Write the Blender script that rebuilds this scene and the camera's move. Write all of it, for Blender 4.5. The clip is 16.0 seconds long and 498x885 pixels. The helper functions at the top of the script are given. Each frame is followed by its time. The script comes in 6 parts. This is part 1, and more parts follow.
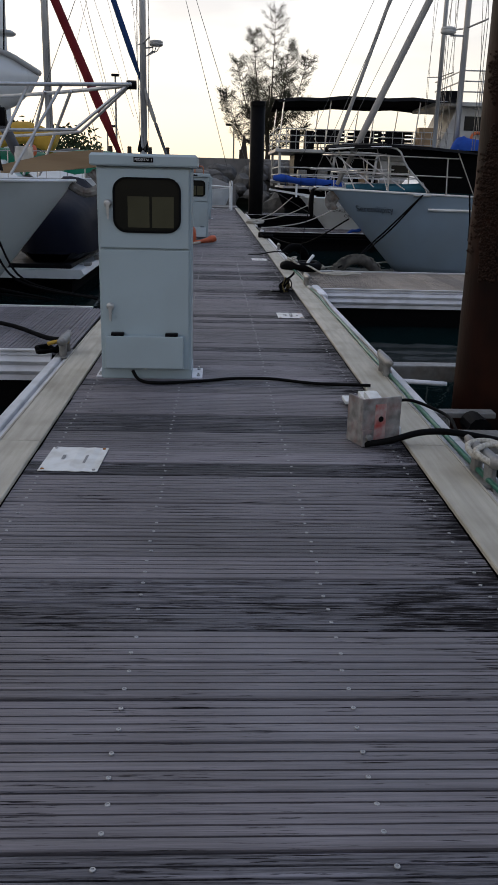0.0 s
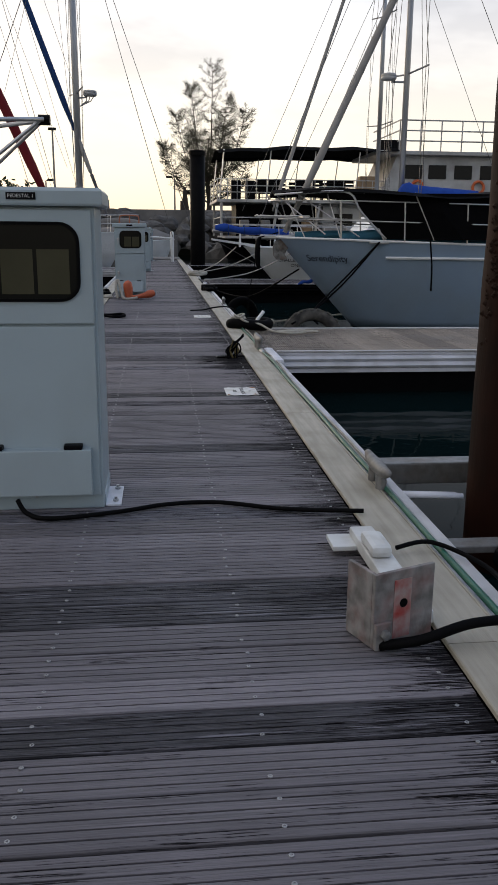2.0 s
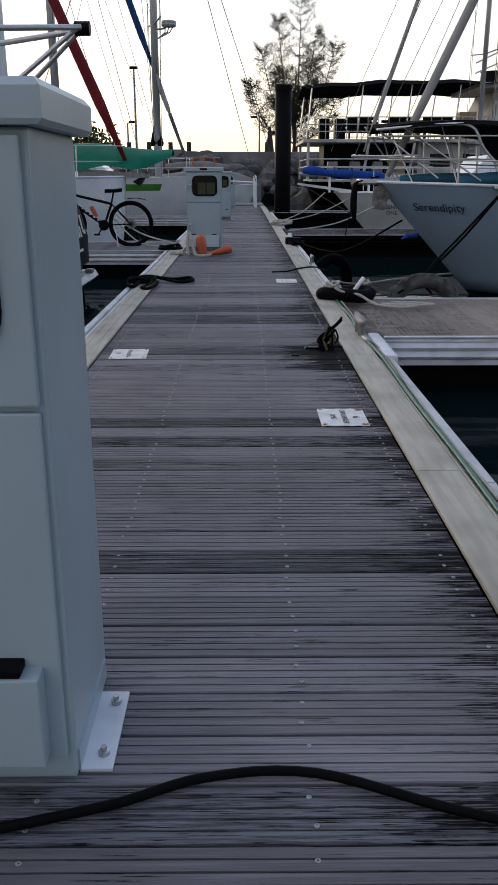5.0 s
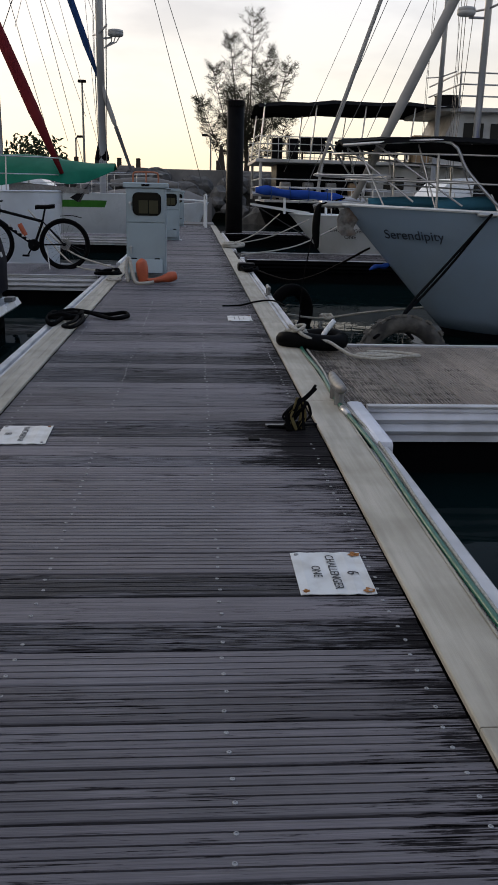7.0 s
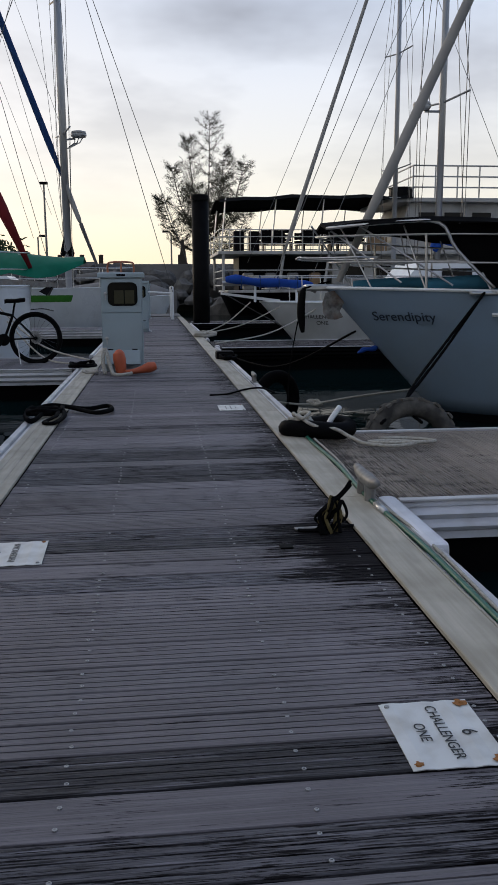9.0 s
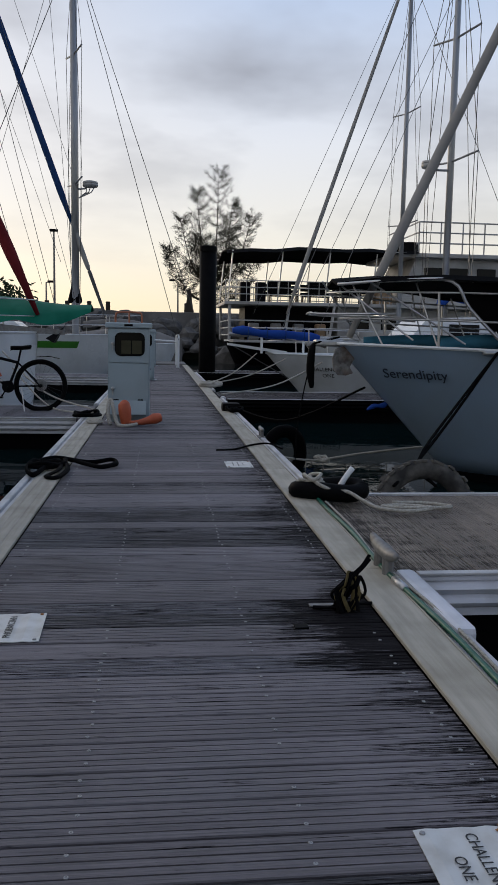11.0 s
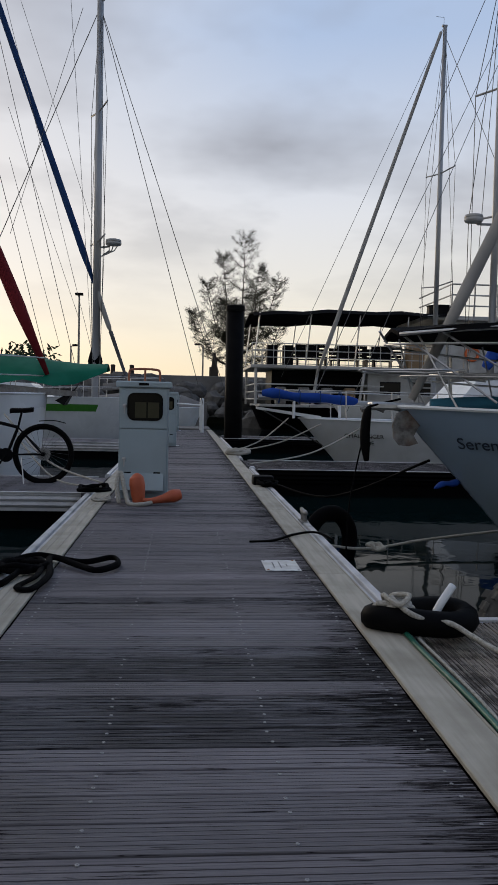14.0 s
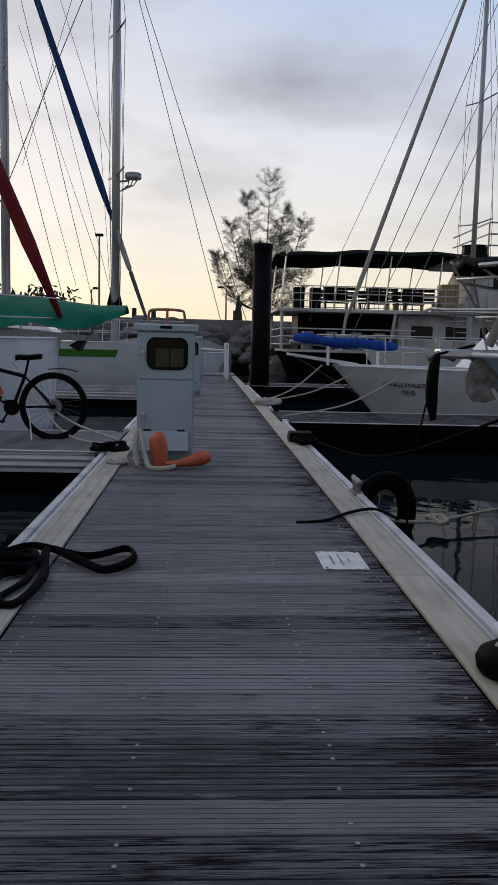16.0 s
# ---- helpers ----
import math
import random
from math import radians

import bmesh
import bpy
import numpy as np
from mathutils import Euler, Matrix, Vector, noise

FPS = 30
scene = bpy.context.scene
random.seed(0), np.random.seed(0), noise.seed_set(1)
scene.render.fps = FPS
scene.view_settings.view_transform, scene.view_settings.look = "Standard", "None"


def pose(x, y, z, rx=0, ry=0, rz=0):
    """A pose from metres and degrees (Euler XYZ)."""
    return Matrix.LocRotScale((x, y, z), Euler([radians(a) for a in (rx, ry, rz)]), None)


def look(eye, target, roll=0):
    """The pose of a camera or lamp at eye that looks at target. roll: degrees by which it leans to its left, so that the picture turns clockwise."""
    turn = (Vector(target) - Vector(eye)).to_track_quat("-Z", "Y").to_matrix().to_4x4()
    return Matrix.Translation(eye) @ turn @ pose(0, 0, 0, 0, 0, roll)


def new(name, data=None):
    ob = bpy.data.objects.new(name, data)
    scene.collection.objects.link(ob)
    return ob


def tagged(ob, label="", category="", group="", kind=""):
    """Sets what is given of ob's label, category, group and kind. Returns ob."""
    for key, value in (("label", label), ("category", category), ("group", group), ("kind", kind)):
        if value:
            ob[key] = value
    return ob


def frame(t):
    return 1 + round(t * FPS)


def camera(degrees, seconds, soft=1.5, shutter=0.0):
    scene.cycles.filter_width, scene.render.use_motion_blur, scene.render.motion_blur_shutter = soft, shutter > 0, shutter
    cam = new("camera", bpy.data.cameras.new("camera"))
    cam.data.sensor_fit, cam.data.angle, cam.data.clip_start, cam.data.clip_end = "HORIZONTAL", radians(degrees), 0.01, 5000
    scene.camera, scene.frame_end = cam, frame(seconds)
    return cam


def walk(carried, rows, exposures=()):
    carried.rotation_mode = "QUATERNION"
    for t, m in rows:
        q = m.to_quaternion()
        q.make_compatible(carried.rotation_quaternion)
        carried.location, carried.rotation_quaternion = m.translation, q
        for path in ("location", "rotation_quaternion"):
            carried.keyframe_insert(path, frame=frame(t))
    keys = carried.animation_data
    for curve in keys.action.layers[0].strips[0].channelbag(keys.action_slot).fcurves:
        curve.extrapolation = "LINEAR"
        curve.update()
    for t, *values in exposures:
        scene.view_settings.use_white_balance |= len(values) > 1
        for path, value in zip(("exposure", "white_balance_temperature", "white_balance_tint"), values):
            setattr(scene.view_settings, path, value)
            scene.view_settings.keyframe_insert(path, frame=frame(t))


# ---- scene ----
cam = camera(33.6, 16.0)
PATH = [
    (0, (-0.063, -1.977, 1.052), (0.026, -0.071, 0.45), 1.5),
    (0.5, (-0.1, -1.595, 1.054), (0.11, 0.308, 0.476), 0.1),
    (1, (-0.032, -1.261, 1.045), (0.176, 0.657, 0.515), -0.2),
    (1.5, (0.019, -0.909, 1.022), (0.233, 1.018, 0.533), 0.8),
    (2, (0.039, -0.553, 1.026), (0.248, 1.374, 0.536), 0.5),
    (2.5, (0.07, -0.255, 1.043), (-0.053, 1.677, 0.545), 1.2),
    (3, (0.034, 0.101, 1.021), (0.021, 2.009, 0.424), 0.8),
    (3.2, (0.037, 0.157, 1.048), (0.045, 2.063, 0.439), 1.0),
    (5.3, (0.124, 1.498, 1.046), (0.147, 3.401, 0.43), -0.4),
    (5.5, (0.124, 1.659, 1.053), (0.203, 3.558, 0.429), 0.4),
    (6, (0.188, 2.04, 1.027), (0.349, 3.94, 0.423), 0.9),
    (6.5, (0.244, 2.316, 1.073), (0.396, 4.219, 0.477), 1.2),
    (7, (0.168, 2.694, 1.045), (0.303, 4.606, 0.473), 1.4),
    (7.5, (0.131, 3.025, 1.014), (0.102, 4.987, 0.624), 0.6),
    (8, (0.125, 3.203, 1.007), (0.252, 5.164, 0.635), 1.0),
    (8.5, (0.021, 3.239, 0.996), (0.197, 5.196, 0.625), 0.5),
    (9, (-0.039, 3.233, 0.976), (0.18, 5.187, 0.61), -0.3),
    (9.5, (-0.048, 3.222, 0.997), (0.161, 5.18, 0.65), -0.7),
    (9.7, (-0.04, 3.225, 1.015), (0.17, 5.188, 0.695), -1.0),
    (11.8, (-0.106, 3.72, 1.027), (0.114, 5.698, 0.823), 2.0),
    (12, (-0.112, 3.816, 1.024), (0.103, 5.796, 0.847), 1.8),
    (12.5, (-0.075, 4.095, 1.041), (0.138, 6.08, 0.925), 1.8),
    (13, (-0.1, 4.402, 1.046), (0.123, 6.386, 0.938), 1.7),
    (13.5, (-0.042, 4.774, 1.003), (0.132, 6.764, 0.903), 1.1),
    (14, (-0.032, 5.068, 0.994), (0.127, 7.059, 0.896), 1.3),
    (14.5, (-0.075, 5.398, 1), (0.112, 7.382, 0.837), 0.5),
    (15, (-0.048, 5.726, 0.989), (0.046, 7.717, 0.83), 1.9),
    (15.5, (-0.08, 5.972, 0.995), (0.021, 7.959, 0.794), 1.7),
    (16, (-0.086, 6.216, 1.005), (0.022, 8.2, 0.773), 1.4),
]
walk(cam, [(t, look(*row)) for t, *row in PATH],
     [(0, 0.40, 6750, 15), (0.5, 0.38, 6950, 15), (2.5, 0.44, 7000, 15), (5.5, 0.50, 6550, 15), (7.0, 0.26, 6750, 15), (8.0, 0.08, 6700, 15), (9.0, 0.12, 6450, 14), (12.5, -0.08, 6450, 14), (14.0, -0.08, 6600, 14), (16, -0.02, 6600, 15)])


# ---- light ----
SUN_DIR = Vector((-0.5, 0.85, 0.16)).normalized()
world = bpy.data.worlds.new("sky")
scene.world = world
world.use_nodes = True
wt = world.node_tree
wt.nodes.clear()


def wn(kind, **kw):
    n = wt.nodes.new(kind)
    for k, v in kw.items():
        n.inputs[k].default_value = v
    return n


def wmath(op, a, b=None):
    n = wt.nodes.new("ShaderNodeMath")
    n.operation = op
    n.inputs[2].default_value = 0.5
    for i, v in enumerate((a, b)):
        if v is None:
            continue
        if isinstance(v, (int, float)):
            n.inputs[i].default_value = v
        else:
            wt.links.new(v, n.inputs[i])
    return n.outputs[0]


def wramp(src, stops):
    n = wt.nodes.new("ShaderNodeValToRGB")
    e = n.color_ramp.elements
    while len(e) < len(stops):
        e.new(0.5)
    for el, (p, c) in zip(e, stops):
        el.position, el.color = p, (*c, 1) if len(c) == 3 else c
    wt.links.new(src, n.inputs[0])
    return n.outputs[0]


sky = wt.nodes.new("ShaderNodeTexSky")
sky.sky_type, sky.sun_disc = "NISHITA", False
sky.sun_elevation, sky.sun_rotation = math.asin(SUN_DIR.z), math.atan2(SUN_DIR.x, SUN_DIR.y)
sky_scaled = wn("ShaderNodeMix")
sky_scaled.data_type, sky_scaled.blend_type = "RGBA", "MULTIPLY"
sky_scaled.inputs[0].default_value = 1.0
wt.links.new(sky.outputs[0], sky_scaled.inputs[6])
sky_scaled.inputs[7].default_value = (0.12, 0.12, 0.12, 1)
tc = wt.nodes.new("ShaderNodeTexCoord")
sp = wt.nodes.new("ShaderNodeSeparateXYZ")
wt.links.new(tc.outputs["Generated"], sp.inputs[0])
up = wmath("MAXIMUM", sp.outputs[2], 0.0)
# thin high overcast: pale yellow low down, white, then blue-grey overhead
veil = wramp(up, [(0.0, (0.95, 0.84, 0.60)), (0.10, (0.93, 0.90, 0.79)), (0.22, (0.84, 0.88, 0.92)), (0.40, (0.48, 0.63, 0.87)), (0.75, (0.38, 0.54, 0.80))])
# away from the low sun the sky is a dimmer blue
east = wramp(wmath("MULTIPLY_ADD", sp.outputs[1], 0.5), [(0.15, (0.52, 0.57, 0.66)), (0.55, (0.72, 0.78, 0.86)), (0.78, (1.0, 1.0, 1.0))])
glow = wt.nodes.new("ShaderNodeMix")
glow.data_type, glow.blend_type = "RGBA", "MULTIPLY"
glow.inputs[0].default_value = 1.0
wt.links.new(veil, glow.inputs[6]), wt.links.new(east, glow.inputs[7])
veil = glow.outputs[2]
# thin white cloud on the side of the low sun
pale = wt.nodes.new("ShaderNodeMix")
pale.data_type = "RGBA"
wt.links.new(wramp(wmath("MULTIPLY_ADD", sp.outputs[0], 0.5), [(0.36, (0.75, 0.75, 0.75)), (0.56, (0.0, 0.0, 0.0))]), pale.inputs[0])
wt.links.new(veil, pale.inputs[6])
pale.inputs[7].default_value = (0.86, 0.86, 0.84, 1)
pale_low = wt.nodes.new("ShaderNodeMix")
pale_low.data_type = "RGBA"
wt.links.new(wramp(up, [(0.04, (0, 0, 0)), (0.22, (1, 1, 1))]), pale_low.inputs[0])
wt.links.new(veil, pale_low.inputs[6]), wt.links.new(pale.outputs[2], pale_low.inputs[7])
veil = pale_low.outputs[2]
flat_x = wmath("DIVIDE", sp.outputs[0], wmath("ADD", up, 0.18))
flat_y = wmath("DIVIDE", sp.outputs[1], wmath("ADD", up, 0.18))
cb = wt.nodes.new("ShaderNodeCombineXYZ")
wt.links.new(wmath("ADD", flat_x, 0.35), cb.inputs[0])
wt.links.new(flat_y, cb.inputs[1])
cn = wn("ShaderNodeTexNoise", Scale=1.05, Detail=5.0, Roughness=0.55)
wt.links.new(cb.outputs[0], cn.inputs[0])
cover = wramp(cn.outputs[0], [(0.46, (0, 0, 0)), (0.60, (1, 1, 1))])
# one grey cloud bank over the far shore
bank_x = wmath("DIVIDE", wmath("SUBTRACT", flat_x, 0.20), 0.42)
bank_y = wmath("DIVIDE", wmath("SUBTRACT", flat_y, 2.02), 0.42)
bank = wmath("SQRT", wmath("ADD", wmath("MULTIPLY", bank_x, bank_x), wmath("MULTIPLY", bank_y, bank_y)))
bank = wmath("ADD", wmath("SUBTRACT", 0.95, bank), wmath("MULTIPLY", wmath("SUBTRACT", cn.outputs[0], 0.5), 3.2))
bank = wmath("MINIMUM", wmath("MAXIMUM", bank, 0.0), 1.0)
cover = wmath("MAXIMUM", wmath("MULTIPLY", cover, 0.55), bank)
low = wramp(up, [(0.05, (0, 0, 0)), (0.24, (1, 1, 1))])
cover = wmath("MULTIPLY", cover, low)
cover = wmath("MULTIPLY", cover, 0.85)
clouds = wn("ShaderNodeMix")
clouds.data_type = "RGBA"
wt.links.new(cover, clouds.inputs[0])
wt.links.new(veil, clouds.inputs[6])
clouds.inputs[7].default_value = (0.31, 0.325, 0.37, 1)
mixed = wn("ShaderNodeMix")
mixed.data_type = "RGBA"
mixed.inputs[0].default_value = 0.85
wt.links.new(sky_scaled.outputs[2], mixed.inputs[6])
wt.links.new(clouds.outputs[2], mixed.inputs[7])
bg = wn("ShaderNodeBackground", Strength=1.0)
wt.links.new(mixed.outputs[2], bg.inputs[0])
wo = wt.nodes.new("ShaderNodeOutputWorld")
wt.links.new(bg.outputs[0], wo.inputs[0])

sun_data = bpy.data.lights.new("sun", "SUN")
sun_data.energy, sun_data.angle, sun_data.color = 0.5, radians(12), (1.0, 0.86, 0.66)
sun = new("sun", sun_data)
sun.matrix_world = look(SUN_DIR * 100, (0, 0, 0))


# ---- materials ----
def material(name, base, rough=0.6, metal=0.0, second=None, scale=8.0, amount=0.5, bump=0.0, bump_scale=60.0, stretch=(1, 1, 1),
             spread=0.0, dirt=None, dirt_scale=2.0, dirt_amount=0.0, coat=0.0, world_space=False, rough_var=0.15, spec=0.5):
    """Two-scale procedural surface: a fine grain between base and second, a broad patch of dirt, bump, and a shade of its own for each object."""
    m = bpy.data.materials.new(name)
    m.use_nodes = True
    t = m.node_tree
    b = t.nodes["Principled BSDF"]
    b.inputs["Roughness"].default_value, b.inputs["Metallic"].default_value = rough, metal
    b.inputs["Specular IOR Level"].default_value = spec
    if coat:
        b.inputs["Coat Weight"].default_value, b.inputs["Coat Roughness"].default_value = coat, 0.1
    second = second or tuple(c * 0.7 for c in base)
    if world_space:
        src = t.nodes.new("ShaderNodeNewGeometry").outputs["Position"]
    else:
        src = t.nodes.new("ShaderNodeTexCoord").outputs["Object"]
    mp = t.nodes.new("ShaderNodeMapping")
    mp.inputs["Scale"].default_value = stretch
    t.links.new(src, mp.inputs[0])
    info = t.nodes.new("ShaderNodeObjectInfo")
    if spread:
        off = t.nodes.new("ShaderNodeVectorMath")
        off.operation = "SCALE"
        off.inputs[0].default_value = (37.0, 23.0, 11.0)
        t.links.new(info.outputs["Random"], off.inputs[3])
        t.links.new(off.outputs[0], mp.inputs["Location"])
    n1 = t.nodes.new("ShaderNodeTexNoise")
    n1.inputs["Scale"].default_value, n1.inputs["Detail"].default_value = scale, 6
    t.links.new(mp.outputs[0], n1.inputs[0])
    r1 = t.nodes.new("ShaderNodeMapRange")
    r1.inputs[1].default_value, r1.inputs[2].default_value = 0.35, 0.65
    r1.inputs[4].default_value = amount
    t.links.new(n1.outputs[0], r1.inputs[0])
    mix = t.nodes.new("ShaderNodeMix")
    mix.data_type = "RGBA"
    mix.inputs[6].default_value, mix.inputs[7].default_value = (*base, 1), (*second, 1)
    t.links.new(r1.outputs[0], mix.inputs[0])
    out = mix.outputs[2]
    if dirt_amount:
        n2 = t.nodes.new("ShaderNodeTexNoise")
        n2.inputs["Scale"].default_value, n2.inputs["Detail"].default_value = dirt_scale, 5
        t.links.new(src, n2.inputs[0])
        r2 = t.nodes.new("ShaderNodeMapRange")
        r2.inputs[1].default_value, r2.inputs[2].default_value, r2.inputs[4].default_value = 0.45, 0.68, dirt_amount
        t.links.new(n2.outputs[0], r2.inputs[0])
        mx = t.nodes.new("ShaderNodeMix")
        mx.data_type = "RGBA"
        t.links.new(r2.outputs[0], mx.inputs[0])
        t.links.new(out, mx.inputs[6])
        mx.inputs[7].default_value = (*(dirt or tuple(c * 0.3 for c in base)), 1)
        out = mx.outputs[2]
    if spread:
        r3 = t.nodes.new("ShaderNodeMapRange")
        r3.inputs[3].default_value, r3.inputs[4].default_value = 1 - spread, 1 + spread
        t.links.new(info.outputs["Random"], r3.inputs[0])
        hs = t.nodes.new("ShaderNodeHueSaturation")
        t.links.new(r3.outputs[0], hs.inputs["Value"])
        t.links.new(out, hs.inputs["Color"])
        out = hs.outputs[0]
    t.links.new(out, b.inputs["Base Color"])
    rr = t.nodes.new("ShaderNodeMapRange")
    rr.inputs[3].default_value, rr.inputs[4].default_value = max(rough - rough_var, 0.02), min(rough + rough_var, 1)
    t.links.new(n1.outputs[0], rr.inputs[0])
    t.links.new(rr.outputs[0], b.inputs["Roughness"])
    if bump:
        n3 = t.nodes.new("ShaderNodeTexNoise")
        n3.inputs["Scale"].default_value, n3.inputs["Detail"].default_value = bump_scale, 4
        t.links.new(mp.outputs[0], n3.inputs[0])
        bp = t.nodes.new("ShaderNodeBump")
        bp.inputs["Strength"].default_value, bp.inputs["Distance"].default_value = bump, 0.004
        t.links.new(n3.outputs[0], bp.inputs["Height"])
        t.links.new(bp.outputs[0], b.inputs["Normal"])
    return m


def decking(name, tones, stretch, stain, stain_at, spill=None, odd_amount=0.14, rough_grain=0.0):
    """Weathered planks: a tone for each plank, long grain streaks, pale wear and damp black stains that cross the planks."""
    m = bpy.data.materials.new(name)
    m.use_nodes = True
    t = m.node_tree
    b = t.nodes["Principled BSDF"]
    b.inputs["Specular IOR Level"].default_value = 0.50

    def node(kind, **kw):
        n = t.nodes.new(kind)
        for k, v in kw.items():
            n.inputs[k].default_value = v
        return n

    def noise_of(src, scale, detail, lo, hi, to0=0.0, to1=1.0):
        n = node("ShaderNodeTexNoise", Scale=scale, Detail=detail, Roughness=0.62)
        t.links.new(src, n.inputs[0])
        r = t.nodes.new("ShaderNodeMapRange")
        for k, v in zip((1, 2, 3, 4), (lo, hi, to0, to1)):
            r.inputs[k].default_value = v
        t.links.new(n.outputs[0], r.inputs[0])
        return r.outputs[0]

    def blend(fac, a, c, mode="MIX"):
        n = t.nodes.new("ShaderNodeMix")
        n.data_type, n.blend_type = "RGBA", mode
        for i, v in ((0, fac), (6, a), (7, c)):
            if isinstance(v, tuple):
                n.inputs[i].default_value = (*v, 1)
            elif isinstance(v, float):
                n.inputs[i].default_value = v
            else:
                t.links.new(v, n.inputs[i])
        return n.outputs[2]

    def times(a, c):
        n = t.nodes.new("ShaderNodeMath")
        n.operation = "MULTIPLY"
        for i, v in enumerate((a, c)):
            if isinstance(v, float):
                n.inputs[i].default_value = v
            else:
                t.links.new(v, n.inputs[i])
        return n.outputs[0]

    info = t.nodes.new("ShaderNodeObjectInfo")
    obj = t.nodes.new("ShaderNodeTexCoord").outputs["Object"]
    pos = t.nodes.new("ShaderNodeNewGeometry").outputs["Position"]
    off = t.nodes.new("ShaderNodeVectorMath")
    off.operation = "SCALE"
    off.inputs[0].default_value = (37, 23, 11)
    t.links.new(info.outputs["Random"], off.inputs[3])
    mp = t.nodes.new("ShaderNodeMapping")
    mp.inputs["Scale"].default_value = stretch
    t.links.new(obj, mp.inputs[0]), t.links.new(off.outputs[0], mp.inputs["Location"])
    tone = t.nodes.new("ShaderNodeValToRGB")
    e = tone.color_ramp.elements
    while len(e) < len(tones):
        e.new(0.5)
    for k, (el, c) in enumerate(zip(e, tones)):
        el.position, el.color = k / (len(tones) - 1), (*c, 1)
    t.links.new(info.outputs["Random"], tone.inputs[0])
    streak = noise_of(mp.outputs[0], 12.0, 9, 0.42, 0.62)
    col = blend(times(streak, 0.50 + 0.38 * rough_grain), tone.outputs[0], tuple(c * (0.40 - 0.22 * rough_grain) for c in tones[1]))
    wear = times(noise_of(mp.outputs[0], 6.0, 9, 0.54, 0.66), 0.36 + 0.4 * rough_grain)
    col = blend(wear, col, tuple(min(c * 1.5, 0.6) for c in tones[3]))
    patch = noise_of(pos, 1.1, 5, 0.34, 0.66, 0.78, 1.20)
    n = t.nodes.new("ShaderNodeHueSaturation")
    t.links.new(patch, n.inputs["Value"]), t.links.new(col, n.inputs["Color"])
    col = n.outputs[0]
    # broad cool drifts: the bluish sheen of the sky painted into the boards
    col = blend(times(noise_of(pos, 0.9, 7, 0.52, 0.68), 0.26), col, (0.17, 0.175, 0.20))
    # damp stains, thickest along one edge of the walkway
    sx = t.nodes.new("ShaderNodeSeparateXYZ")
    t.links.new(pos, sx.inputs[0])
    edge = t.nodes.new("ShaderNodeMapRange")
    for k, v in zip((1, 2, 3, 4), stain_at):
        edge.inputs[k].default_value = v
    t.links.new(sx.outputs[0], edge.inputs[0])
    ad = t.nodes.new("ShaderNodeMath")
    ad.operation = "ADD"
    # the stain follows the grain and differs from plank to plank
    grain = t.nodes.new("ShaderNodeMath")
    grain.operation = "MULTIPLY_ADD"
    odd = t.nodes.new("ShaderNodeMath")
    odd.operation = "POWER"
    odd.inputs[1].default_value = 4.0
    t.links.new(info.outputs["Random"], odd.inputs[0])
    fine = noise_of(mp.outputs[0], 16.0, 8, 0.36, 0.64, -0.24, 0.20)
    grain.inputs[1].default_value = odd_amount
    t.links.new(odd.outputs[0], grain.inputs[0]), t.links.new(fine, grain.inputs[2])
    eg = t.nodes.new("ShaderNodeMath")
    eg.operation = "ADD"
    t.links.new(edge.outputs[0], eg.inputs[0]), t.links.new(grain.outputs[0], eg.inputs[1])
    total = eg.outputs[0]
    if spill:
        # one old spill that has soaked in
        far = t.nodes.new("ShaderNodeVectorMath")
        far.operation = "DISTANCE"
        far.inputs[1].default_value = spill
        t.links.new(pos, far.inputs[0])
        fade = t.nodes.new("ShaderNodeMapRange")
        for k, v in zip((1, 2, 3, 4), (0.06, 0.50, 0.42, 0.0)):
            fade.inputs[k].default_value = v
        t.links.new(far.outputs["Value"], fade.inputs[0])
        more = t.nodes.new("ShaderNodeMath")
        more.operation = "ADD"
        t.links.new(total, more.inputs[0]), t.links.new(fade.outputs[0], more.inputs[1])
        total = more.outputs[0]
    sn = node("ShaderNodeTexNoise", Scale=2.6, Detail=8, Roughness=0.72)
    mp2 = t.nodes.new("ShaderNodeMapping")
    mp2.inputs["Scale"].default_value = (1.2, 4.5, 1)
    t.links.new(pos, mp2.inputs[0]), t.links.new(mp2.outputs[0], sn.inputs[0])
    t.links.new(sn.outputs[0], ad.inputs[0]), t.links.new(total, ad.inputs[1])
    cut = t.nodes.new("ShaderNodeMapRange")
    cut.inputs[1].default_value, cut.inputs[2].default_value, cut.inputs[4].default_value = 0.67, 0.77, stain
    t.links.new(ad.outputs[0], cut.inputs[0])
    col = blend(cut.outputs[0], col, (0.010, 0.009, 0.010))
    # soaked wood and open grain have no sheen
    dull = t.nodes.new("ShaderNodeMapRange")
    for k, v in zip((1, 2, 3, 4), (0.0, 0.8, 0.50 - 0.22 * rough_grain, 0.03)):
        dull.inputs[k].default_value = v
    t.links.new(cut.outputs[0], dull.inputs[0]), t.links.new(dull.outputs[0], b.inputs["Specular IOR Level"])
    t.links.new(col, b.inputs["Base Color"])
    rg = noise_of(mp.outputs[0], 4.0, 7, 0.3, 0.7, 0.55, 0.85)
    t.links.new(rg, b.inputs["Roughness"])
    bn = node("ShaderNodeTexNoise", Scale=14, Detail=5)
    t.links.new(mp.outputs[0], bn.inputs[0])
    bp = node("ShaderNodeBump", Strength=0.6 + 0.4 * rough_grain, Distance=0.004)
    t.links.new(bn.outputs[0], bp.inputs["Height"]), t.links.new(bp.outputs[0], b.inputs["Normal"])
    return m


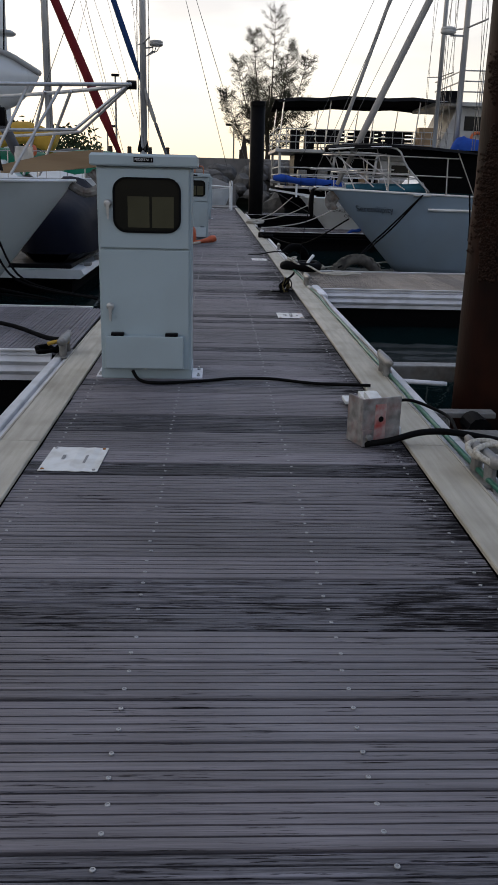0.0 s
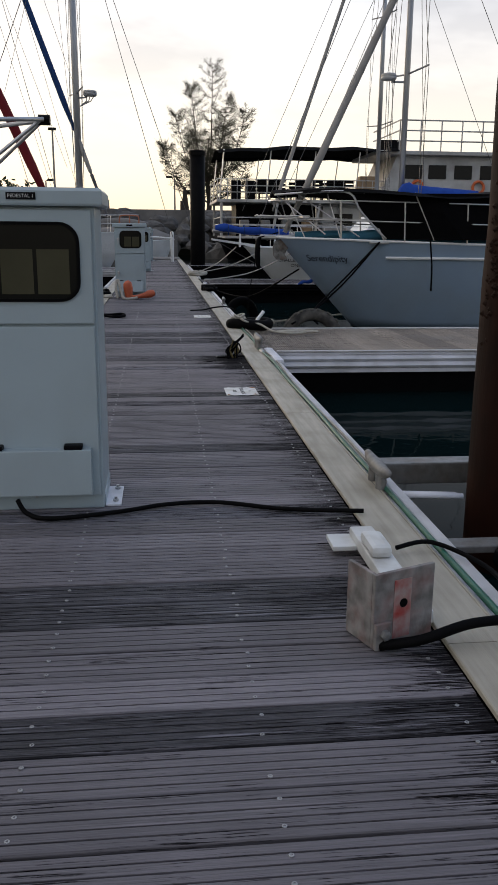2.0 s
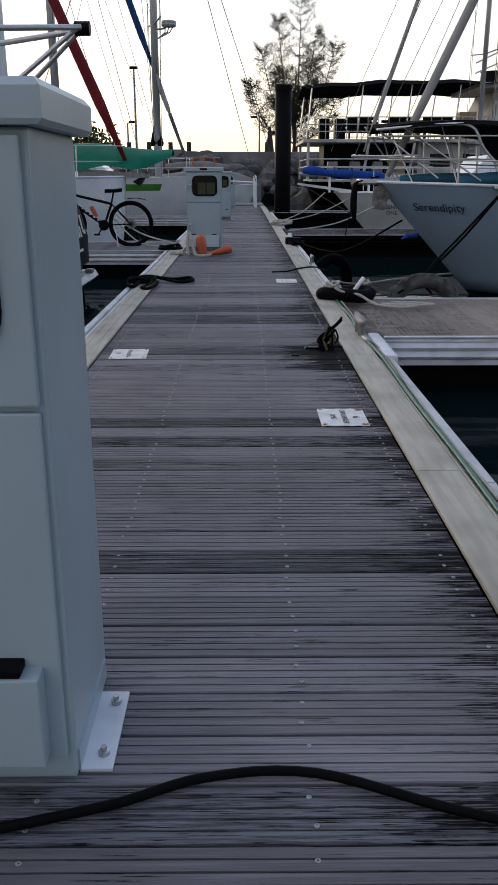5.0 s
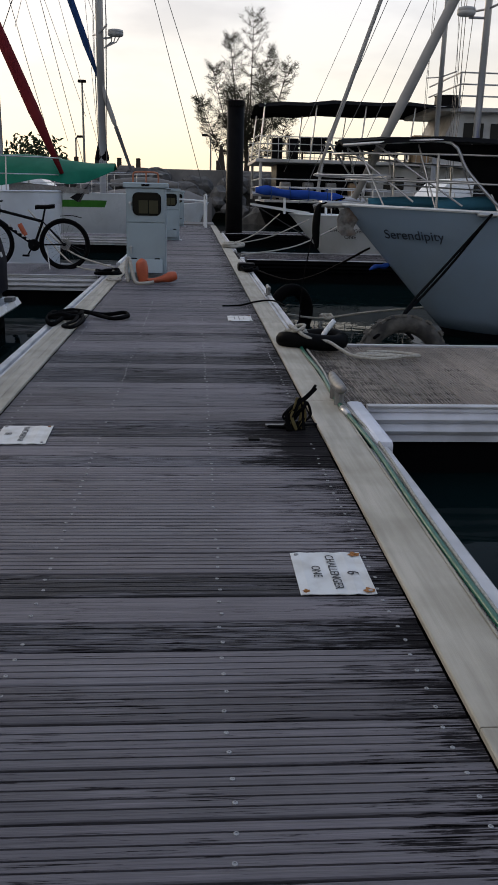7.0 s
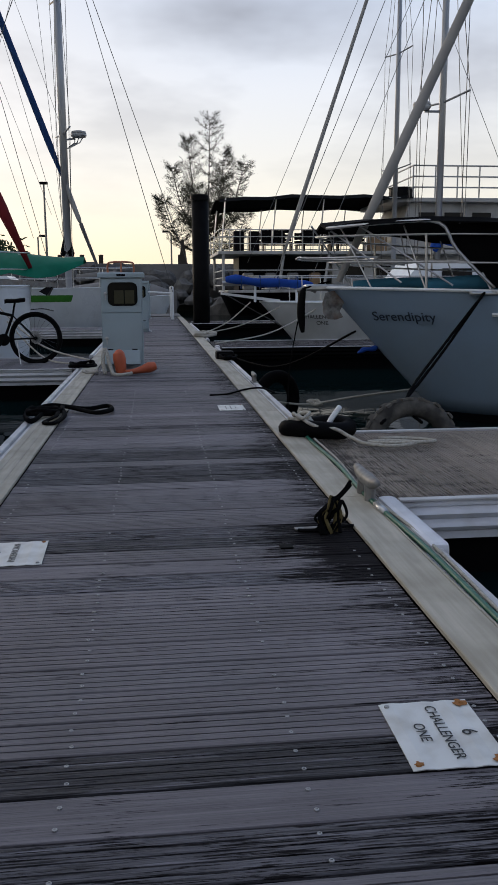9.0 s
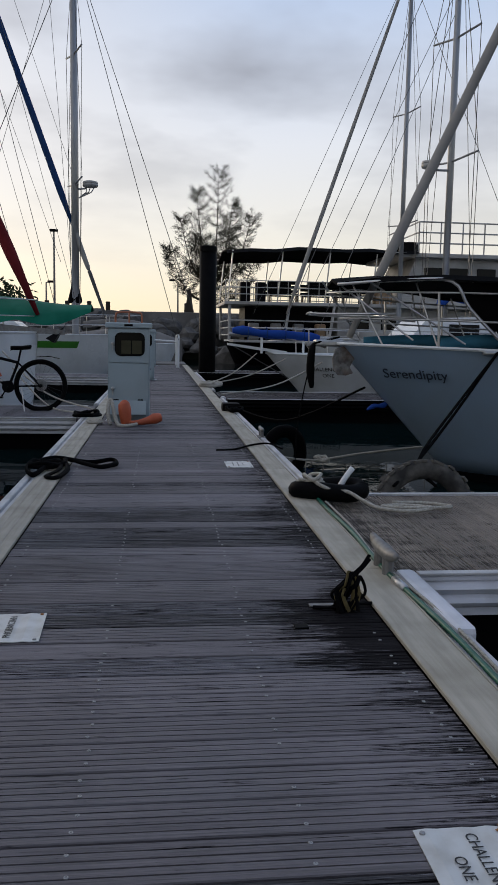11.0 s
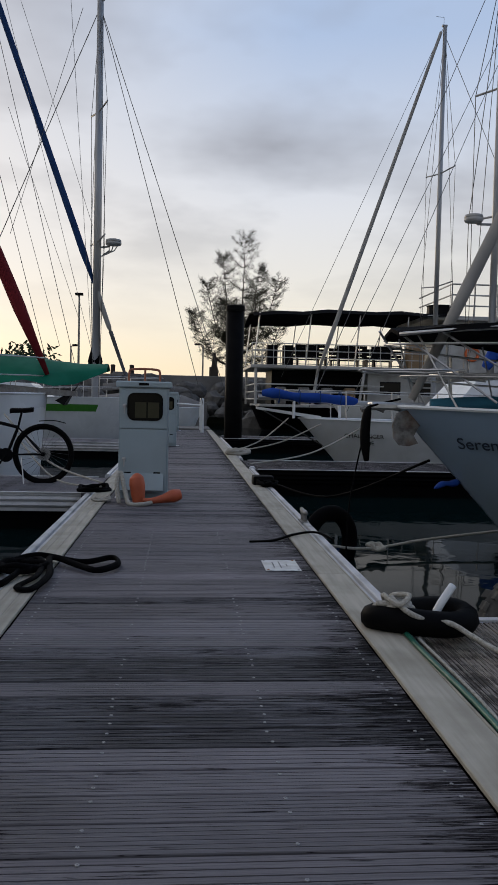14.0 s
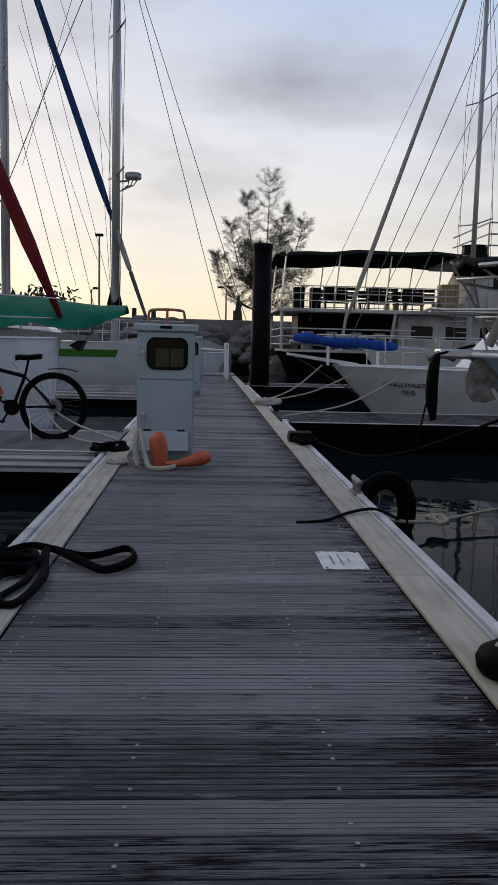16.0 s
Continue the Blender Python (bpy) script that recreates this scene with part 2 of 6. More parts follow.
M_BOARD = decking("weathered_decking", ((0.076, 0.070, 0.077), (0.141, 0.130, 0.141), (0.101, 0.092, 0.101), (0.201, 0.184, 0.201), (0.115, 0.105, 0.114), (0.166, 0.152, 0.166), (0.098, 0.090, 0.098), (0.147, 0.134, 0.147), (0.067, 0.060, 0.066)), (0.40, 14, 14), 0.97, (0.46, 0.77, 0.0, 0.29), (0.68, 6.25, 0.0), odd_amount=0.06)
M_BOARD_WORN = decking("blackened_decking", ((0.043, 0.042, 0.047), (0.068, 0.066, 0.075), (0.053, 0.051, 0.058), (0.153, 0.148, 0.168), (0.063, 0.061, 0.068)), (0.55, 15, 15), 0.97, (0.34, 0.77, 0.06, 0.32), (0.68, 6.25, 0.0), rough_grain=1.0)
M_BOARD_LIGHT = decking("bleached_decking", ((0.34, 0.288, 0.238), (0.17, 0.144, 0.122), (0.29, 0.247, 0.205), (0.14, 0.120, 0.103), (0.38, 0.322, 0.266)), (14, 0.40, 14), 0.7, (1.9, 1.0, 0.0, 0.24))
# near-black for undersides: the shade below the docks is put into this colour
M_UNDERSHADE = material("underside_shade_black", (0.0025, 0.0025, 0.003), 0.9, amount=0.4, spec=0.05)
M_STRIP = material("beige_edging", (0.44, 0.405, 0.335), 0.6, second=(0.31, 0.285, 0.235), scale=6, stretch=(6, 0.4, 6), amount=0.7, bump=0.25,
                   dirt=(0.20, 0.18, 0.13), dirt_scale=3, dirt_amount=0.5, spread=0.07, spec=0.25)
M_FENDER = material("grey_vinyl_fender", (0.56, 0.56, 0.57), 0.5, second=(0.42, 0.42, 0.43), scale=4, stretch=(1, 0.3, 1), dirt=(0.15, 0.15, 0.14), dirt_scale=4, dirt_amount=0.4)
M_FENDER_WHITE = material("white_vinyl_fender", (0.68, 0.69, 0.74), 0.45, second=(0.5, 0.51, 0.55), scale=3, stretch=(0.3, 1, 1), dirt=(0.2, 0.2, 0.19), dirt_scale=4, dirt_amount=0.35)
M_STEEL = material("dull_steel", (0.5, 0.5, 0.5), 0.38, 0.9, scale=20, amount=0.5)
M_GALV = material("galvanised", (0.24, 0.24, 0.235), 0.55, 0.6, scale=25, amount=0.7, bump=0.3, dirt=(0.16, 0.10, 0.06), dirt_scale=12, dirt_amount=0.3)
M_ANCHOR = material("corroded_anchor", (0.26, 0.26, 0.25), 0.8, 0.2, second=(0.09, 0.085, 0.08), scale=14, amount=0.95, bump=0.8, bump_scale=30, dirt=(0.12, 0.05, 0.02), dirt_scale=8, dirt_amount=0.5)
M_SCREW = material("screw_head", (0.34, 0.34, 0.34), 0.45, 0.5, scale=90)
M_CABINET = material("pale_grey_green_enamel", (0.325, 0.400, 0.430), 0.36, second=(0.30, 0.37, 0.40), scale=3, amount=0.6, bump=0.06, bump_scale=200,
                     dirt=(0.27, 0.31, 0.315), dirt_scale=2.5, dirt_amount=0.4)
M_RUBBER = material("black_rubber", (0.0025, 0.0025, 0.003), 0.6, second=(0.005, 0.005, 0.005), scale=14, amount=0.6, bump=0.2, spec=0.05)
M_GLASSDARK = material("smoked_pane", (0.006, 0.0065, 0.006), 0.12, rough_var=0.03, spec=0.10)
M_METER = material("beige_meter_box", (0.062, 0.058, 0.034), 0.7, spec=0.1)
M_BLACKPL = material("black_plastic", (0.005, 0.005, 0.006), 0.45, spec=0.05)
M_WHITE = material("white_gelcoat", (0.70, 0.73, 0.75), 0.3, second=(0.62, 0.65, 0.67), scale=1.5, amount=0.8, dirt=(0.40, 0.40, 0.38), dirt_scale=1.3, dirt_amount=0.35, coat=0.3)
M_HULLGREY = material("pale_blue_grey_hull", (0.255, 0.345, 0.45), 0.38, second=(0.225, 0.31, 0.41), scale=1.2, amount=0.8, dirt=(0.22, 0.27, 0.30), dirt_scale=1.5, dirt_amount=0.4, coat=0.08)
M_HULLPALE = material("pale_grey_hull", (0.47, 0.53, 0.55), 0.32, second=(0.42, 0.475, 0.49), scale=1.2, amount=0.8, dirt=(0.28, 0.30, 0.30), dirt_scale=1.5, dirt_amount=0.4, coat=0.3)
M_BOOT = material("dark_bottom_paint", (0.006, 0.007, 0.01), 0.6, spec=0.12)
# black of the charter hull, also used for the shade inside its saloon
M_BLACKHULL_SHADE = material("black_hull_and_saloon_shade", (0.002, 0.002, 0.003), 0.45, spec=0.05)
M_BLACKCLOTH = material("black_canvas", (0.0025, 0.0025, 0.003), 0.9, bump=0.3, bump_scale=120, spec=0.05)
M_BLUECLOTH = material("blue_canvas", (0.012, 0.05, 0.26), 0.8, second=(0.02, 0.08, 0.36), scale=5, bump=0.6, bump_scale=9, spec=0.12)
M_BLUEFURL = material("navy_sail_strip", (0.016, 0.05, 0.15), 0.75, scale=4, bump=0.5, bump_scale=14, spec=0.12)
M_REDFURL = material("red_sail_strip", (0.16, 0.016, 0.02), 0.8, second=(0.10, 0.01, 0.015), scale=4, bump=0.5, bump_scale=14, spec=0.12)
M_GREYFURL = material("grey_sail_strip", (0.34, 0.33, 0.31), 0.8, second=(0.24, 0.23, 0.22), scale=4, bump=0.5, bump_scale=14, spec=0.12)
M_GREENTARP = material("green_tarpaulin", (0.0, 0.13, 0.075), 0.6, second=(0.0, 0.08, 0.045), scale=3, bump=0.7, bump_scale=5, spec=0.12)
M_TEAL = material("teal_canvas", (0.04, 0.16, 0.24), 0.8, second=(0.03, 0.10, 0.16), scale=4, bump=0.6, bump_scale=8, spec=0.12)
M_YELLOW = material("yellow_canvas", (0.45, 0.27, 0.03), 0.8, bump=0.4, bump_scale=9)
M_NAVYCOVER = material("navy_jetski_cover", (0.003, 0.004, 0.010), 0.6, second=(0.008, 0.01, 0.018), scale=3, bump=0.8, bump_scale=6, spec=0.05)
M_ALU = material("anodised_mast", (0.36, 0.36, 0.36), 0.42, 0.55, scale=3, stretch=(1, 1, 0.2), amount=0.5)
M_WIRE = material("rigging_wire", (0.10, 0.10, 0.10), 0.5, 0.5)
M_ROPEW = material("white_rope", (0.48, 0.46, 0.41), 0.9, second=(0.28, 0.26, 0.22), scale=90, amount=0.9, bump=0.8, bump_scale=180, spec=0.12)
M_ROPEG = material("green_hose", (0.006, 0.105, 0.066), 0.4, scale=20)
M_ROPEB = material("black_rope", (0.0025, 0.0025, 0.003), 0.85, bump=0.7, bump_scale=160, spec=0.05)
M_ORANGE = material("orange_plastic", (0.50, 0.10, 0.035), 0.55, second=(0.30, 0.06, 0.025), scale=6)
M_RUSTTUBE = material("rust_orange_paint", (0.35, 0.12, 0.06), 0.6, scale=15)
M_PLATE = material("painted_aluminium_sign", (0.62, 0.63, 0.62), 0.4, second=(0.5, 0.51, 0.5), scale=7, dirt=(0.30, 0.26, 0.2), dirt_scale=12, dirt_amount=0.4)
M_INK = material("black_lettering", (0.015, 0.015, 0.016), 0.6)
M_INKBLUE = material("navy_lettering", (0.02, 0.03, 0.05), 0.5)
M_RUSTSPOT = material("rust_stain", (0.30, 0.12, 0.03), 0.85, scale=60, bump=0.4)
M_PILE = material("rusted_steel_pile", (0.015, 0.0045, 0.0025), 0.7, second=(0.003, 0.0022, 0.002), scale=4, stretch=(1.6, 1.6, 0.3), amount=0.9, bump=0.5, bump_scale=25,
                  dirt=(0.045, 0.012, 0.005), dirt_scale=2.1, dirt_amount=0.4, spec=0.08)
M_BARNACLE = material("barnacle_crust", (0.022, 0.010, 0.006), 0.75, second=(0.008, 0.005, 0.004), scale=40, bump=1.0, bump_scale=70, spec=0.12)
M_PILEBLACK = material("black_pile_sleeve", (0.0025, 0.0025, 0.003), 0.55, second=(0.008, 0.008, 0.008), scale=4, spec=0.05)
M_BRACKET = material("chipped_white_paint", (0.25, 0.24, 0.23), 0.6, second=(0.10, 0.095, 0.09), scale=22, amount=0.9, bump=0.5, bump_scale=50,
                     dirt=(0.20, 0.03, 0.025), dirt_scale=16, dirt_amount=0.35)
M_ROCK = material("breakwater_rock", (0.13, 0.125, 0.12), 0.9, second=(0.06, 0.06, 0.06), scale=3, amount=0.8, bump=0.8, bump_scale=8, world_space=True, spec=0.12)
M_GROUND = material("rough_ground", (0.10, 0.10, 0.07), 0.95, second=(0.05, 0.06, 0.035), scale=0.6, bump=0.5, bump_scale=4, spec=0.12)
M_CONCRETE = material("weathered_concrete", (0.22, 0.21, 0.2), 0.9, second=(0.14, 0.135, 0.13), scale=2, bump=0.4, bump_scale=20, dirt_scale=0.8, dirt_amount=0.4, spec=0.12)
M_BARK = material("grey_bark", (0.05, 0.042, 0.035), 0.9, bump=0.8, bump_scale=12, stretch=(1, 1, 0.3), spec=0.12)
M_LEAF = material("casuarina_needles", (0.026, 0.029, 0.017), 0.8, second=(0.05, 0.046, 0.028), scale=0.8, amount=0.8, spec=0.12)
M_LEAFDARK = material("dark_shrub_leaves", (0.03, 0.045, 0.02), 0.8, scale=1.2, spec=0.12)
M_TYRE = material("weathered_tyre", (0.06, 0.058, 0.055), 0.85, second=(0.025, 0.025, 0.025), scale=9, amount=0.8, bump=0.6, bump_scale=40, dirt=(0.17, 0.16, 0.14), dirt_scale=7, dirt_amount=0.6, spec=0.12)
M_WINDOW = material("dark_boat_window", (0.006, 0.007, 0.009), 0.10, rough_var=0.02, spec=0.15)
M_GREENSTRIPE = material("green_stripe_paint", (0.05, 0.22, 0.03), 0.4)
M_LIFERING = material("orange_lifebuoy", (0.6, 0.12, 0.03), 0.6)
M_DARKVINYL = material("dark_grey_vinyl", (0.10, 0.10, 0.105), 0.6, second=(0.05, 0.05, 0.055), scale=4, spec=0.2)
M_OLDWHITE = material("aged_white_paint", (0.44, 0.44, 0.43), 0.5, second=(0.33, 0.33, 0.32), scale=1.5, amount=0.8, dirt=(0.15, 0.13, 0.11), dirt_scale=1.2, dirt_amount=0.4)
M_FAINT = material("faded_lettering", (0.22, 0.22, 0.22), 0.7)
M_TIMBER = material("varnished_timber", (0.30, 0.20, 0.11), 0.6, second=(0.2, 0.12, 0.06), scale=5, stretch=(0.3, 3, 3))

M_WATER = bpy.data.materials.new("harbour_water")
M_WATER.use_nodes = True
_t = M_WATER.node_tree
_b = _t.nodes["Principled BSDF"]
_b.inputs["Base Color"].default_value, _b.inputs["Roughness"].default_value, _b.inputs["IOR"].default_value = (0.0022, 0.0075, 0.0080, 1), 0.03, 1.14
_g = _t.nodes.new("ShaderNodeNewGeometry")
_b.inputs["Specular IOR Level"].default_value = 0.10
_n1, _n2, _ad, _bp = (_t.nodes.new(k) for k in ("ShaderNodeTexNoise", "ShaderNodeTexNoise", "ShaderNodeMath", "ShaderNodeBump"))
_n1.inputs["Scale"].default_value, _n2.inputs["Scale"].default_value = 1.3, 5.0
_t.links.new(_g.outputs["Position"], _n1.inputs[0]), _t.links.new(_g.outputs["Position"], _n2.inputs[0])
_ad.operation = "MULTIPLY_ADD"
_t.links.new(_n2.outputs[0], _ad.inputs[0])
_ad.inputs[1].default_value = 0.25
_t.links.new(_n1.outputs[0], _ad.inputs[2])
_t.links.new(_ad.outputs[0], _bp.inputs["Height"])
_bp.inputs["Strength"].default_value, _bp.inputs["Distance"].default_value = 0.35, 0.013
_t.links.new(_bp.outputs[0], _b.inputs["Normal"])


# ---- building helpers ----
def link_mesh(name, bm, mat, smooth=False):
    me = bpy.data.meshes.new(name)
    bm.to_mesh(me)
    bm.free()
    me.materials.append(mat)
    if smooth:
        me.polygons.foreach_set("use_smooth", [True] * len(me.polygons))
    return new(name, me)


def part(name, bm, mat, parent, label="", smooth=False):
    ob = link_mesh(name, bm, mat, smooth)
    ob.parent = parent
    if label:
        tagged(ob, label)
    return ob


def thing(name, at, label, category, group="", kind="", turn=0):
    ob = new(name)
    ob.matrix_basis = pose(*at, 0, 0, turn)
    return tagged(ob, label, category, group, kind)


def solid(name, bm, mat, label, category, group="", kind="", smooth=False, at=None):
    ob = link_mesh(name, bm, mat, smooth)
    if at is not None:
        ob.matrix_basis = at
    return tagged(ob, label, category, group, kind)


def box(x0, x1, y0, y1, z0, z1, bevel=0.0, bm=None):
    b = bmesh.new()
    r = bmesh.ops.create_cube(b, size=1)
    bmesh.ops.scale(b, vec=(x1 - x0, y1 - y0, z1 - z0), verts=r["verts"])
    bmesh.ops.translate(b, vec=((x0 + x1) / 2, (y0 + y1) / 2, (z0 + z1) / 2), verts=r["verts"])
    if bevel:
        bmesh.ops.bevel(b, geom=b.edges[:], offset=bevel, segments=2, affect="EDGES", profile=0.6)
    return merge(bm, b)


def merge(bm, b):
    if bm is None:
        return b
    vs = {v: bm.verts.new(v.co) for v in b.verts}
    for f in b.faces:
        bm.faces.new([vs[v] for v in f.verts])
    b.free()
    return bm


def curve_points(pts, steps=6, closed=False):
    """A smooth line through the points."""
    p = [Vector(q) for q in pts]
    n = len(p)
    if n < 3 and not closed:
        return p
    out = []
    for i in range(n if closed else n - 1):
        if closed:
            a, b, c, d = p[i - 1], p[i], p[(i + 1) % n], p[(i + 2) % n]
        else:
            a, b, c, d = p[max(i - 1, 0)], p[i], p[i + 1], p[min(i + 2, n - 1)]
        for k in range(steps):
            t = k / steps
            out.append(0.5 * ((2 * b) + (c - a) * t + (2 * a - 5 * b + 4 * c - d) * t * t + (3 * b - a - 3 * c + d) * t ** 3))
    if not closed:
        out.append(p[-1])
    return out


def sweep(pts, r, n=8, closed=False, bm=None, smooth=0, flat=1.0):
    """A round bar along a line; r is one radius or one for each point."""
    bm = bm or bmesh.new()
    p = curve_points(pts, smooth, closed) if smooth else [Vector(q) for q in pts]
    if isinstance(r, (int, float)):
        rs = [r] * len(p)
    else:
        rs = []
        for i in range(len(p)):
            f = i / max(len(p) - 1, 1) * (len(r) - 1)
            k = min(int(f), len(r) - 2)
            rs.append(r[k] + (r[k + 1] - r[k]) * (f - k))
    rings = []
    side = None
    for i, q in enumerate(p):
        if closed:
            d = p[(i + 1) % len(p)] - p[i - 1]
        else:
            d = p[min(i + 1, len(p) - 1)] - p[max(i - 1, 0)]
        d = d.normalized() if d.length > 1e-9 else Vector((0, 0, 1))
        if side is None:
            side = d.orthogonal().normalized()
            if abs(d.z) < 0.9:
                side = d.cross(Vector((0, 0, 1))).normalized()
        side = (side - d * side.dot(d)).normalized()
        other = d.cross(side)
        rings.append([bm.verts.new(q + (side * math.cos(a) + other * math.sin(a) * flat) * rs[i]) for a in (2 * math.pi * k / n for k in range(n))])
    m = len(rings)
    for i in range(m if closed else m - 1):
        a, b = rings[i], rings[(i + 1) % m]
        for k in range(n):
            bm.faces.new((a[k], a[(k + 1) % n], b[(k + 1) % n], b[k]))
    if not closed:
        bm.faces.new(list(reversed(rings[0]))), bm.faces.new(rings[-1])
    return bm


def lathe(profile, n=24, bm=None, centre=(0, 0, 0)):
    """Turns (radius, height) pairs round the z axis."""
    bm = bm or bmesh.new()
    c = Vector(centre)
    rings = [[bm.verts.new(c + Vector((max(r, 1e-4) * math.cos(2 * math.pi * k / n), max(r, 1e-4) * math.sin(2 * math.pi * k / n), z))) for k in range(n)] for r, z in profile]
    for a, b in zip(rings, rings[1:]):
        for k in range(n):
            bm.faces.new((a[k], a[(k + 1) % n], b[(k + 1) % n], b[k]))
    bm.faces.new(list(reversed(rings[0]))), bm.faces.new(rings[-1])
    return bm


def loft(sections, bm=None, closed=False, caps=False):
    bm = bm or bmesh.new()
    rings = [[bm.verts.new(q) for q in s] for s in sections]
    for a, b in zip(rings, rings[1:]):
        k = len(a)
        for i in range(k if closed else k - 1):
            bm.faces.new((a[i], a[(i + 1) % k], b[(i + 1) % k], b[i]))
    if caps:
        bm.faces.new(list(reversed(rings[0]))), bm.faces.new(rings[-1])
    return bm


def extrude_profile(profile, y0, y1, bm=None, axis="y"):
    """A closed outline of (across, z) pairs drawn out along y or x."""
    f = (lambda a, z, s: (a, s, z)) if axis == "y" else (lambda a, z, s: (s, a, z))
    return loft([[f(a, z, y0) for a, z in profile], [f(a, z, y1) for a, z in profile]], bm, closed=True, caps=True)


def lettering(name, text, size, mat, parent, m, align="LEFT", depth=0.001, label=""):
    cu = bpy.data.curves.new(name, "FONT")
    cu.body, cu.size, cu.extrude, cu.align_x = text, size, depth, align
    cu.materials.append(mat)
    ob = new(name, cu)
    ob.parent, ob.matrix_basis = parent, m
    if label:
        tagged(ob, label)
    return ob


def rounded(x0, x1, z0, z1, r, n=6):
    pts = []
    for cx, cz, a0 in ((x1 - r, z1 - r, 0), (x0 + r, z1 - r, 90), (x0 + r, z0 + r, 180), (x1 - r, z0 + r, 270)):
        for k in range(n + 1):
            a = radians(a0 + 90 * k / n)
            pts.append((cx + r * math.cos(a), cz + r * math.sin(a)))
    return pts


# ---- water, shore ----
WZ = -0.42
b = bmesh.new()
for q in ((-2500, -2500), (2500, -2500), (2500, 2500), (-2500, 2500)):
    b.verts.new((*q, WZ))
b.faces.new(b.verts)
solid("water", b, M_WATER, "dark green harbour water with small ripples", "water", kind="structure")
b = box(-1500, 1500, 58, 2400, WZ - 1, 2.2)
solid("ground", b, M_GROUND, "flat grassy land behind the breakwater", "ground", kind="structure")
b = box(-120, 120, 56.6, 57.4, 0, 2.55, 0.04)
solid("wall_breakwater", b, M_CONCRETE, "low grey concrete wall on top of the breakwater", "wall", kind="structure")


def rocks(seed, count, x0, x1, y0, y1, z0, z1, s0, s1):
    rnd = random.Random(seed)
    bm = bmesh.new()
    for _ in range(count):
        u = rnd.random()
        c = Vector((rnd.uniform(x0, x1), y0 + (y1 - y0) * u, z0 + (z1 - z0) * u))
        s = rnd.uniform(s0, s1)
        b = bmesh.new()
        bmesh.ops.create_icosphere(b, subdivisions=2, radius=1)
        off = Vector((rnd.uniform(0, 50), 0, 0))
        st = Vector((rnd.uniform(0.7, 1.3), rnd.uniform(0.6, 1.0), rnd.uniform(0.5, 0.9)))
        for v in b.verts:
            d = v.co.normalized()
            v.co = c + Vector((d.x * st.x, d.y * st.y, d.z * st.z)) * s * (1 + 0.45 * noise.noise(d * 1.3 + off))
        merge(bm, b)
    return bm


solid("breakwater_rocks", rocks(3, 420, -45, 45, 49, 57, WZ, 2.3, 0.45, 0.95), M_ROCK, "heap of grey boulders forming the breakwater", "rocks", kind="stuff")

# ---- main dock ----
PITCH, EDGE = 0.1403, 4.589
XL, XR = -0.765, 0.75
deck = thing("floor_dock", (0, 0, 0), "weathered grey grooved timber dock walkway", "dock", kind="structure")


def board_profile(width, grooves, half=0.0023, deep=0.010):
    """Ridged plank: square-cut grooves between even ridges, small rounded edges."""
    h = width / 2
    top = [(-h, -0.003), (-h + 0.0022, 0.0)]
    for i in range(1, grooves + 1):
        c = -h + width * i / (grooves + 1)
        top += [(c - half, 0.0), (c - half * 0.8, -deep), (c + half * 0.8, -deep), (c + half, 0.0)]
    top += [(h - 0.0022, 0.0), (h, -0.003)]
    return top + [(h, -0.03), (-h, -0.03)]


def board_mesh(name, width, grooves, x0, x1, mat, axis="x", half=0.0023, deep=0.010):
    bm = extrude_profile(board_profile(width, grooves, half, deep), x0, x1, axis=axis)
    bmesh.ops.recalc_face_normals(bm, faces=bm.faces[:])
    me = bpy.data.meshes.new(name)
    bm.to_mesh(me)
    bm.free()
    me.materials.append(mat)
    return me


# floats and frame below, their black holding the shade under the deck
bd = thing("dock_frame", (0, 0, 0), "floats and steel frame, blackened for the shade under the walkway", "dock frame", kind="structure")
part("float", box(XL + 0.02, XR - 0.02, -6.5, 33.4, -0.50, -0.06), M_UNDERSHADE, bd)
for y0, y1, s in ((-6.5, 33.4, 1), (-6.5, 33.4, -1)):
    part("side_beam", box(*sorted((s * 0.765, s * 0.99)), y0, y1, -0.30, -0.025), M_UNDERSHADE, bd)

EDGE_TOP = [(0.0, 0.0), (0.0, 0.012), (0.003, 0.015), (0.052, 0.015), (0.055, 0.012), (0.059, 0.012), (0.062, 0.015), (0.115, 0.015),
            (0.118, 0.012), (0.122, 0.012), (0.125, 0.015), (0.168, 0.015), (0.172, 0.010), (0.172, 0.0)]
EDGE_PLAIN = [(0.0, 0.0), (0.0, 0.012), (0.003, 0.015), (0.160, 0.015), (0.162, 0.010), (0.165, 0.010), (0.167, 0.014), (0.174, 0.014), (0.176, 0.010), (0.176, 0.0)]
FENDER = [(0.0, -0.20), (0.0, -0.012), (0.006, -0.004), (0.022, -0.004), (0.026, -0.014), (0.034, -0.014), (0.038, 0.004), (0.044, 0.008), (0.080, 0.008),
          (0.094, -0.006), (0.100, -0.05), (0.092, -0.09), (0.100, -0.13), (0.090, -0.19), (0.075, -0.20)]
SEG = 2.81
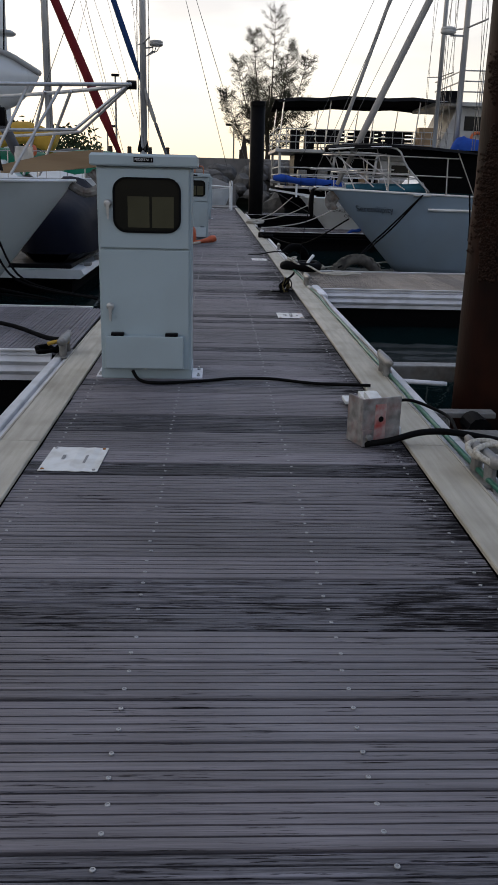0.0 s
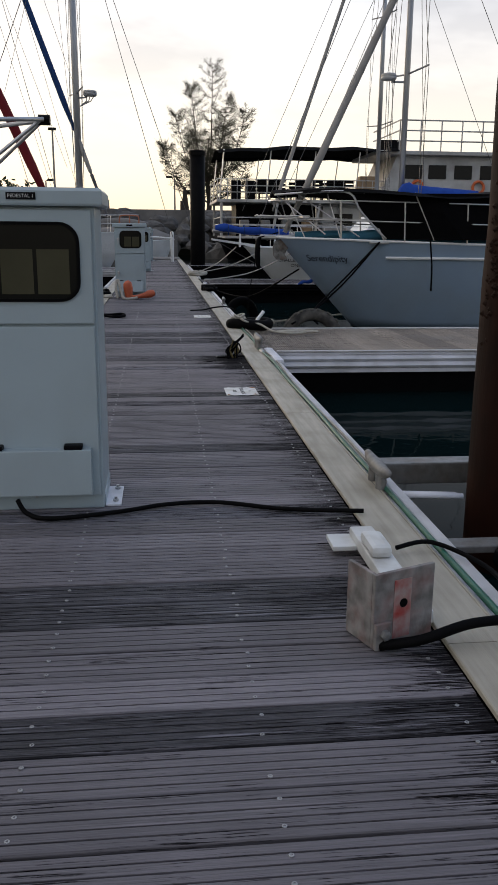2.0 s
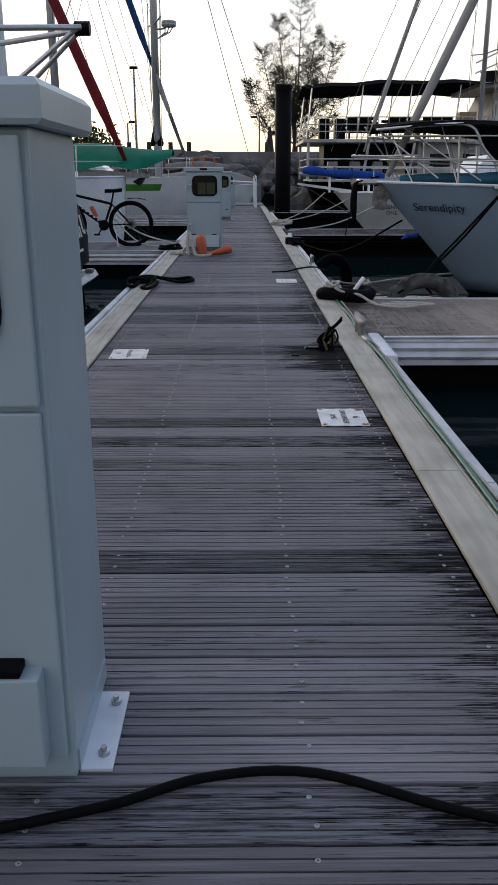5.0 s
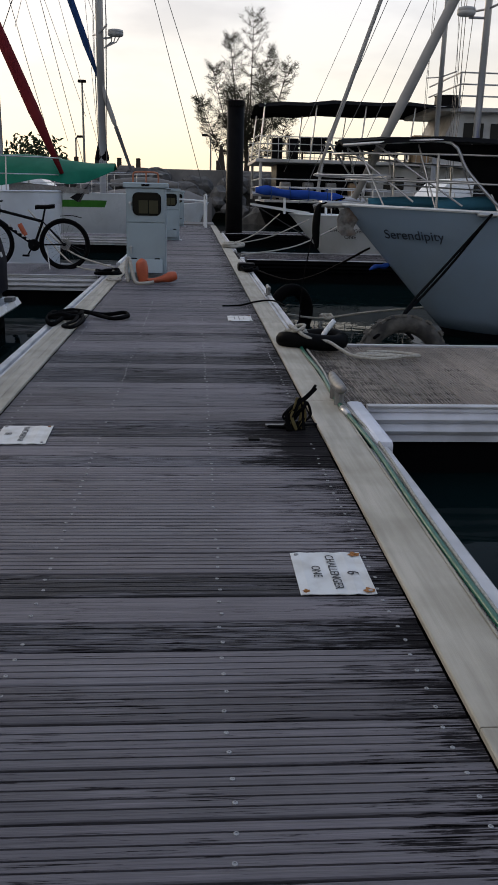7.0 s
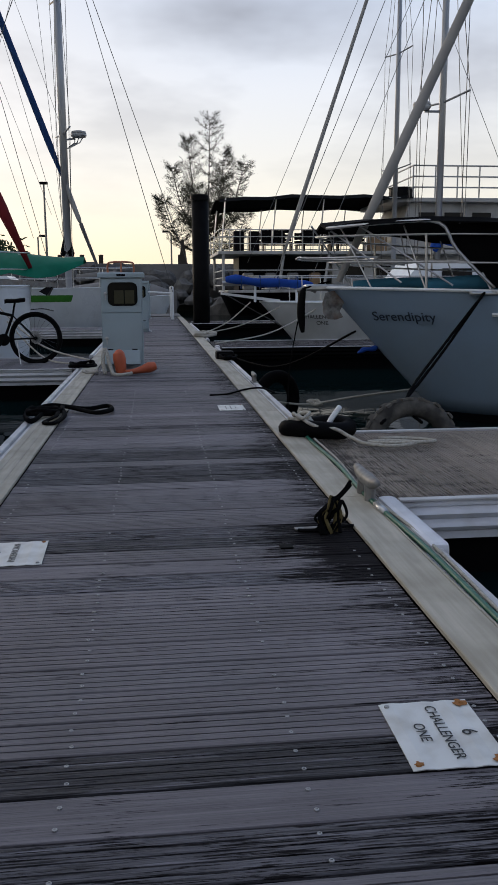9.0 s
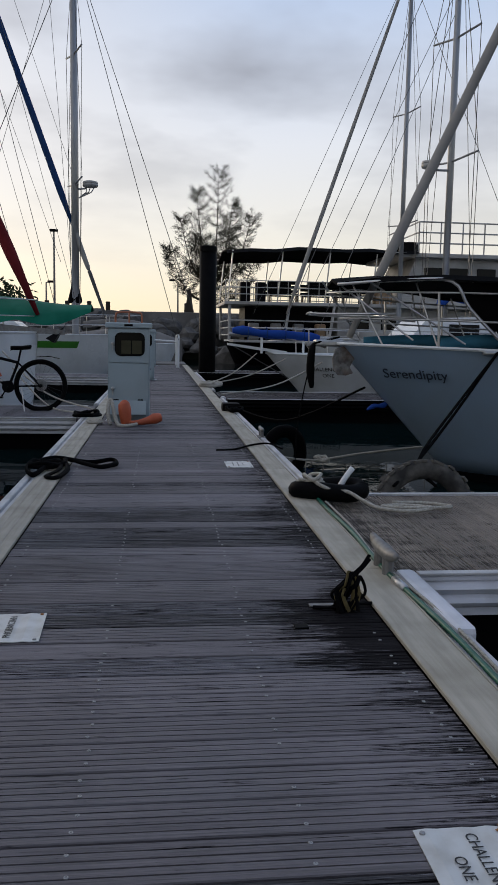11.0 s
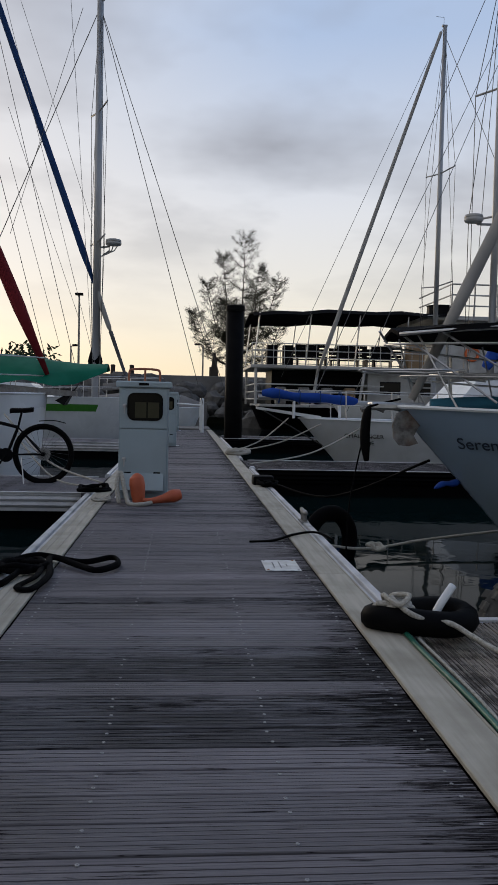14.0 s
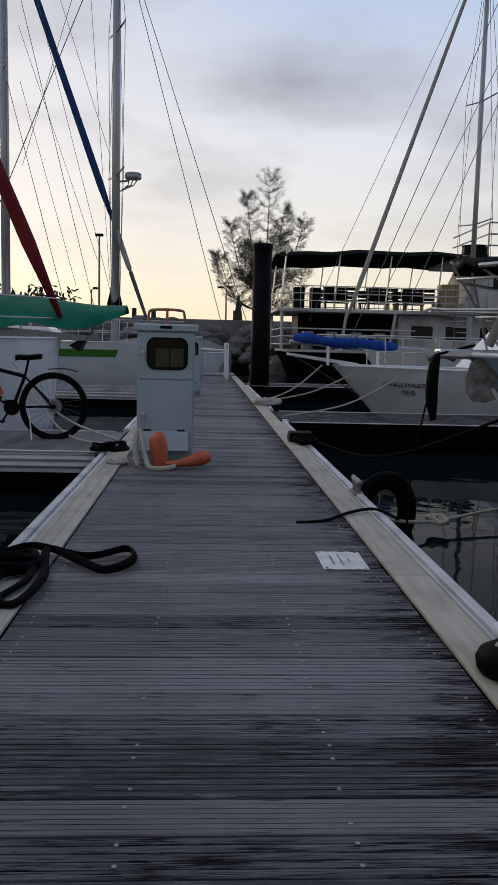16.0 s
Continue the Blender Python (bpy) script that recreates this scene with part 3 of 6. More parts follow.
for side, x in ((1, XR + 0.006), (-1, XL - 0.006)):
    edge = thing("edge_board", (x, 0, 0), "pale beige grooved edging plank along the dock", "edging", "dock edging", "structure")
    y = 9.73 - SEG * 6
    while y < 33:
        b = extrude_profile([(side * a, z) for a, z in (EDGE_PLAIN if side > 0 or y < 4 else EDGE_TOP)], y + 0.002, min(y + SEG - 0.002, 33.3))
        bmesh.ops.recalc_face_normals(b, faces=b.faces[:])
        part("edging_plank", b, M_STRIP, edge)
        y += SEG
    spans = ((-6.4, 6.12), (8.98, 17.3), (19.6, 27.6)) if side > 0 else ((-6.4, 3.3), (5.4, 13.95), (15.95, 24.3), (26.3, 33.0))
    fen = thing("dock_fender", (x + side * 0.180, 0, 0), "pale grey vinyl rubbing strip along the dock", "fender", "dock fenders", "structure")
    for a0, a1 in spans:
        y = a0
        while y < a1 - 0.1:
            y2 = min(y + 2.6, a1)
            b = extrude_profile([(side * a, z) for a, z in FENDER], y + 0.004, y2 - 0.004)
            bmesh.ops.recalc_face_normals(b, faces=b.faces[:])
            part("fender_strip", b, M_FENDER, fen)
            y = y2
for a, s in ((6.12, 0.76), (8.95, 0.14), (17.3, 0.14)):
    solid("fender_cap", box(0.968, 1.052, a, a + s, -0.16, 0.028, 0.024), M_FENDER_WHITE, "white plastic end cap of the rubbing strip", "end cap", "fender caps")


# ---- fingers ----
RIB = [(0.0, 0.0), (-0.03, 0.0), (-0.042, -0.010), (-0.042, -0.024), (-0.030, -0.032), (-0.046, -0.046), (-0.058, -0.064), (-0.046, -0.082),
       (-0.030, -0.094), (-0.046, -0.110), (-0.058, -0.128), (-0.046, -0.146), (-0.028, -0.158), (-0.028, -0.195), (0.0, -0.195)]


def finger(side, y0, y1, reach, light, label, trim=None):
    f = thing("floor_finger", (0, 0, -0.03), label, "finger dock", "finger docks", "structure")
    x0 = 0.985 if side > 0 else 1.0
    part("float", box(*sorted((side * (x0 + 0.1), side * (x0 + reach))), y0 + 0.06, y1 - 0.06, -0.42, -0.035), M_UNDERSHADE, f)
    me = board_mesh("finger_board", 0.1355, 6 if light else 4, y0 + 0.05, y1 - 0.05, M_BOARD_LIGHT if light else M_BOARD, axis="y")
    rnd = random.Random(int(y0 * 10))
    for i in range(int(reach / PITCH)):
        o = new("board", me)
        o.parent = f
        o.matrix_basis = pose(side * (x0 + PITCH * (i + 0.5)), 0, rnd.uniform(-0.002, 0.001), 0, rnd.uniform(-0.3, 0.3), 0)
    for yy, s in ((y0 + 0.046, 1), (y1 - 0.046, -1)):
        x = x0 + 0.12
        while x < x0 + reach:
            b = extrude_profile([(yy + s * a, z) for a, z in RIB], *sorted((side * x, side * min(x + 1.9, x0 + reach))), axis="x")
            bmesh.ops.recalc_face_normals(b, faces=b.faces[:])
            part("rubbing_strip", b, trim or M_FENDER_WHITE, f, "ribbed vinyl rubbing strip")
            part("edge_lip", box(*sorted((side * x, side * min(x + 1.9, x0 + reach))), *sorted((yy - s * 0.05, yy)), 0.001, 0.012, 0.003), M_FENDER, f)
            x += 1.905
    return f


finger(1, 6.95, 8.9, 8.5, True, "bleached timber finger dock with white ribbed edges")
# black trim on these two: the shade on their edges is in the colour
finger(1, 17.5, 19.5, 8.5, False, "grey timber finger dock, ribbed edges blackened for their shade", M_UNDERSHADE)
finger(1, 27.8, 29.7, 8.5, False, "grey timber finger dock, ribbed edges blackened for their shade", M_UNDERSHADE)
finger(-1, 3.35, 5.33, 8.5, False, "dark grooved timber finger dock with white edges")
# greyer trim than the near fingers: this edge's shade put into its colour
finger(-1, 14.0, 15.9, 8.5, False, "grey timber finger dock carrying a bicycle", M_FENDER)
finger(-1, 24.4, 26.2, 8.5, False, "grey timber finger dock with grey edges", M_FENDER)


# ---- cabinets ----
def pedestal(y, label, lit=False, ajar=0):
    p = thing("power_pedestal", (-0.43, y, 0), label, "power pedestal", "power pedestals")
    W, D, H = 0.245, 0.34, 1.115
    for x0, x1 in ((-W - 0.035, -W - 0.001), (W + 0.001, W + 0.062)):
        part("base_plate", box(x0, x1, 0.02, 0.26, 0.0, 0.008, 0.002), M_FENDER_WHITE, p, "white bolted foot plate")
    for sx in (-W - 0.015, W + 0.04):
        for sy in (0.06, 0.22):
            part("bolt", lathe([(0.011, 0.008), (0.011, 0.016), (0.006, 0.017), (0.006, 0.026)], 8, centre=(sx, sy, 0)), M_STEEL, p)
    for s in (-1, 1):
        part("foot_angle", box(*sorted((s * W, s * (W + 0.004))), 0.02, D - 0.02, 0.004, 0.05), M_CABINET, p)
    body = part("body", box(-W, W, 0.006, D, 0.0, H, 0.006), M_CABINET, p)
    cap = loft([[(-W - 0.022, -0.028, H), (W + 0.022, -0.028, H), (W + 0.022, D + 0.02, H), (-W - 0.022, D + 0.02, H)],
                [(-W - 0.03, -0.032, H + 0.008), (W + 0.03, -0.032, H + 0.008), (W + 0.03, D + 0.024, H + 0.008), (-W - 0.03, D + 0.024, H + 0.008)],
                [(-W - 0.03, -0.032, H + 0.05), (W + 0.03, -0.032, H + 0.05), (W + 0.03, D + 0.024, H + 0.05), (-W - 0.03, D + 0.024, H + 0.05)],
                [(-W - 0.02, -0.02, H + 0.062), (W + 0.02, -0.02, H + 0.062), (W + 0.02, D + 0.01, H + 0.062), (-W - 0.02, D + 0.01, H + 0.062)]], closed=True, caps=True)
    part("cap", cap, M_CABINET, p)
    sign = part("nameplate", box(-0.05, 0.05, -0.037, -0.0325, H + 0.020, H + 0.044, 0.001), M_BLACKPL, p, "small black engraved nameplate")
    lettering("lettering", "PEDESTAL 1" if lit else "", 0.017, M_PLATE, sign, pose(0, -0.0375, H + 0.0265, 90, 0, 0), "CENTER", 0.0003) if lit else None
    # upper door with a window
    zs = 0.70
    win = rounded(-0.151, 0.179, 0.796, 1.051, 0.060)
    up_d = part("upper_door", box(-W + 0.012, W - 0.012, -0.012, 0.006, zs + 0.006, H - 0.012, 0.004), M_CABINET, p)
    ring = rounded(-0.162, 0.190, 0.785, 1.062, 0.07)
    b = loft([[(x, -0.012, z) for x, z in ring], [(x, -0.019, z) for x, z in ring], [(x, -0.019, z) for x, z in win], [(x, -0.011, z) for x, z in win]], closed=True)
    part("window_seal", b, M_RUBBER, up_d, "black rubber window seal")
    b = bmesh.new()
    b.faces.new([b.verts.new((x, -0.0135, z)) for x, z in win])
    bmesh.ops.recalc_face_normals(b, faces=b.faces[:])
    bmesh.ops.reverse_faces(b, faces=[f for f in b.faces if f.normal.y > 0])
    pane = part("window_pane", b, M_GLASSDARK, up_d, "smoked window pane")
    for x0, x1 in ((-0.086, 0.026), (0.040, 0.152)):
        part("meter_panel", box(x0, x1, -0.0142, -0.0137, 0.812, 0.968), M_METER, up_d, "beige meter behind the window")
    part("lower_door", box(-W + 0.012, W - 0.012, -0.010, 0.006, 0.055, zs - 0.004, 0.004), M_CABINET, p)
    for hz in (0.93, 0.40):
        h = part("door_handle", lathe([(0.021, 0), (0.021, 0.012), (0.014, 0.022), (0.002, 0.024)], 16), M_STEEL, p, "chrome swing handle")
        h.matrix_basis = pose(-0.187, -0.011, hz, 90, 0, 0)
        part("lever", loft([[(-0.010, 0.006, 0.014), (0.010, 0.006, 0.014), (0.010, 0.006, 0.030), (-0.010, 0.006, 0.030)], [(-0.004, -0.078, 0.016), (0.004, -0.078, 0.016), (0.004, -0.078, 0.026), (-0.004, -0.078, 0.026)]], closed=True, caps=True), M_STEEL, h, "tapered chrome lever")
    flap = part("socket_flap", box(-0.215, 0.205, -0.047, 0.0, -0.175, 0.0, 0.004), M_CABINET, p)
    flap.matrix_basis = pose(0, -0.008, 0.245, -ajar, 0, 0)
    for hx in (-0.15, 0.14):
        part("hinge", box(hx - 0.034, hx + 0.034, -0.042, 0.0, 0.0, 0.017, 0.004), M_BLACKPL, flap, "black plastic hinge")
    part("screw", lathe([(0.006, 0), (0.006, 0.004)], 8, centre=(0, -0.042, -0.179)), M_STEEL, flap)
    return p


pedestal(2.50, "pale grey-green metal power pedestal with smoked window", True)
p2 = pedestal(13.36, "grey-green power pedestal with an orange hoop on top", ajar=20)
part("hoop", sweep([(-0.16, 0.17, 1.16), (-0.16, 0.17, 1.26), (-0.12, 0.17, 1.30), (0.11, 0.17, 1.30), (0.15, 0.17, 1.26), (0.15, 0.17, 1.16)], 0.012, smooth=4), M_RUSTTUBE, p2, "bent orange tube", True)
part("hoop_post", sweep([(0.0, 0.17, 1.16), (0.0, 0.17, 1.30)], 0.011), M_RUSTTUBE, p2)
pedestal(23.0, "grey-green metal power pedestal farther down the dock")
pedestal(32.2, "grey-green metal power pedestal near the dock end")


# ---- piles ----
def rusty_pile(x, y, r):
    p = thing("steel_pile", (x, y, 0), "rusty brown steel mooring pile with barnacles", "pile")
    rnd = random.Random(5)
    prof = [(r, WZ - 1.5)] + [(r + rnd.uniform(-0.004, 0.004), WZ + i * 0.25) for i in range(24)]
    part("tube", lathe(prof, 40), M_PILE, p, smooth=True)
    bm = bmesh.new()
    for _ in range(2200):
        a = rnd.gauss(3.72, 0.22)
        z = rnd.uniform(0.55, 1.75)
        s = rnd.uniform(0.004, 0.013)
        if noise.noise(Vector((a * 2.2, z * 1.6, 1.7))) < -0.12:
            continue
        c = Vector(((r + 0.002) * math.cos(a), (r + 0.002) * math.sin(a), z))
        d = Vector((math.cos(a), math.sin(a), 0))
        e = Vector((-d.y, d.x, 0))
        vs = [bm.verts.new(c + e * s * math.cos(k * 1.257) + Vector((0, 0, s * 1.2 * math.sin(k * 1.257)))) for k in range(5)]
        tip = bm.verts.new(c + d * s * rnd.uniform(0.6, 1.3))
        for k in range(5):
            bm.faces.new((vs[k], vs[(k + 1) % 5], tip))
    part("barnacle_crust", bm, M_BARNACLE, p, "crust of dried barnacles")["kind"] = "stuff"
    return p


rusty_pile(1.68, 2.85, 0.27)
guide = thing("pile_guide", (0, 0, 0), "dark timber and steel collar holding the pile", "pile guide")
part("beam", box(1.10, 2.4, 1.64, 1.80, -0.17, -0.06, 0.01), M_GALV, guide)
part("beam", box(1.10, 2.4, 3.25, 3.37, -0.17, -0.06, 0.01), M_GALV, guide)
for yy, zz in ((2.62, -0.015), (2.70, -0.035)):
    part("pipe", sweep([(1.0, yy, zz), (1.29, yy + 0.02, zz - 0.02)], 0.013, 10), M_FENDER_WHITE, guide, "white plastic pipe", True)
part("plank", box(1.04, 1.46, 2.24, 2.33, -0.13, -0.10, 0.005), M_GALV, guide)
part("roller", sweep([(1.32, 2.06, -0.14), (1.32, 2.22, -0.14)], 0.06, 12), M_RUBBER, guide)
pb = thing("black_pile", (1.36, 28.3, 0), "tall black sleeved mooring pile", "pile")
part("sleeve", lathe([(0.25, WZ - 1), (0.25, 3.60)], 28), M_PILEBLACK, pb, smooth=True)
part("cap", lathe([(0.27, 3.52), (0.27, 3.66), (0.24, 3.69), (0.01, 3.70)], 28), M_PILEBLACK, pb)


# ---- boats ----
class Hull:
    """A lofted hull, bow at the origin, running aft along +x; z is above the dock."""

    def __init__(self, length, beam, bow_z, aft_z, rake, p=5.0, e=0.62, flare=0.45):
        self.v = (length, beam, bow_z, aft_z, rake, p, e, flare)

    def at(self, u, z, side):
        length, beam, bz, az, rake, p, e, flare = self.v
        zs = bz + (az - bz) * (1 - (1 - u) ** 2)
        h = (z - WZ) / (zs - WZ)
        w = beam / 2 * max(1 - (1 - u) ** p, 0) ** e * (1 - 0.10 * max(u - 0.6, 0) ** 2 * 6)
        w *= 1 - flare * (1 - u) * (1 - h) - 0.12 * (1 - h) ** 2
        return Vector((rake * (1 - h) * (1 - u) ** 4 + u * length, side * max(w, 0.012), z))

    def sheer(self, u):
        return self.v[2] + (self.v[3] - self.v[2]) * (1 - (1 - u) ** 2)

    def build(self, boat, mat, rail_mat=None, stripe=None):
        us = [0, 0.004, 0.012, 0.025, 0.045, 0.07, 0.1, 0.15, 0.22, 0.32, 0.45, 0.6, 0.8, 1.0]

        def skin(f0, f1, n):
            secs = []
            for u in us:
                zs = self.sheer(u)
                a, c = f0(zs), f1(zs)
                port = [self.at(u, a + (c - a) * k / n, -1) for k in range(n + 1)]
                star = [self.at(u, a + (c - a) * k / n, 1) for k in range(n + 1)]
                secs.append(list(reversed(port)) + star)
            return secs
        boot = WZ + 0.09
        top = loft(skin(lambda s: boot, lambda s: s, 8))
        bmesh.ops.recalc_face_normals(top, faces=top.faces[:])
        hull = part("hull", top, mat, boat, smooth=True)
        low = skin(lambda s: WZ - 0.35, lambda s: boot, 3)
        part("bottom", loft(low), M_BOOT, boat, "dark antifouling paint", smooth=True)
        dk = loft([[self.at(u, self.sheer(u) - 0.03, -1), self.at(u, self.sheer(u) - 0.03, 1)] for u in us])
        part("deck", dk, M_WHITE, boat)
        aft = [self.at(1, WZ - 0.3 + (self.sheer(1) - WZ + 0.3) * k / 6, -1) for k in range(7)] + [self.at(1, WZ - 0.3 + (self.sheer(1) - WZ + 0.3) * k / 6, 1) for k in range(6, -1, -1)]
        b = bmesh.new()
        b.faces.new([b.verts.new(q) for q in aft])
        part("transom", b, mat, boat)
        for s in (-1, 1):
            part("toe_rail", sweep([self.at(u, self.sheer(u), s) for u in us], 0.018, 6), rail_mat or M_WHITE, boat)
        if stripe:
            z0, z1, u0, u1, m2 = stripe
            for s in (-1, 1):
                secs = []
                for k in range(16):
                    u = u0 + (u1 - u0) * k / 15
                    d = Vector((0, s * 0.006, 0))
                    secs.append([self.at(u, z0, s) + d, self.at(u, z1, s) + d])
                part("stripe", loft(secs), m2, boat)
        return hull

    def rails(self, boat, height, n=7, ahead=0.25, mat=None, upto=0.5):
        """Bow rail and stanchions with two lifelines."""
        mat = mat or M_STEEL
        us = [upto * k / n for k in range(n + 1)]
        for hz in (height, height * 0.5):
            line = [self.at(u, self.sheer(u), -1) + Vector((0, 0, hz)) for u in reversed(us[1:])]
            line += [Vector((-ahead if hz == height else 0.05, 0, self.sheer(0) + hz))]
            line += [self.at(u, self.sheer(u), 1) + Vector((0, 0, hz)) for u in us[1:]]
            part("rail", sweep(line, 0.011, 6, smooth=3), mat, boat, smooth=True)
        for s in (-1, 1):
            for u in us[1:]:
                q = self.at(u, self.sheer(u), s)
                part("stanchion", sweep([q, q + Vector((-0.02, 0, height))], 0.012, 6), mat, boat)


def mast(boat, x, z0, z1, r, y=0, spreaders=(), radar=0, name="mast", stays=()):
    m = part(name, sweep([(x, y, z0), (x, y, (z0 + z1) / 2), (x, y, z1)], [r, r, r * 0.8], 12, flat=0.7), M_ALU, boat, smooth=True)
    for z, w in spreaders:
        part("spreader", sweep([(x + 0.3, y - w, z + 0.08), (x, y, z), (x - 0.3, y + w, z + 0.08)], 0.026, 6), M_ALU, m)
        for s in (-1, 1):
            part("shroud", sweep([(x - s * 0.3, y + s * w, z + 0.08), (x, y, z1 - 0.3)], 0.010, 4), M_WIRE, m)
            part("shroud", sweep([(x - s * 0.3, y + s * w, z + 0.08), (x - s * 0.2, y + s * w * 1.25, z0)], 0.010, 4), M_WIRE, m)
    for a, c in stays:
        part("stay", sweep([a, c], 0.014, 4), M_WIRE, m)
    if radar:
        part("radar_arm", sweep([(x, y, radar - 0.12), (x + 0.35, y, radar - 0.08)], 0.03, 6), M_ALU, m)
        part("radar_dome", lathe([(0.05, 0), (0.24, 0.03), (0.26, 0.09), (0.25, 0.17), (0.18, 0.21), (0.02, 0.22)], 20, centre=(x + 0.42, y, radar - 0.06)), M_WHITE, m, "round white radar dome", True)
    part("masthead", box(x - 0.12, x + 0.08, y - 0.05, y + 0.05, z1, z1 + 0.07, 0.01), M_ALU, m)
    part("wind_vane", sweep([(x - 0.05, y, z1 + 0.07), (x - 0.05, y, z1 + 0.35), (x - 0.35, y, z1 + 0.37)], 0.008, 4), M_WIRE, m)
    return m


def furled(boat, a, c, r0, r1, mat, label, mid=None):
    a, c = Vector(a), Vector(c)
    pts = [a + (c - a) * k / 10 for k in range(11)]
    rs = [0.035] + [r0 + (r1 - r0) * k / 9 for k in range(10)]
    f = part("furled_sail", sweep(pts, rs, 10), mat, boat, label, True)
    return f


def moored_boat(name, x, y, turn, label, category):
    return thing(name, (x, y, 0), label, category, turn=turn)


# -- pale sailing yacht with the black awning
ser = moored_boat("sailing_yacht", 1.76, 12.0, 0, "pale blue-grey sailing yacht with black foredeck awning", "sailing yacht")
hs = Hull(11.5, 3.5, 0.985, 0.80, 1.30, 6.0, 0.6, 0.26)
hs.build(ser, M_HULLGREY)
hs.rails(ser, 0.52, 6, 0.1, upto=0.42)


def on_hull(h, u0, u1, z, out=0.012):
    """A pose on the port side of a hull: x along it, y up it, z out of it."""
    a, c, t = h.at(u0, z, -1), h.at(u1, z, -1), h.at((u0 + u1) / 2, z + 0.1, -1)
    mid = h.at((u0 + u1) / 2, z, -1)
    ex = (c - a).normalized()
    ey = (t - mid)
    ey = (ey - ex * ey.dot(ex)).normalized()
    ez = ex.cross(ey)
    m = Matrix((ex, ey, ez)).transposed().to_4x4()
    m.translation = mid + ez * out
    return m


lettering("lettering", "Serendipity", 0.155, M_INKBLUE, ser, on_hull(hs, 0.006, 0.072, 0.665, 0.02), "CENTER", 0.002, "dark blue boat name")
furled(ser, (0.15, 0, 1.05), (4.6, 0, 10.6), 0.056, 0.045, M_GREYFURL, "grey furled headsail")
mast(ser, 4.75, 0.9, 10.8, 0.085, spreaders=((5.2, 0.9), (8.0, 0.7)))
cab = loft([[(3.2, -0.75, 0.9), (3.2, 0.75, 0.9), (3.35, 0.7, 1.0), (3.35, -0.7, 1.0)], [(4.0, -0.95, 0.9), (4.0, 0.95, 0.9), (4.2, 0.85, 1.3), (4.2, -0.85, 1.3)],
            [(9.0, -1.1, 0.9), (9.0, 1.1, 0.9), (9.0, 0.95, 1.4), (9.0, -0.95, 1.4)]], closed=True, caps=True)
part("cabin", cab, M_WHITE, ser)
aw = []
for k in range(13):
    x = -0.05 + 5.2 * k / 12
    half = 0.25 + 1.25 * min(k / 4, 1) ** 0.7
    z = 1.60 + 0.05 * math.sin(k * 0.9)
    aw.append([(x, -half, z - 0.05), (x, -half * 0.9, z), (x, 0, z + 0.05), (x, half * 0.9, z), (x, half, z - 0.05), (x, half * 0.9, z - 0.03), (x, 0, z + 0.02), (x, -half * 0.9, z - 0.03)])
part("awning", loft(aw, closed=True, caps=True), M_BLACKCLOTH, ser, "black canvas awning over the foredeck")
sidec = loft([[(0.90 + 0.35 * k, -1.0 - 0.4 * min(k / 3, 1), 1.57), (1.05 + 0.34 * k, -1.05 - 0.42 * min(k / 3, 1), 1.32), (1.38 + 0.32 * k, -1.18 - 0.36 * min(k / 3, 1), 0.97)] for k in range(12)])
part("awning_frame", sweep([(-0.05, -0.3, 1.575), (0.5, -0.75, 1.60), (0.88, -1.02, 1.58), (1.04, -1.08, 1.33), (1.37, -1.21, 0.97)], 0.016, 8, smooth=4), M_STEEL, ser, "bent steel awning frame", True)
part("awning_side", sidec, M_BLACKCLOTH, ser, "black canvas side curtain")
for k, (x0, x1) in enumerate(((0.35, 0.0), (0.8, 0.55), (1.35, 1.0), (2.0, 1.6))):
    for s in (-1, 1):
        part("awning_pole", sweep([hs.at(x0 / 11.5, 0.96, s), (x1 + 0.1, s * (0.3 + 1.1 * min(x1 / 1.7, 1)), 1.58)], 0.009, 6), M_STEEL, ser)
part("sail_roll", sweep([(0.30, -0.05, 1.0), (0.8, -0.15, 1.03), (1.5, -0.3, 1.02), (2.6, -0.4, 1.0)], 0.10, 10, smooth=4, flat=0.6), M_TEAL, ser, "teal canvas bundle on the foredeck", True)
part("sail_roll", sweep([(0.9, -0.65, 0.98), (1.3, -0.85, 1.03), (2.0, -1.05, 1.0), (3.4, -1.2, 0.98)], 0.12, 10, smooth=4, flat=0.6), M_TEAL, ser, "teal canvas bundle on the foredeck", True)
part("bow_roller", box(-0.22, 0.25, -0.08, 0.08, 0.95, 1.02, 0.02), M_STEEL, ser, "steel anchor roller")
an = bmesh.new()
fluke = [(-0.02, 0.93), (0.06, 0.955), (0.15, 0.93), (0.20, 0.85), (0.16, 0.80), (0.13, 0.74), (0.17, 0.68), (0.09, 0.655), (0.01, 0.66), (-0.04, 0.72), (-0.05, 0.83)]
loft([[(x, -0.16 + 0.9 * (x - 0.07) ** 2 + o, z) for x, z in fluke] for o in (-0.012, 0.012)], an, closed=True, caps=True)
bmesh.ops.recalc_face_normals(an, faces=an.faces[:])
part("anchor", an, M_ANCHOR, ser, "mottled grey plough anchor")
part("anchor_shank", sweep([(-0.10, -0.05, 0.95), (-0.2, -0.05, 0.99), (-0.30, -0.05, 0.95)], 0.025, 8), M_GALV, ser)
part("fender", sweep([(-0.24, -0.1, 0.98), (-0.26, -0.1, 0.9), (-0.27, -0.1, 0.72), (-0.25, -0.1, 0.52)], [0.015, 0.036, 0.042, 0.042, 0.02], 12, smooth=4), M_RUBBER, ser, "black rubber fender at the stem", True)
part("fender_line", sweep([(-0.24, -0.1, 0.98), (0.05, 0, 1.05)], 0.010, 5), M_ROPEB, ser)
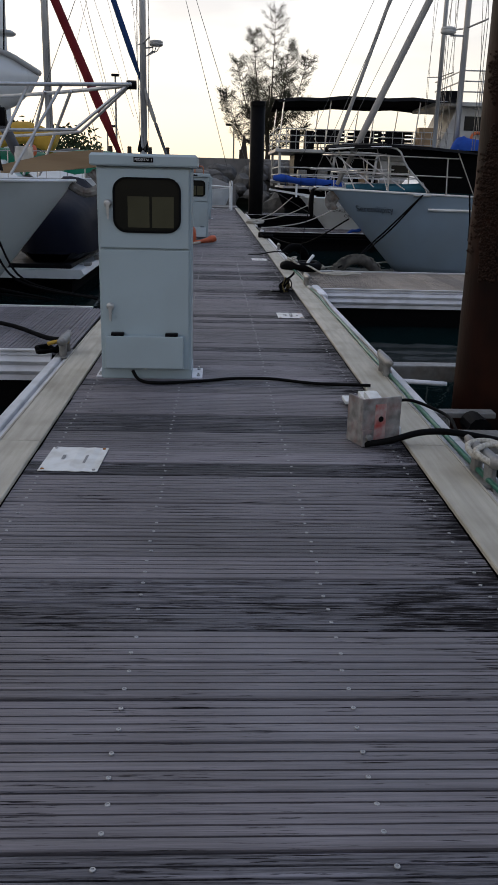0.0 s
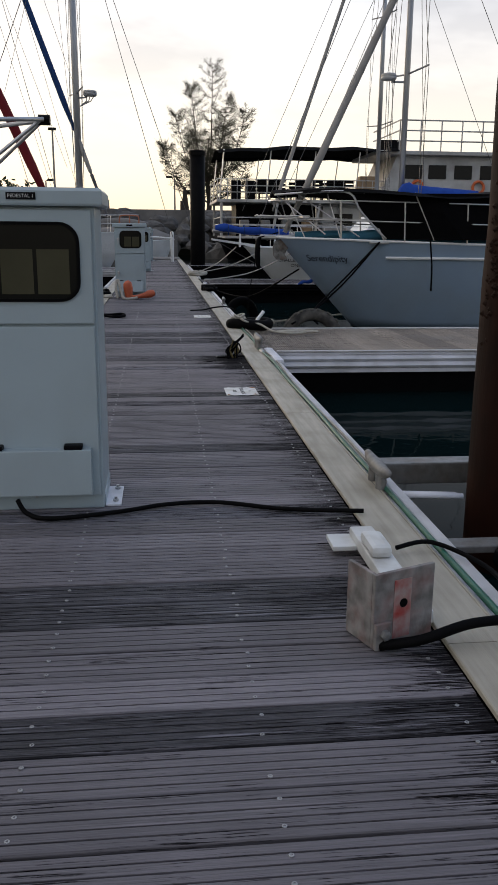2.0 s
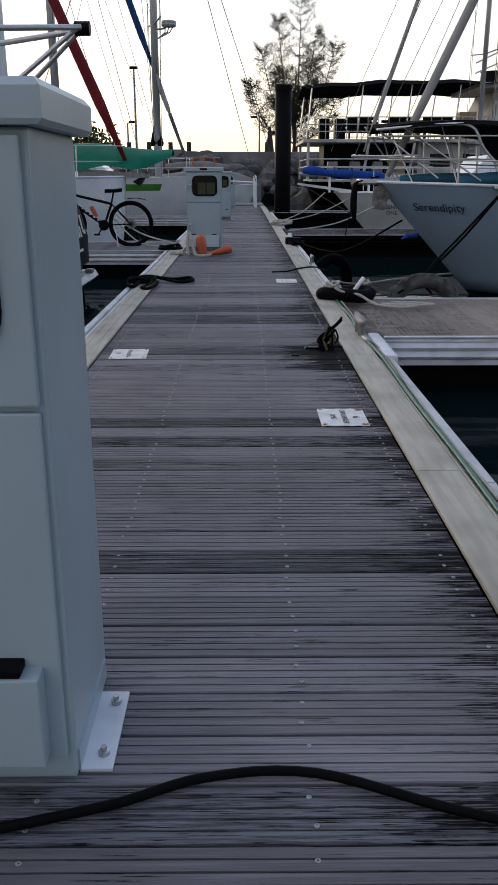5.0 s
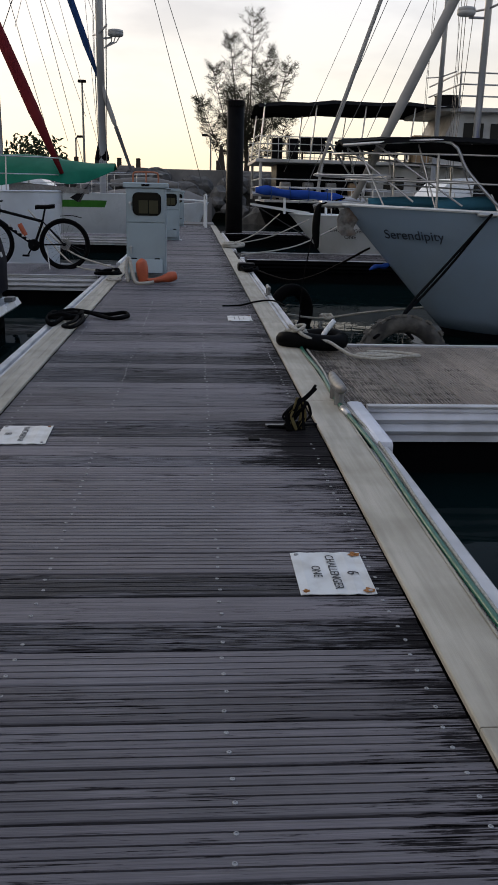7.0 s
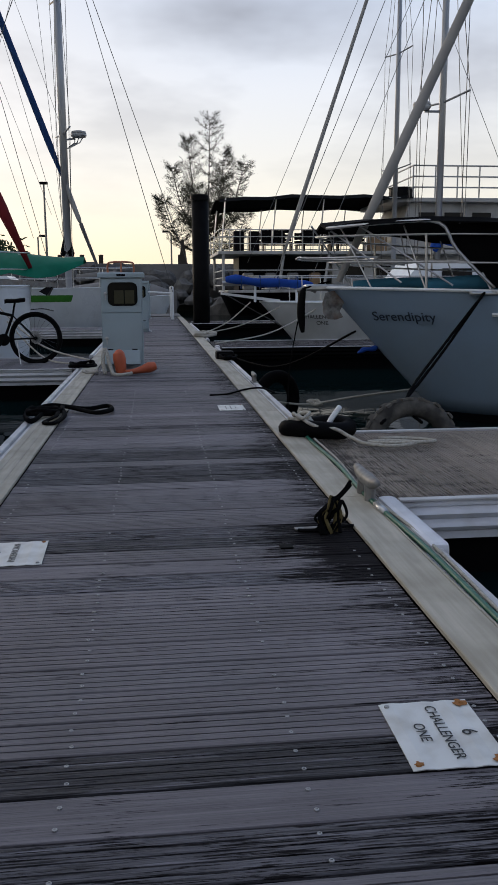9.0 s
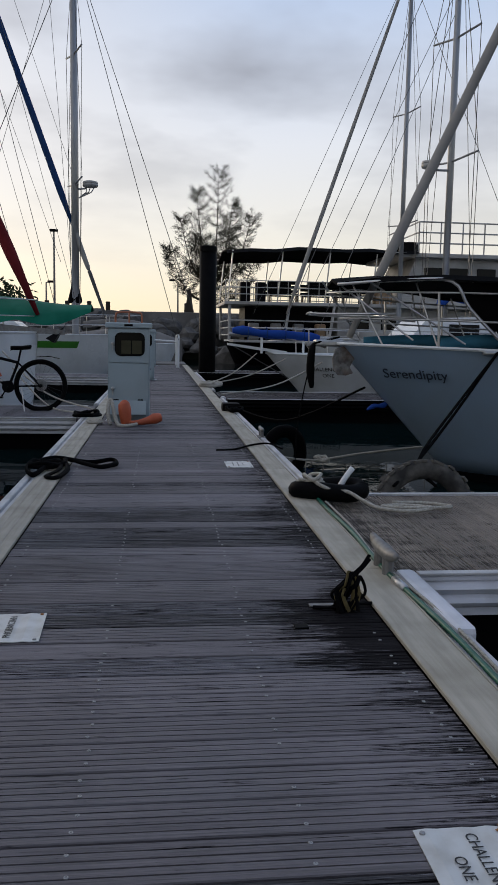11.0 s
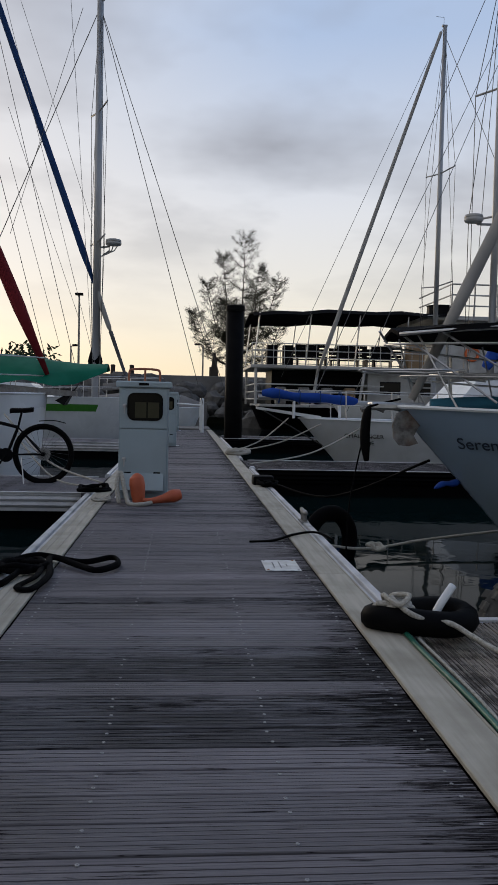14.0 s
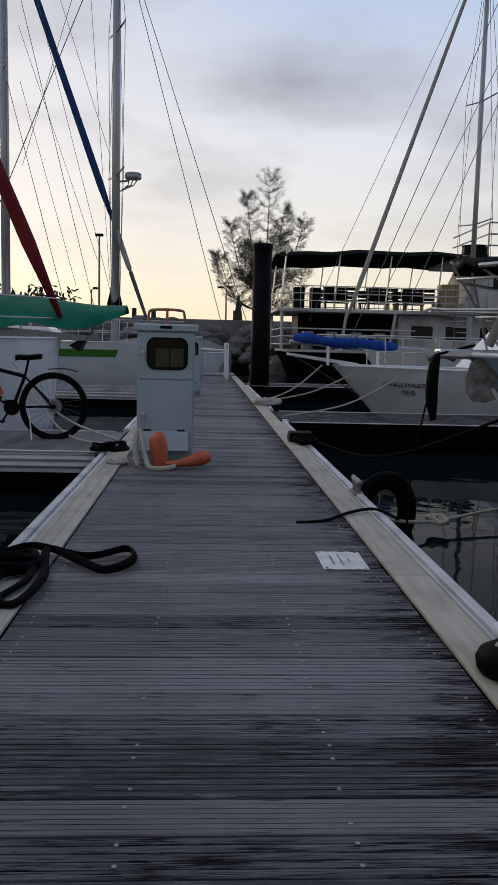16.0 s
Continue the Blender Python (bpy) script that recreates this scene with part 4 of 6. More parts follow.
part("hanging_line", sweep([(-0.22, -0.08, 0.97), (-0.33, -0.1, 0.5), (-0.40, -0.12, 0.05), (-0.42, -0.2, -0.38)], 0.007, 5, smooth=5), M_ROPEB, ser)
part("rag", sweep([(0.60, 0.02, 0.36), (0.52, -0.02, 0.33), (0.44, -0.03, 0.33), (0.36, -0.04, 0.29)], [0.02, 0.05, 0.035, 0.045, 0.01], 9, smooth=4, flat=0.6), M_BLUECLOTH, ser, "knotted bright blue rag", True)
# bow frame: slanting steel bars and a rolled cloth at the awning's corner
for a, c in (((0.0, -0.25, 1.56), (0.62, -0.72, 1.03)), ((0.25, -0.5, 1.58), (1.05, -0.98, 1.0)), ((-0.15, 0, 1.62), (0.35, 0.3, 1.02)), ((-0.2, 0.0, 1.28), (1.3, -1.12, 1.22)), ((-0.22, 0.0, 1.30), (1.2, 1.1, 1.25))):
    part("frame_bar", sweep([a, c], 0.010, 6), M_STEEL, ser)
part("bow_platform", sweep([(-0.22, -0.25, 1.28), (-0.26, 0.0, 1.30), (-0.22, 0.25, 1.28), (0.4, 0.6, 1.28), (0.4, -0.6, 1.28)], 0.011, 6, closed=True, smooth=3), M_STEEL, ser)
part("fairlead", box(1.15, 1.42, -1.20, -1.13, 0.905, 0.945, 0.015), M_STEEL, ser)
part("rub_strake", sweep([hs.at(u, 0.72, -1) + Vector((0, -0.01, 0)) for u in (0.11, 0.16, 0.22, 0.3, 0.4, 0.55)], 0.022, 6), M_WHITE, ser)
part("blue_fender", sweep([(1.35, 0.2, 0.08), (1.35, 0.2, -0.15)], 0.1, 12), M_BLUECLOTH, ser)
for z0, x1, y1 in ((0.0, 0.15, -2.9), (0.05, 0.45, -2.85)):
    part("mooring_line", sweep([(1.28, -1.2, 0.93), (0.72, -1.75, 0.45 + z0), (0.15, -2.5, 0.12), (-0.35 + x1, -3.05, 0.02)], 0.012, 8, smooth=6), M_ROPEB, ser, "black mooring line", True)
part("mooring_line", sweep([(1.9, -1.50, 0.95), (1.92, -1.56, 0.6), (1.93, -1.55, 0.3)], 0.012, 8, smooth=6), M_ROPEB, ser, "black line hanging on the hull")

# -- white boat beyond the second finger
ch = moored_boat("motor_sailer", 2.25, 21.4, 0, "white motor sailer with bow platform and black lettering", "motor sailer")
hc = Hull(12, 3.6, 0.70, 0.62, 1.0, 5.0, 0.62, 0.35)
hc.build(ch, M_WHITE)
hc.rails(ch, 0.55, 6, 0.3, upto=0.4)
lettering("lettering", "CHALLENGER", 0.125, M_INK, ch, on_hull(hc, 0.045, 0.115, 0.37, 0.03), "CENTER", 0.002, "black boat name")
lettering("lettering", "ONE", 0.125, M_INK, ch, on_hull(hc, 0.045, 0.115, 0.24, 0.03), "CENTER", 0.002, "black boat name")
part("bow_platform", loft([[(-0.85, -0.10, 0.86), (-0.85, 0.10, 0.86), (-0.85, 0.10, 0.91), (-0.85, -0.10, 0.91)], [(0.4, -0.35, 0.68), (0.4, 0.35, 0.68), (0.4, 0.35, 0.75), (0.4, -0.35, 0.75)]], closed=True, caps=True), M_WHITE, ch)
for s in (-0.3, 0.3):
    part("bobstay", sweep([(-0.75, s * 0.3, 0.86), (0.75, s * 0.2, 0.02)], 0.012, 5), M_WIRE, ch)
part("cabin", loft([[(2.6, -1.0, 0.7), (2.6, 1.0, 0.7), (3.3, 0.9, 1.5), (3.3, -0.9, 1.5)], [(9, -1.3, 0.65), (9, 1.3, 0.65), (9, 1.1, 1.75), (9, -1.1, 1.75)]], closed=True, caps=True), M_WHITE, ch)
for x in (3.7, 4.7, 5.7, 6.7):
    part("cabin_window", box(x, x + 0.65, -1.16 - 0.025 * (x - 3.7), -1.10 - 0.025 * (x - 3.7), 1.02, 1.38, 0.02), M_WINDOW, ch)
part("sail_cover", sweep([(-0.78, -0.4, 1.17), (-0.5, -0.4, 1.17), (-0.1, -0.4, 1.11), (0.4, -0.4, 1.10), (0.85, -0.4, 1.06), (1.1, -0.4, 1.05)], [0.06, 0.11, 0.08, 0.10, 0.085, 0.105, 0.05], 12, smooth=5), M_BLUECLOTH, ch, "bright blue canvas sail cover", True)
for x in (-0.45, -0.05, 0.35, 0.75):
    part("cover_tie", sweep([(x, -0.4 + 0.135 * math.cos(a), 1.12 + 0.135 * math.sin(a)) for a in (k * math.pi / 6 for k in range(12))], 0.010, 5, closed=True), M_BLUEFURL, ch)
part("sail_boom", sweep([(-0.85, -0.4, 1.10), (1.6, -0.4, 1.0)], 0.045, 8), M_ALU, ch)
for x in (-0.15, 0.75):
    part("boom_crutch", sweep([(x, -0.4, 0.70), (x, -0.4, 1.04)], 0.028, 8), M_WHITE, ch)
mast(ch, 4.8, 0.9, 11.5, 0.11, y=2.4, spreaders=((5.4, 1.0), (8.3, 0.8)), name="mast", radar=0)
part("radar_arm", sweep([(4.75, 2.4, 5.2), (4.35, 2.4, 5.2)], 0.03, 6), M_ALU, ch)
part("radar_dome", lathe([(0.05, 0), (0.19, 0.02), (0.215, 0.05), (0.215, 0.10), (0.20, 0.11), (0.215, 0.12), (0.20, 0.18), (0.12, 0.20), (0.02, 0.20)], 20, centre=(4.28, 2.4, 5.22)), M_OLDWHITE, ch, "round white radar dome", True)
part("mast_cover", sweep([(4.65, 2.3, 1.9), (4.9, 2.25, 2.3), (5.2, 2.2, 2.2), (7.0, 2.2, 2.1)], [0.10, 0.2, 0.24, 0.2], 10, smooth=4), M_BLUECLOTH, ch, "blue sail cover at the mast foot", True)
for i, (a, c) in enumerate((((0.2, 0, 0.9), (4.8, 2.4, 11.3)), ((1.2, 1.2, 0.8), (4.8, 2.4, 9.0)), ((9, 0.5, 1.2), (4.8, 2.4, 11.3)), ((1.5, 2.4, 2.4), (5.5, 2.4, 11.0)), ((4.2, 2.3, 0.9), (4.75, 2.4, 11.0)), ((5.6, 2.5, 0.9), (4.85, 2.4, 11.0)))):
    part("stay", sweep([a, c], 0.009, 4), M_WIRE, ch)

# -- two-decked charter vessel with a canopy
cv = moored_boat("charter_vessel", 3.25, 46.0, 0, "white two-decked charter boat with dark canopy and benches", "charter boat")
hv = Hull(24, 6.5, 0.85, 0.9, 0.6, 9, 0.6, 0.2)
hv.build(cv, M_BLACKHULL_SHADE)
DK, CN = 2.75, 5.15
part("lower_deck", box(0.2, 20, -2.9, 2.9, 0.80, 0.92, 0.02), M_OLDWHITE, cv)
part("upper_deck", box(-0.25, 20, -3.0, 3.0, DK - 0.16, DK, 0.03), M_OLDWHITE, cv)
for x in (0.0, 2.4, 4.6):
    for s in (-2.9, 2.9):
        part("deck_post", sweep([(x + 0.25 * (x > 0), s, 0.9), (x + 0.5 * (x > 0), s, DK - 0.1)], 0.07, 8), M_OLDWHITE, cv)
for zz in (1.15, 1.5, 1.85):
    part("lower_rail", sweep([(6.0, -2.95, zz), (0, -2.95, zz), (0, 2.95, zz)], 0.035, 6), M_OLDWHITE, cv)
# solid black block in place of the shaded space between the decks
part("saloon", box(0.9, 5.35, -1.3, 1.6, 0.92, DK - 0.2, 0.02), M_BLACKHULL_SHADE, cv, "black block standing in for the shade inside the open saloon")
for x in (1.0, 2.1, 3.2, 4.3):
    part("saloon_chair", box(x, x + 0.5, -2.4, -1.9, 0.92, 1.75, 0.08), M_TIMBER if x > 4 else M_GALV, cv, "stacked deck chair")
part("deckhouse", box(5.4, 19, -2.2, 2.2, 0.9, DK - 0.17, 0.03), M_OLDWHITE, cv)
for x in (6.0, 7.6, 9.2):
    part("cabin_window", box(x, x + 1.0, -2.23, -2.17, 1.5, 2.1, 0.03), M_WINDOW, cv)
for zz in (0.98, 0.66, 0.34):
    part("upper_rail", sweep([(9.0, -2.95, DK + zz), (-0.2, -2.95, DK + zz), (-0.2, 2.95, DK + zz), (9.0, 2.95, DK + zz)], 0.024, 6), M_OLDWHITE, cv)
for i in range(19):
    x = -0.2 + i * 0.5
    for s in (-2.95, 2.95):
        part("baluster", sweep([(x, s, DK), (x, s, DK + 0.98)], 0.017, 5), M_OLDWHITE, cv)
for x in (-0.1, 2.3, 4.6, 6.9):
    for s in (-2.85, 2.85):
        part("canopy_post", sweep([(x, s, DK), (x + 0.25, s * 0.97, CN)], 0.035, 6), M_STEEL, cv)
cpy = []
for k in range(9):
    x = -0.15 + 9.3 * k / 8
    z = CN + 0.22 * math.sin(math.pi * min(k / 4, 1) * 0.5) + 0.05 * math.sin(k * 2.4)
    cpy.append([(x, -3.1, z - 0.20), (x, -2.6, z), (x, 0, z + 0.22), (x, 2.6, z), (x, 3.1, z - 0.20), (x, 2.55, z - 0.05), (x, 0, z + 0.17), (x, -2.55, z - 0.05)])
part("canopy", loft(cpy, closed=True, caps=True), M_BLACKCLOTH, cv, "dark sagging canvas canopy")
for i, x in enumerate((2.0, 4.0, 5.7)):
    for yy in (-1.9, 0.2):
        bn = part("bench", box(x, x + 1.5, yy, yy + 0.45, DK + 0.42, DK + 0.47, 0.01), M_BLACKPL, cv, "dark slatted bench")
        for k in range(3):
            part("back_slat", box(x, x + 1.5, yy + 0.45, yy + 0.48, DK + 0.52 + 0.2 * k, DK + 0.66 + 0.2 * k), M_BLACKPL, bn)
        for lx in (x + 0.05, x + 1.4):
            part("leg", box(lx, lx + 0.05, yy, yy + 0.48, DK, DK + 0.43), M_BLACKPL, bn)
for x in (0.55, 1.3):
    part("folded_chair", box(x, x + 0.5, -2.4, -1.9, DK, DK + 0.95, 0.06), M_BLACKPL, cv, "dark covered chair")
part("crate", box(7.3, 8.1, -2.3, -1.5, DK, DK + 1.25, 0.02), M_TIMBER, cv, "plain plywood crate")
# wheelhouse, bridge deck and rails
part("wheelhouse", loft([[(8.2, -2.5, DK), (20, -2.5, DK), (20, 2.5, DK), (8.2, 2.5, DK)], [(9.2, -2.4, DK + 2.3), (20, -2.4, DK + 2.3), (20, 2.4, DK + 2.3), (9.2, 2.4, DK + 2.3)]], closed=True, caps=True), M_OLDWHITE, cv)
part("bridge_deck", box(8.0, 20, -2.9, 2.9, DK + 2.3, DK + 2.5, 0.04), M_OLDWHITE, cv)
for x in (9.6, 10.9, 12.3, 13.7, 15.1):
    w = part("wheelhouse_window", box(x, x + 0.95, -2.50, -2.42, DK + 1.15, DK + 1.85, 0.02), M_WINDOW, cv)
for zz in (0.5, 1.0, 1.5):
    part("bridge_rail", sweep([(20, -2.7, DK + 2.5 + zz), (9.2, -2.7, DK + 2.5 + zz), (9.2, 2.7, DK + 2.5 + zz)], 0.04, 6), M_OLDWHITE, cv)
for i in range(10):
    x = 9.2 + i * 1.1
    part("rail_post", sweep([(x, -2.7, DK + 2.5), (x, -2.7, DK + 4.0)], 0.035, 6), M_OLDWHITE, cv)
part("water_tank", lathe([(0.55, 0), (0.62, 0.08), (0.6, 0.5), (0.64, 0.56)], 18, centre=(8.9, -1.8, DK + 2.5)), M_BLACKPL, cv, "round black tub")
for x in (10.3, 13.6):
    lb = part("lifebuoy", sweep([(0.30 * math.cos(a), 0, 0.30 * math.sin(a)) for a in (k * math.pi / 10 for k in range(20))], 0.075, 8, closed=True), M_LIFERING, cv, "orange lifebuoy", True)
    lb.matrix_basis = pose(x, -2.6, DK + 0.75)
for i in range(7):
    part("stair_tread", box(8.3 - 0.12 * i, 8.9 - 0.12 * i, -2.92, -2.55, 1.1 + 0.24 * i, 1.15 + 0.24 * i), M_OLDWHITE, cv)

# -- tall mast of a boat hidden behind
tm = moored_boat("sailing_yacht", 5.6, 36.5, 0, "distant sailing yacht with tall mast and furled sail", "sailing yacht")
ht = Hull(11, 3.4, 1.1, 0.95, 1.0)
ht.build(tm, M_WHITE)
mast(tm, 4.0, 1.0, 15.4, 0.12, spreaders=((5.6, 1.0), (9.9, 0.85)))
furled(tm, (-0.6, 0, 2.0), (3.85, 0, 15.2), 0.09, 0.06, M_GREYFURL, "grey furled headsail")
part("stay", sweep([(3.9, 0, 15.3), (10.5, 0, 1.2)], 0.012, 4), M_WIRE, tm)
part("stay", sweep([(3.9, 0, 15.3), (-1.9, 0.3, 2.0)], 0.012, 4), M_WIRE, tm)

# -- yacht on the near side of the dock, with the large bow rail
nb = moored_boat("sailing_yacht", -1.56, 7.3, 180, "white sailing yacht with steel bow rail and bow roller", "sailing yacht")
hn = Hull(11, 3.3, 1.02, 0.92, 1.20, 5.0, 0.6, 0.4)
hn.build(nb, M_HULLPALE)
TIP = Vector((-0.62, 0, 1.98))
for s in (-1, 1):
    part("rail", sweep([TIP + Vector((0, 0.05 * s, 0)), (0.6, 0.55 * s, 1.90), (2.0, 1.05 * s, 1.86), (4.2, 1.4 * s, 1.78)], 0.019, 8, smooth=4), M_STEEL, nb, smooth=True)
    part("rail", sweep([(-0.05, 0.20 * s, 1.52), (0.7, 0.55 * s, 1.48), (2.0, 1.05 * s, 1.44), (4.2, 1.4 * s, 1.40)], 0.016, 8, smooth=4), M_STEEL, nb, smooth=True)
    for x0, x1 in ((0.55, 0.05), (0.75, 0.35), (1.6, 1.15), (2.6, 2.3)):
        q = hn.at(x0 / 11, 1.07, s)
        part("stanchion", sweep([q, (x1, s * (0.12 + 0.55 * min(max(x1 + 0.4, 0) / 1.5, 1)), 1.93)], 0.016, 8), M_STEEL, nb)
    part("rail", sweep([TIP + Vector((0.02, 0.05 * s, 0)), (-0.05, 0.20 * s, 1.52)], 0.016, 8), M_STEEL, nb)
part("bow_lamp", sweep([TIP + Vector((-0.05, 0, 0)), TIP + Vector((0.05, 0, 0))], 0.045, 10), M_BLACKPL, nb, "small black bow lamp")
part("anchor_roller", loft([[(-0.30, -0.09, 1.17), (-0.30, 0.09, 1.17), (-0.30, 0.09, 1.34), (-0.30, -0.09, 1.34)], [(0.15, -0.11, 1.12), (0.15, 0.11, 1.12), (0.15, 0.11, 1.30), (0.15, -0.11, 1.30)],
                            [(0.75, -0.11, 1.08), (0.75, 0.11, 1.08), (0.75, 0.11, 1.16), (0.75, -0.11, 1.16)]], closed=True, caps=True), M_TIMBER, nb, "tan timber bowsprit")
part("anchor", sweep([(-0.18, 0, 1.12), (-0.28, 0, 0.98), (-0.12, 0, 0.90), (0.08, 0, 1.0)], 0.05, 8, smooth=4), M_ANCHOR, nb, "rusty brown anchor")
part("winch", lathe([(0.09, 1.1), (0.07, 1.2), (0.07, 1.5), (0.09, 1.55)], 12, centre=(0.75, 0.35, 0)), M_BLACKPL, nb)
part("lantern", lathe([(0.05, 1.52), (0.06, 1.55), (0.06, 1.66), (0.05, 1.69)], 12, centre=(0.62, 0.5, 0)), M_BLACKPL, nb, "black bow light")
furled(nb, (0.56, 0, 1.22), (0.98, 0, 2.15), 0.055, 0.06, M_DARKVINYL, "bare dark grey foot of the headsail")
furled(nb, (0.98, 0, 2.15), (4.6, 0, 10.4), 0.065, 0.05, M_BLACKCLOTH, "furled headsail in black cover")
part("furler_drum", lathe([(0.10, 1.15), (0.10, 1.35)], 14, centre=(0.52, 0, 0)), M_STEEL, nb)
mast(nb, 4.6, 1.0, 10.6, 0.09, spreaders=((5.2, 0.9),))
# white dinghy carried on struts above the deck, with a flared bow and a rubbing band
DINGHY = ((0.66, 0.02, 2.19, 2.25), (0.76, 0.16, 2.03, 2.31), (0.95, 0.32, 1.87, 2.41), (1.25, 0.45, 1.75, 2.49), (1.7, 0.53, 1.67, 2.54), (2.4, 0.58, 1.63, 2.56), (3.6, 0.58, 1.62, 2.56))
secs = []
for x, w, zk, zg in DINGHY:
    ring = [(w, zg), (w * 0.97, zk + (zg - zk) * 0.55), (w * 0.80, zk + (zg - zk) * 0.22), (w * 0.35, zk + (zg - zk) * 0.05), (0, zk)]
    ring += [(-a, z) for a, z in reversed(ring[:-1])]
    secs.append([(x, -1.7 + a, z) for a, z in ring])
dg = loft(secs, closed=True, caps=True)
bmesh.ops.recalc_face_normals(dg, faces=dg.faces[:])
part("dinghy_hull", dg, M_WHITE, nb, "white dinghy hull carried above deck", True)
for sd in (-1, 1):
    part("dinghy_rail", sweep([(x, -1.7 + sd * w, zg) for x, w, zk, zg in DINGHY], 0.035, 8, smooth=3), M_OLDWHITE, nb, "", True)
part("dinghy_seat", box(1.35, 1.75, -1.35, -1.16, 2.10, 2.16, 0.02), M_DARKVINYL, nb, "dark grab rail on the dinghy side")
part("small_dish", lathe([(0.02, 2.60), (0.12, 2.61), (0.14, 2.63), (0.10, 2.66), (0.02, 2.67)], 18, centre=(0.98, -1.4, 0)), M_OLDWHITE, nb, "", True)
part("boom_cover", sweep([(0.74, 0.0, 2.93), (0.80, 0.0, 2.93), (1.2, 0.0, 2.96), (2.2, 0.0, 3.02), (4.4, 0.0, 3.1)], [0.06, 0.15, 0.17, 0.19, 0.19], 12, smooth=4), M_BLACKCLOTH, nb, "black boom cover with straps", True)
for x in (0.95, 1.35):
    part("boom_strap", sweep([(x, 0.1, 2.85), (x + 0.25, 0.1, 2.45), (x + 0.5, 0.1, 2.86)], 0.012, 6), M_BLACKCLOTH, nb)
part("antenna", sweep([(0.9, -1.0, 2.4), (0.86, -1.0, 3.0)], 0.010, 6), M_BLACKPL, nb)
part("cabin", loft([[(1.9, -0.75, 0.98), (1.9, 0.75, 0.98), (2.1, 0.68, 1.36), (2.1, -0.68, 1.36)], [(7.5, -1.1, 0.95), (7.5, 1.1, 0.95), (7.5, 0.95, 1.45), (7.5, -0.95, 1.45)]], closed=True, caps=True), M_WHITE, nb)
for x in (2.3, 3.2, 4.1):
    part("cabin_window", box(x, x + 0.6, 0.76 + 0.05 * (x - 2.3), 0.82 + 0.05 * (x - 2.3), 1.10, 1.26, 0.02), M_WINDOW, nb)
for x in (1.5, 3.0):
    for s in (-0.5, 0.5):
        part("dinghy_support", sweep([(x, -1.5 + s * 0.2, 0.95), (x, -1.7 + s * 0.5, 1.8)], 0.02, 6), M_STEEL, nb)
lettering("lettering", "N", 0.16, M_INK, nb, pose(1.62, 0.98, 0.62, 90, 0, 200), "CENTER", 0.002)
FL = hn.at(0.066, 0.90, 1)
part("fairlead", box(FL.x - 0.12, FL.x + 0.12, FL.y - 0.02, FL.y + 0.03, 0.88, 0.93, 0.015), M_STEEL, nb)
for dx in (0.0, 0.07):
    part("mooring_line", sweep([(FL.x + dx, FL.y + 0.03, 0.92), (FL.x - 0.2 + dx, FL.y + 0.3, 0.52), (FL.x - 0.55 + dx, FL.y + 0.75, 0.14), (-0.45, 1.72 + dx, 0.02)], 0.011, 6, smooth=6), M_ROPEB, nb, "black mooring line", True)
    part("mooring_line", sweep([(1.5, 1.15, 0.62 + dx), (1.2, 1.25, 0.3 + dx), (0.75, 1.5, 0.06 + dx), (-0.1, 1.8, 0.0)], 0.011, 6, smooth=6), M_ROPEB, nb, "black mooring line", True)
part("fender", sweep([(1.35, 0.95, -0.02), (1.6, 1.1, 0.0), (1.9, 1.2, -0.02)], 0.10, 10, smooth=4), M_WHITE, nb, "white inflatable fender", True)

# -- jet ski under a cover, on a floating dock
jd = thing("jetski_float", (-2.55, 10.8, 0), "white plastic drive-on float beside the dock", "floating platform")
fl = loft([[(-0.8, y, -0.22), (0.72, y, -0.22), (0.78, y, -0.17), (0.74, y, -0.10), (-0.8, y, -0.10)] for y in (-1.7, 1.4)], closed=True, caps=True)
part("float_base", box(-0.78, 0.60, -1.6, 1.3, -0.55, -0.22), M_UNDERSHADE, jd)
part("float_body", fl, M_WHITE, jd)
part("bunk", box(-0.7, 0.6, -1.6, 1.3, -0.10, -0.04, 0.02), M_BLACKPL, jd, "dark grey grip deck")
for yy in (-1.2, -0.2, 0.9):
    part("float_cleat", box(0.70, 0.79, yy, yy + 0.16, -0.10, -0.05, 0.01), M_GALV, jd)
js = thing("covered_jetski", (-2.28, 10.9, -0.05), "jet ski under a dark navy fitted cover", "jet ski")
secs = []
for y, w, h in ((-1.55, 0.22, 0.45), (-1.35, 0.42, 0.68), (-0.9, 0.55, 0.80), (-0.3, 0.58, 0.86), (0.2, 0.60, 0.98), (0.55, 0.58, 1.12), (0.8, 0.52, 1.06), (1.1, 0.42, 0.85), (1.45, 0.28, 0.72), (1.62, 0.1, 0.58)):
    ring = []
    for k in range(17):
        a = math.pi * k / 16
        r = 1 + 0.05 * noise.noise(Vector((y * 3, k * 0.6, 2)))
        ring.append((w * math.cos(a) * r * (1.0 if 0.2 < k / 16 < 0.8 else 0.92), y, 0.12 + (h - 0.12) * (math.sin(a) ** 0.75) * r))
    secs.append(ring)
part("cover", loft(secs, caps=True), M_NAVYCOVER, js, "dark navy fabric cover", True)
part("hull", loft([[(-w, y, 0.14), (-w * 0.6, y, 0.0), (w * 0.6, y, 0.0), (w, y, 0.14)] for y, w in ((-1.5, 0.3), (-1.2, 0.45), (0, 0.52), (1.0, 0.42), (1.5, 0.12))]), M_BLACKPL, js)
